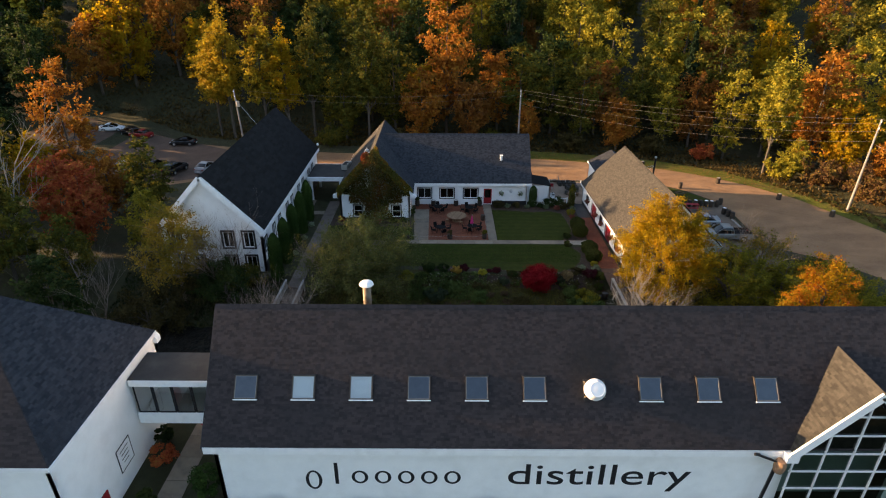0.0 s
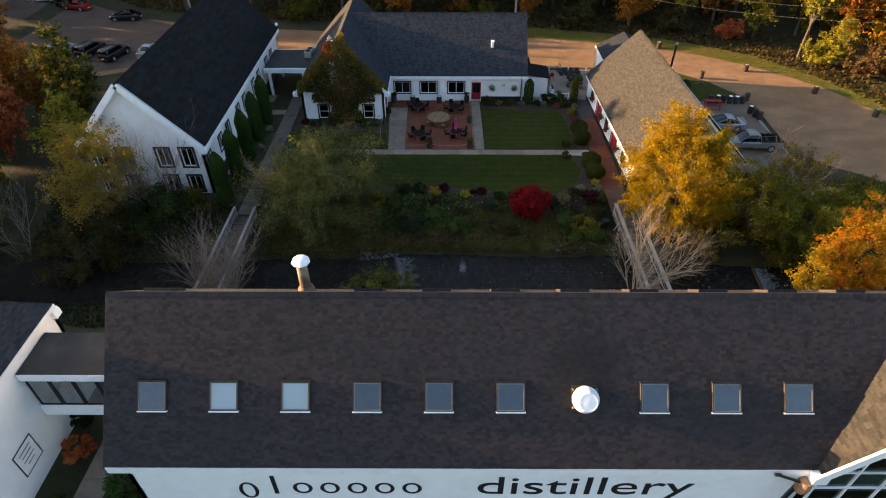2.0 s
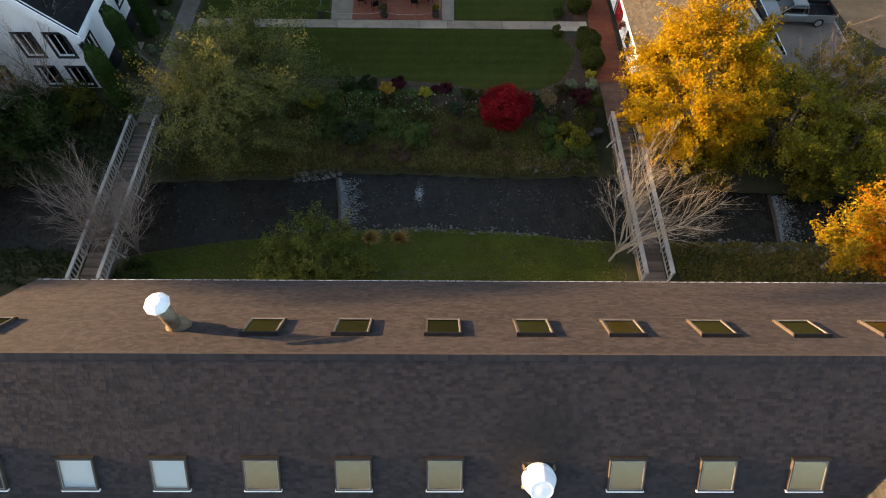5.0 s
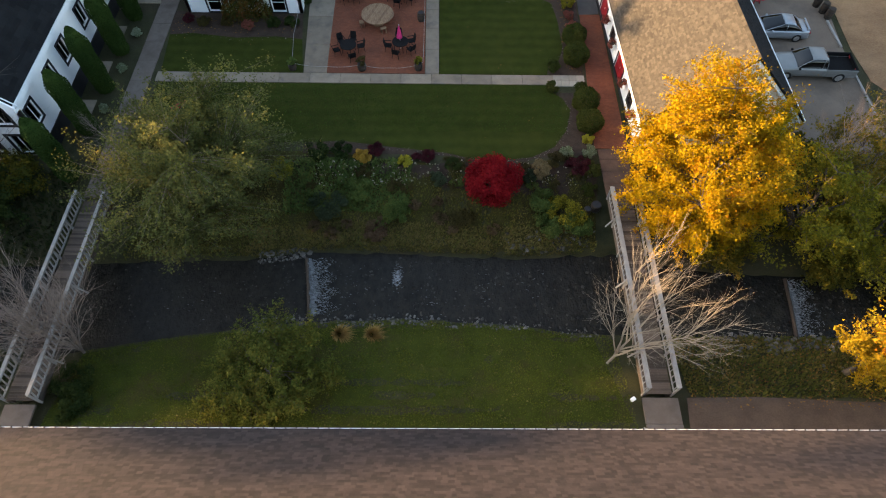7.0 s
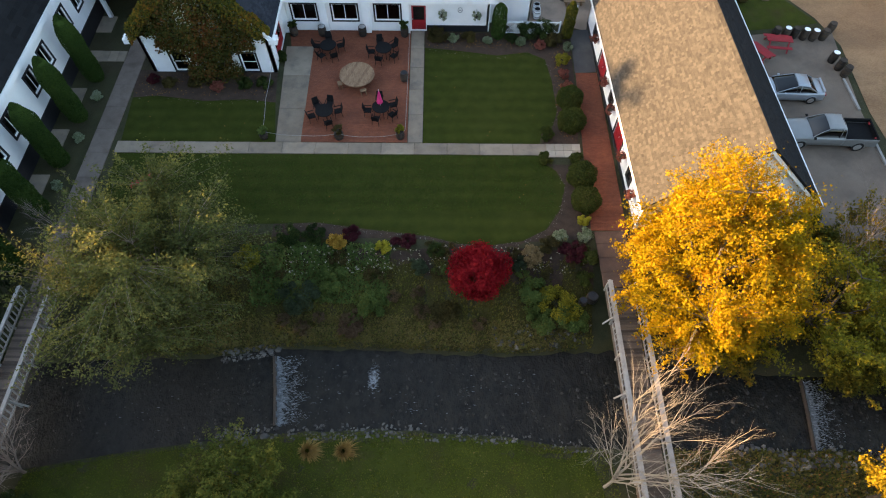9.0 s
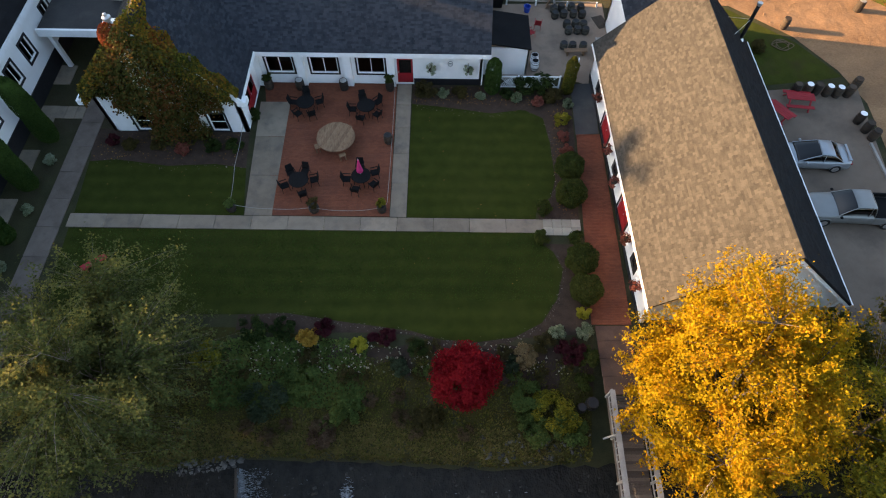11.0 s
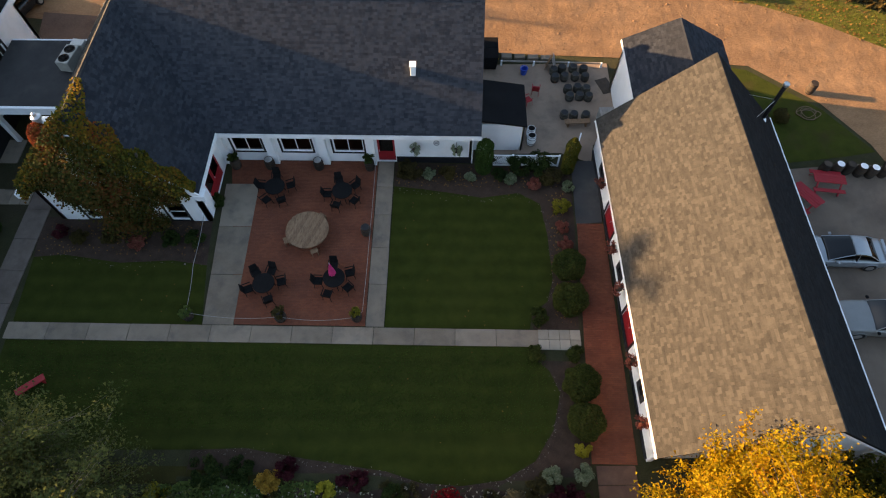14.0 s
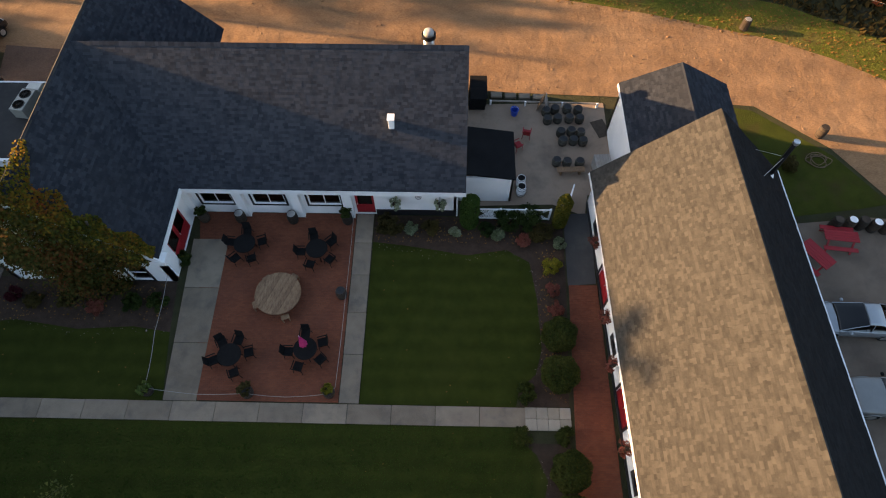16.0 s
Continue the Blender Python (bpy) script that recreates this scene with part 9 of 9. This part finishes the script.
def car(x, y, turn, label, paint, L=4.6, W=1.78, H=1.45, kind="sedan", z=0.04):
    """A car with its nose along local +x."""
    t = thing("pickup_truck" if kind == "pickup" else "car", label, "truck" if kind == "pickup" else "car", (x, y, z), turn)
    h, a = W / 2, L / 2
    belt = {"sedan": 0.92, "suv": 1.05, "pickup": 1.12}[kind]
    low = {"sedan": 0.2, "suv": 0.28, "pickup": 0.36}[kind]
    # stations of the body: place, half width, top height
    if kind == "pickup":
        body_at = [(-a + 2.25, 0.99, 0), (-a + 2.6, 1, 0), (0.1 * L, 1, 0), (a - 1.5, 1, 0.0), (a - 1.0, 0.99, -0.02), (a - 0.45, 0.97, -0.07), (a - 0.15, 0.93, -0.16), (a, 0.86, -0.34)]
        cab_at = [(-a + 2.3, 0.0), (-a + 2.36, 0.5), (-a + 2.46, 0.93), (-a + 2.7, 1.0), (a - 2.55, 1.0), (a - 2.3, 0.93), (a - 1.9, 0.55), (a - 1.45, 0.0)]
    elif kind == "suv":
        body_at = [(-a, 0.84, -0.25), (-a + 0.1, 0.93, -0.05), (-a + 0.3, 0.98, 0), (0, 1, 0), (a - 1.3, 1, 0), (a - 0.7, 0.98, -0.05), (a - 0.25, 0.93, -0.14), (a, 0.82, -0.36)]
        cab_at = [(-a + 0.1, 0.0), (-a + 0.22, 0.5), (-a + 0.42, 0.92), (-a + 0.8, 1.0), (a - 2.3, 1.0), (a - 2.0, 0.92), (a - 1.6, 0.5), (a - 1.2, 0.0)]
    else:
        body_at = [(-a, 0.78, -0.26), (-a + 0.08, 0.88, -0.06), (-a + 0.35, 0.95, 0.02), (-a + 0.9, 0.99, 0.03), (-a + 1.6, 1, 0), (0, 1, 0), (a - 1.5, 1, -0.01), (a - 0.9, 0.98, -0.07), (a - 0.4, 0.93, -0.17), (a - 0.12, 0.85, -0.28), (a, 0.74, -0.42)]
        cab_at = [(-a + 0.62, 0.0), (-a + 0.98, 0.45), (-a + 1.36, 0.86), (-a + 1.72, 0.99), (-0.1, 1.02), (a - 2.35, 0.93), (a - 1.7, 0.5), (a - 1.05, 0.0)]

    def ring(px, hw, zt):
        zm = (low + zt) / 2
        half = [(hw * 0.80, low), (hw * 0.95, low + 0.06), (hw * 0.99, low + 0.2), (hw, zm), (hw * 0.985, zt - 0.14), (hw * 0.95, zt - 0.05), (hw * 0.86, zt - 0.005), (hw * 0.5, zt + 0.02)]
        return [(px, -p, q) for p, q in half] + [(px, 0, zt + 0.03)] + [(px, p, q) for p, q in half[::-1]]

    bm = bmesh.new()
    loft(bm, [ring(px, h * w, belt + d) for px, w, d in rounded(body_at)])
    part("body", bm, paint, t, smooth=True)

    def section(px, f, grow=0.0, over=1.0):
        """Half outline of the cabin at a station."""
        zt = belt - 0.03 + (H - belt + 0.03) * f
        return [(px, h * (0.9 + grow), belt - 0.03), (px, h * (0.9 - 0.09 * f + grow), belt - 0.03 + (zt - belt + 0.03) * 0.55), (px, h * (0.9 - 0.2 * f + grow), zt - 0.07 * f), (px, h * (0.9 - 0.28 * f + grow), zt - 0.015 * f), (px, h * 0.35, zt + 0.015 * f)]

    bm = bmesh.new()
    loft(bm, [[(p, -q, r) for p, q, r in section(px, f)] + [(p, q, r) for p, q, r in section(px, f)[::-1]] for px, f in rounded(cab_at)])
    part("glasshouse", bm, CARGLASS, t, smooth=True)
    # roof skin between the two screens
    bm = bmesh.new()
    rings = []
    for px, f in rounded(cab_at[2:6]):
        s = section(px, f, 0.008)[2:]
        top = [(p, -q, r + 0.02) for p, q, r in s] + [(p, q, r + 0.02) for p, q, r in s[::-1]]
        rings.append(top + [(p, q, r - 0.035) for p, q, r in top[::-1]])
    loft(bm, rings)
    part("roof", bm, paint, t, smooth=False)
    for s in (-1, 1):
        mid = len(cab_at) // 2
        for run in (rounded(cab_at[:3]), rounded(cab_at[5:])):
            bm = bmesh.new()
            pts = [Vector((px, s * section(px, f)[2][1] * 1.01, section(px, f)[2][2] + 0.012)) for px, f in run]
            for p, q in zip(pts, pts[1:]):
                beam(bm, p, q, 0.04, 0.03)
            part("pillar", bm, paint, t)
        px, f = (cab_at[3][0] + cab_at[4][0]) / 2 + (0 if kind != "pickup" else -0.35), 1.0
        q = section(px, f)
        bm = bmesh.new()
        for u, v in zip(q[:2], q[1:3]):
            beam(bm, (u[0], s * (u[1] + 0.008), u[2]), (v[0], s * (v[1] + 0.008), v[2]), 0.05, 0.02, (1, 0, 0))
        part("pillar", bm, paint, t)
        bm = bmesh.new()
        box(bm, a - 1.62, a - 1.46, s * (h + 0.08) - 0.09, s * (h + 0.08) + 0.09, belt, belt + 0.13, 0.04)
        part("mirror", bm, paint if kind == "sedan" else PLASTIC_BLACK, t)
        bm = bmesh.new()
        box(bm, a - 0.36, a - 0.1, s * h * 0.7 - 0.17, s * h * 0.7 + 0.15, belt - 0.32, belt - 0.19, 0.04)
        part("headlight", bm, METAL, t)
        bm = bmesh.new()
        box(bm, -a - 0.01, -a + 0.14, s * h * 0.72 - 0.14, s * h * 0.72 + 0.14, belt - 0.24, belt - 0.1, 0.03)
        part("taillight", bm, RED, t)
        for px in (a - 0.88, -a + (1.1 if kind == "pickup" else 0.92)):
            rr = 0.39 if kind == "pickup" else 0.33
            bm = bmesh.new()
            rod(bm, (px, s * (h - 0.2), rr), (px, s * (h + 0.02), rr), rr, n=24)
            wheel = part("wheel", bm, RUBBER, t)
            bm = bmesh.new()
            rod(bm, (px, s * (h + 0.015), rr), (px, s * (h + 0.03), rr), rr * 0.64, n=18)
            part("rim", bm, METAL, wheel)
            bm = bmesh.new()
            rings = []
            for k in range(13):
                ca, sa = math.cos(math.pi * k / 12), math.sin(math.pi * k / 12)
                rings.append([(px + q * ca, s * (h + e), rr + q * sa) for q, e in ((rr + 0.03, -0.02), (rr + 0.03, 0.03), (rr + 0.08, 0.03), (rr + 0.08, -0.02))])
            loft(bm, rings)
            part("wheel_arch", bm, paint if kind != "suv" else PLASTIC_BLACK, t)
    if kind == "sedan":
        bm = bmesh.new()
        beam(bm, (-a + 0.2, -h * 0.76, belt + 0.11), (-a + 0.2, h * 0.76, belt + 0.11), 0.14, 0.03)
        for s in (-1, 1):
            beam(bm, (-a + 0.25, s * h * 0.7, belt), (-a + 0.2, s * h * 0.7, belt + 0.1), 0.1, 0.05)
        part("spoiler", bm, paint, t)
    if kind == "pickup":
        bm = bmesh.new()
        box(bm, -a, -a + 2.25, -h, h, low + 0.1, low + 0.42)
        for s in (-1, 1):
            box(bm, -a, -a + 2.25, s * (h - 0.05) - 0.05, s * (h - 0.05) + 0.05, low + 0.42, belt, 0.02)
        box(bm, -a, -a + 0.07, -h + 0.1, h - 0.1, low + 0.42, belt)
        part("cargo_bed", bm, paint, t)
        bm = bmesh.new()
        box(bm, -a + 0.08, -a + 2.24, -h + 0.11, h - 0.11, low + 0.424, low + 0.45)
        for s in (-1, 1):
            box(bm, -a + 0.02, -a + 2.24, s * (h - 0.07) - 0.055, s * (h - 0.07) + 0.045, low + 0.5, belt + 0.03)
        box(bm, -a + 0.01, -a + 0.1, -h + 0.13, h - 0.13, low + 0.45, belt + 0.025)
        box(bm, -a + 2.16, -a + 2.245, -h + 0.13, h - 0.13, low + 0.45, belt + 0.025)
        part("bed_liner", bm, PLASTIC_BLACK, t)
    for px, w in ((a - 0.06, 0.78), (-a + 0.02, 0.8)):
        bm = bmesh.new()
        box(bm, px - 0.09, px + 0.09, -h * w, h * w, low, low + 0.17, 0.05)
        part("bumper", bm, paint if kind == "sedan" else DARKMETAL, t)
    bm = bmesh.new()
    box(bm, -a - 0.1, -a - 0.075, -0.25, 0.25, low + 0.2, low + 0.32)
    part("plate_bar", bm, TRIM, t)
    return t


GOLDPAINT = surface("pale champagne paint", (0.27, 0.265, 0.25), (0.33, 0.325, 0.31), 2, 0.32, 0.0, metal=0.4, spec=0.5)
WHITEPAINT = surface("white car paint", (0.72, 0.73, 0.74), (0.8, 0.8, 0.8), 2, 0.3, 0.0, spec=0.5)
REDPAINT = surface("red car paint", (0.30, 0.012, 0.012), (0.38, 0.02, 0.02), 2, 0.3, 0.0, spec=0.5)
BLACKPAINT = surface("black car paint", (0.012, 0.012, 0.013), (0.025, 0.025, 0.027), 2, 0.25, 0.0, spec=0.5)
car(33.05, 67.75, 178, "silver sedan parked beside the shop", SILVER, 4.6)
car(34.35, 63.5, 178, "silver pickup truck with an open dark bed", GOLDPAINT, 5.9, 1.95, 1.82, "pickup")
ZL = 0.07
for x, y, turn, lab, m, kind in ((-64, 110.2, 8, "white sedan in the far car park", WHITEPAINT, "sedan"), (-59.6, 108.2, 150, "dark hatchback in the far car park", BLACKPAINT, "suv"), (-57.0, 107.0, 165, "red sedan in the far car park", REDPAINT, "sedan"), (-47, 102.0, 185, "black sedan in the car park", BLACKPAINT, "sedan"),
                                 (-50.0, 88.0, 70, "silver sport utility car in the car park", SILVER, "suv"), (-46.0, 88.4, 75, "dark sport utility car in the car park", BLACKPAINT, "suv"), (-42.3, 87.3, 75, "dark hatchback in the car park", BLACKPAINT, "suv"), (-37.8, 88.2, 80, "grey sedan in the car park", SILVER, "sedan"), (-22.6, 88.0, 75, "black sport utility car behind the breezeway", BLACKPAINT, "suv")):
    car(x, y, turn, lab, m, 4.5, 1.8, 1.45 if kind == "sedan" else 1.68, kind, height(x, y) + ZL)
bik = thing("bicycle", "dark bicycle leaning at the shop's corner", "bicycle", (30.35, 57.6, 0.04), 100)
for s in (-0.52, 0.52):
    bm = bmesh.new()
    for k in range(18):
        a0, a1 = k * math.tau / 18, (k + 1) * math.tau / 18
        rod(bm, (s + 0.34 * math.cos(a0), 0, 0.34 + 0.34 * math.sin(a0)), (s + 0.34 * math.cos(a1), 0, 0.34 + 0.34 * math.sin(a1)), 0.02, n=5)
    part("wheel", bm, RUBBER, bik)
bm = bmesh.new()
for p, q in (((-0.52, 0, 0.34), (-0.1, 0, 0.3)), ((-0.1, 0, 0.3), (0.35, 0, 0.75)), ((-0.1, 0, 0.3), (-0.2, 0, 0.85)), ((-0.2, 0, 0.75), (0.35, 0, 0.78)), ((0.35, 0, 0.8), (0.52, 0, 0.34)), ((-0.52, 0, 0.34), (-0.18, 0, 0.72))):
    rod(bm, p, q, 0.02, n=6)
part("frame", bm, DARKMETAL, bik)
bm = bmesh.new()
rod(bm, (0.33, -0.25, 0.95), (0.33, 0.25, 0.95), 0.015, n=6)
rod(bm, (0.35, 0, 0.78), (0.33, 0, 0.95), 0.015, n=6)
part("handlebar", bm, DARKMETAL, bik)


# ---- poles and wires ----
def utility_pole(x, y, h, label, lean=(0, 0), box_on=True):
    t = thing("utility_pole", label, "pole", (x, y, height(x, y)))
    tip = Vector((lean[0], lean[1], h))
    bm = bmesh.new()
    rod(bm, (0, 0, -0.5), tip, 0.17, 0.11, 10)
    part("shaft", bm, POLEWOOD, t)
    for z in (0.97, 0.9):
        bm = bmesh.new()
        p = tip * z
        rod(bm, p + Vector((-0.05, -0.16, 0)), p + Vector((-0.05, -0.16, 0.22)), 0.05, n=8)
        part("insulator", bm, TRIM, t)
    if box_on:
        bm = bmesh.new()
        p = tip * 0.8
        rod(bm, p + Vector((0.32, -0.15, -0.45)), p + Vector((0.32, -0.15, 0.45)), 0.27, n=14)
        part("transformer", bm, METAL, t)
    return Vector((x, y, height(x, y))) + tip


pa = utility_pole(-33.5, 95.2, 11.3, "grey utility pole with a transformer", (-0.5, 0))
pb = utility_pole(12.8, 97.2, 11.0, "grey utility pole behind the lodge", box_on=False)
pc = utility_pole(54.6, 72.3, 12.4, "pale leaning utility pole beside the road", (1.0, 0.6), False)
pd = Vector((60, 20, 12))
wires = thing("overhead_wires", "sagging overhead wires between the poles", "wires")
for k, (a, b, sag) in enumerate(((pb, pc, 1.0), (pb - Vector((0, 0, 0.5)), pc - Vector((0, 0, 0.6)), 1.2), (pb - Vector((0, 0, 1.3)), pc - Vector((0, 0, 1.6)), 1.5), (pb - Vector((0, 0, 2.2)), pc - Vector((0, 0, 2.9)), 1.7), (pa, pb, 1.2), (pa - Vector((0, 0, 0.8)), pb - Vector((0, 0, 0.8)), 1.4), (pc, pd, 1.0), (pc - Vector((0, 0, 1.2)), pd - Vector((0, 0, 1.2)), 1.2), (pc - Vector((0, 0, 3.2)), pd - Vector((0, 0, 3.0)), 1.2))):
    bm = bmesh.new()
    rings = []
    for i in range(17):
        f = i / 16
        p = a.lerp(b, f)
        p.z -= sag * 4 * f * (1 - f)
        rings.append([p + Vector((0, y, z)) for y, z in ((0.008, 0), (0, 0.008), (-0.008, 0), (0, -0.008))])
    loft(bm, rings)
    part("wire", bm, POLEWOOD, wires)
gw_ = bmesh.new()
rod(gw_, pa - Vector((0, 0, 1.5)), (-27, 91, 3.0), 0.02, n=4)
part("guy_wire", gw_, METAL, wires)

# passage below the link: flag, planting, path
flag = thing("flag", "small red and white flag on a short staff", "flag", (-14.9, 27.6, 3.4))
bm = bmesh.new()
rod(bm, (-0.5, 0.3, 0.6), (0.15, -0.1, -0.2), 0.02)
part("staff", bm, METAL, flag)
for k, m in enumerate((RED, TRIM, RED)):
    bm = bmesh.new()
    prism(bm, [(-0.42 + k * 0.2, 0.0, 0.5 - k * 0.24), (-0.24 + k * 0.2, 0.0, 0.28 - k * 0.24), (-0.02 + k * 0.2, -0.06, 0.42 - k * 0.24), (-0.2 + k * 0.2, -0.06, 0.66 - k * 0.24)], (0, 0.012, 0))
    part("cloth", bm, m, flag)
slab_run("path_passage", "concrete path under the glazed link", -17.2, 20.5, -17.0, 35.6, 1.6, [2 * k for k in range(1, 8)])
for x, y, h, r, m, lab in ((-18.6, 27.8, 1.8, 0.9, SCARLET, "red leaved bush by the passage"), (-14.6, 25.3, 3.0, 1.0, CEDAR, "conical cedar at the hall corner"), (-19.3, 30.0, 1.5, 0.6, GREEN, "green climber at the wall"), (-19.2, 22.6, 1.2, 0.6, GREEN, "wreath of green leaves at the door"), (-18.3, 24.6, 1.0, 0.8, GREEN, "dark green shrub by the passage"), (-15.0, 22.5, 1.6, 1.2, GREEN, "dark green shrub by the passage")):
    shrub(x, y, h, r, m, lab, int(1800 * r + 700), 0.13)
for k in range(13):
    shrub(-12.5 + 2.6 * k, 23.9, 0.9 + 0.25 * math.sin(k * 2.3), 0.55, HERB, "leafy shrub along the foot of the street wall", 1000, 0.12)
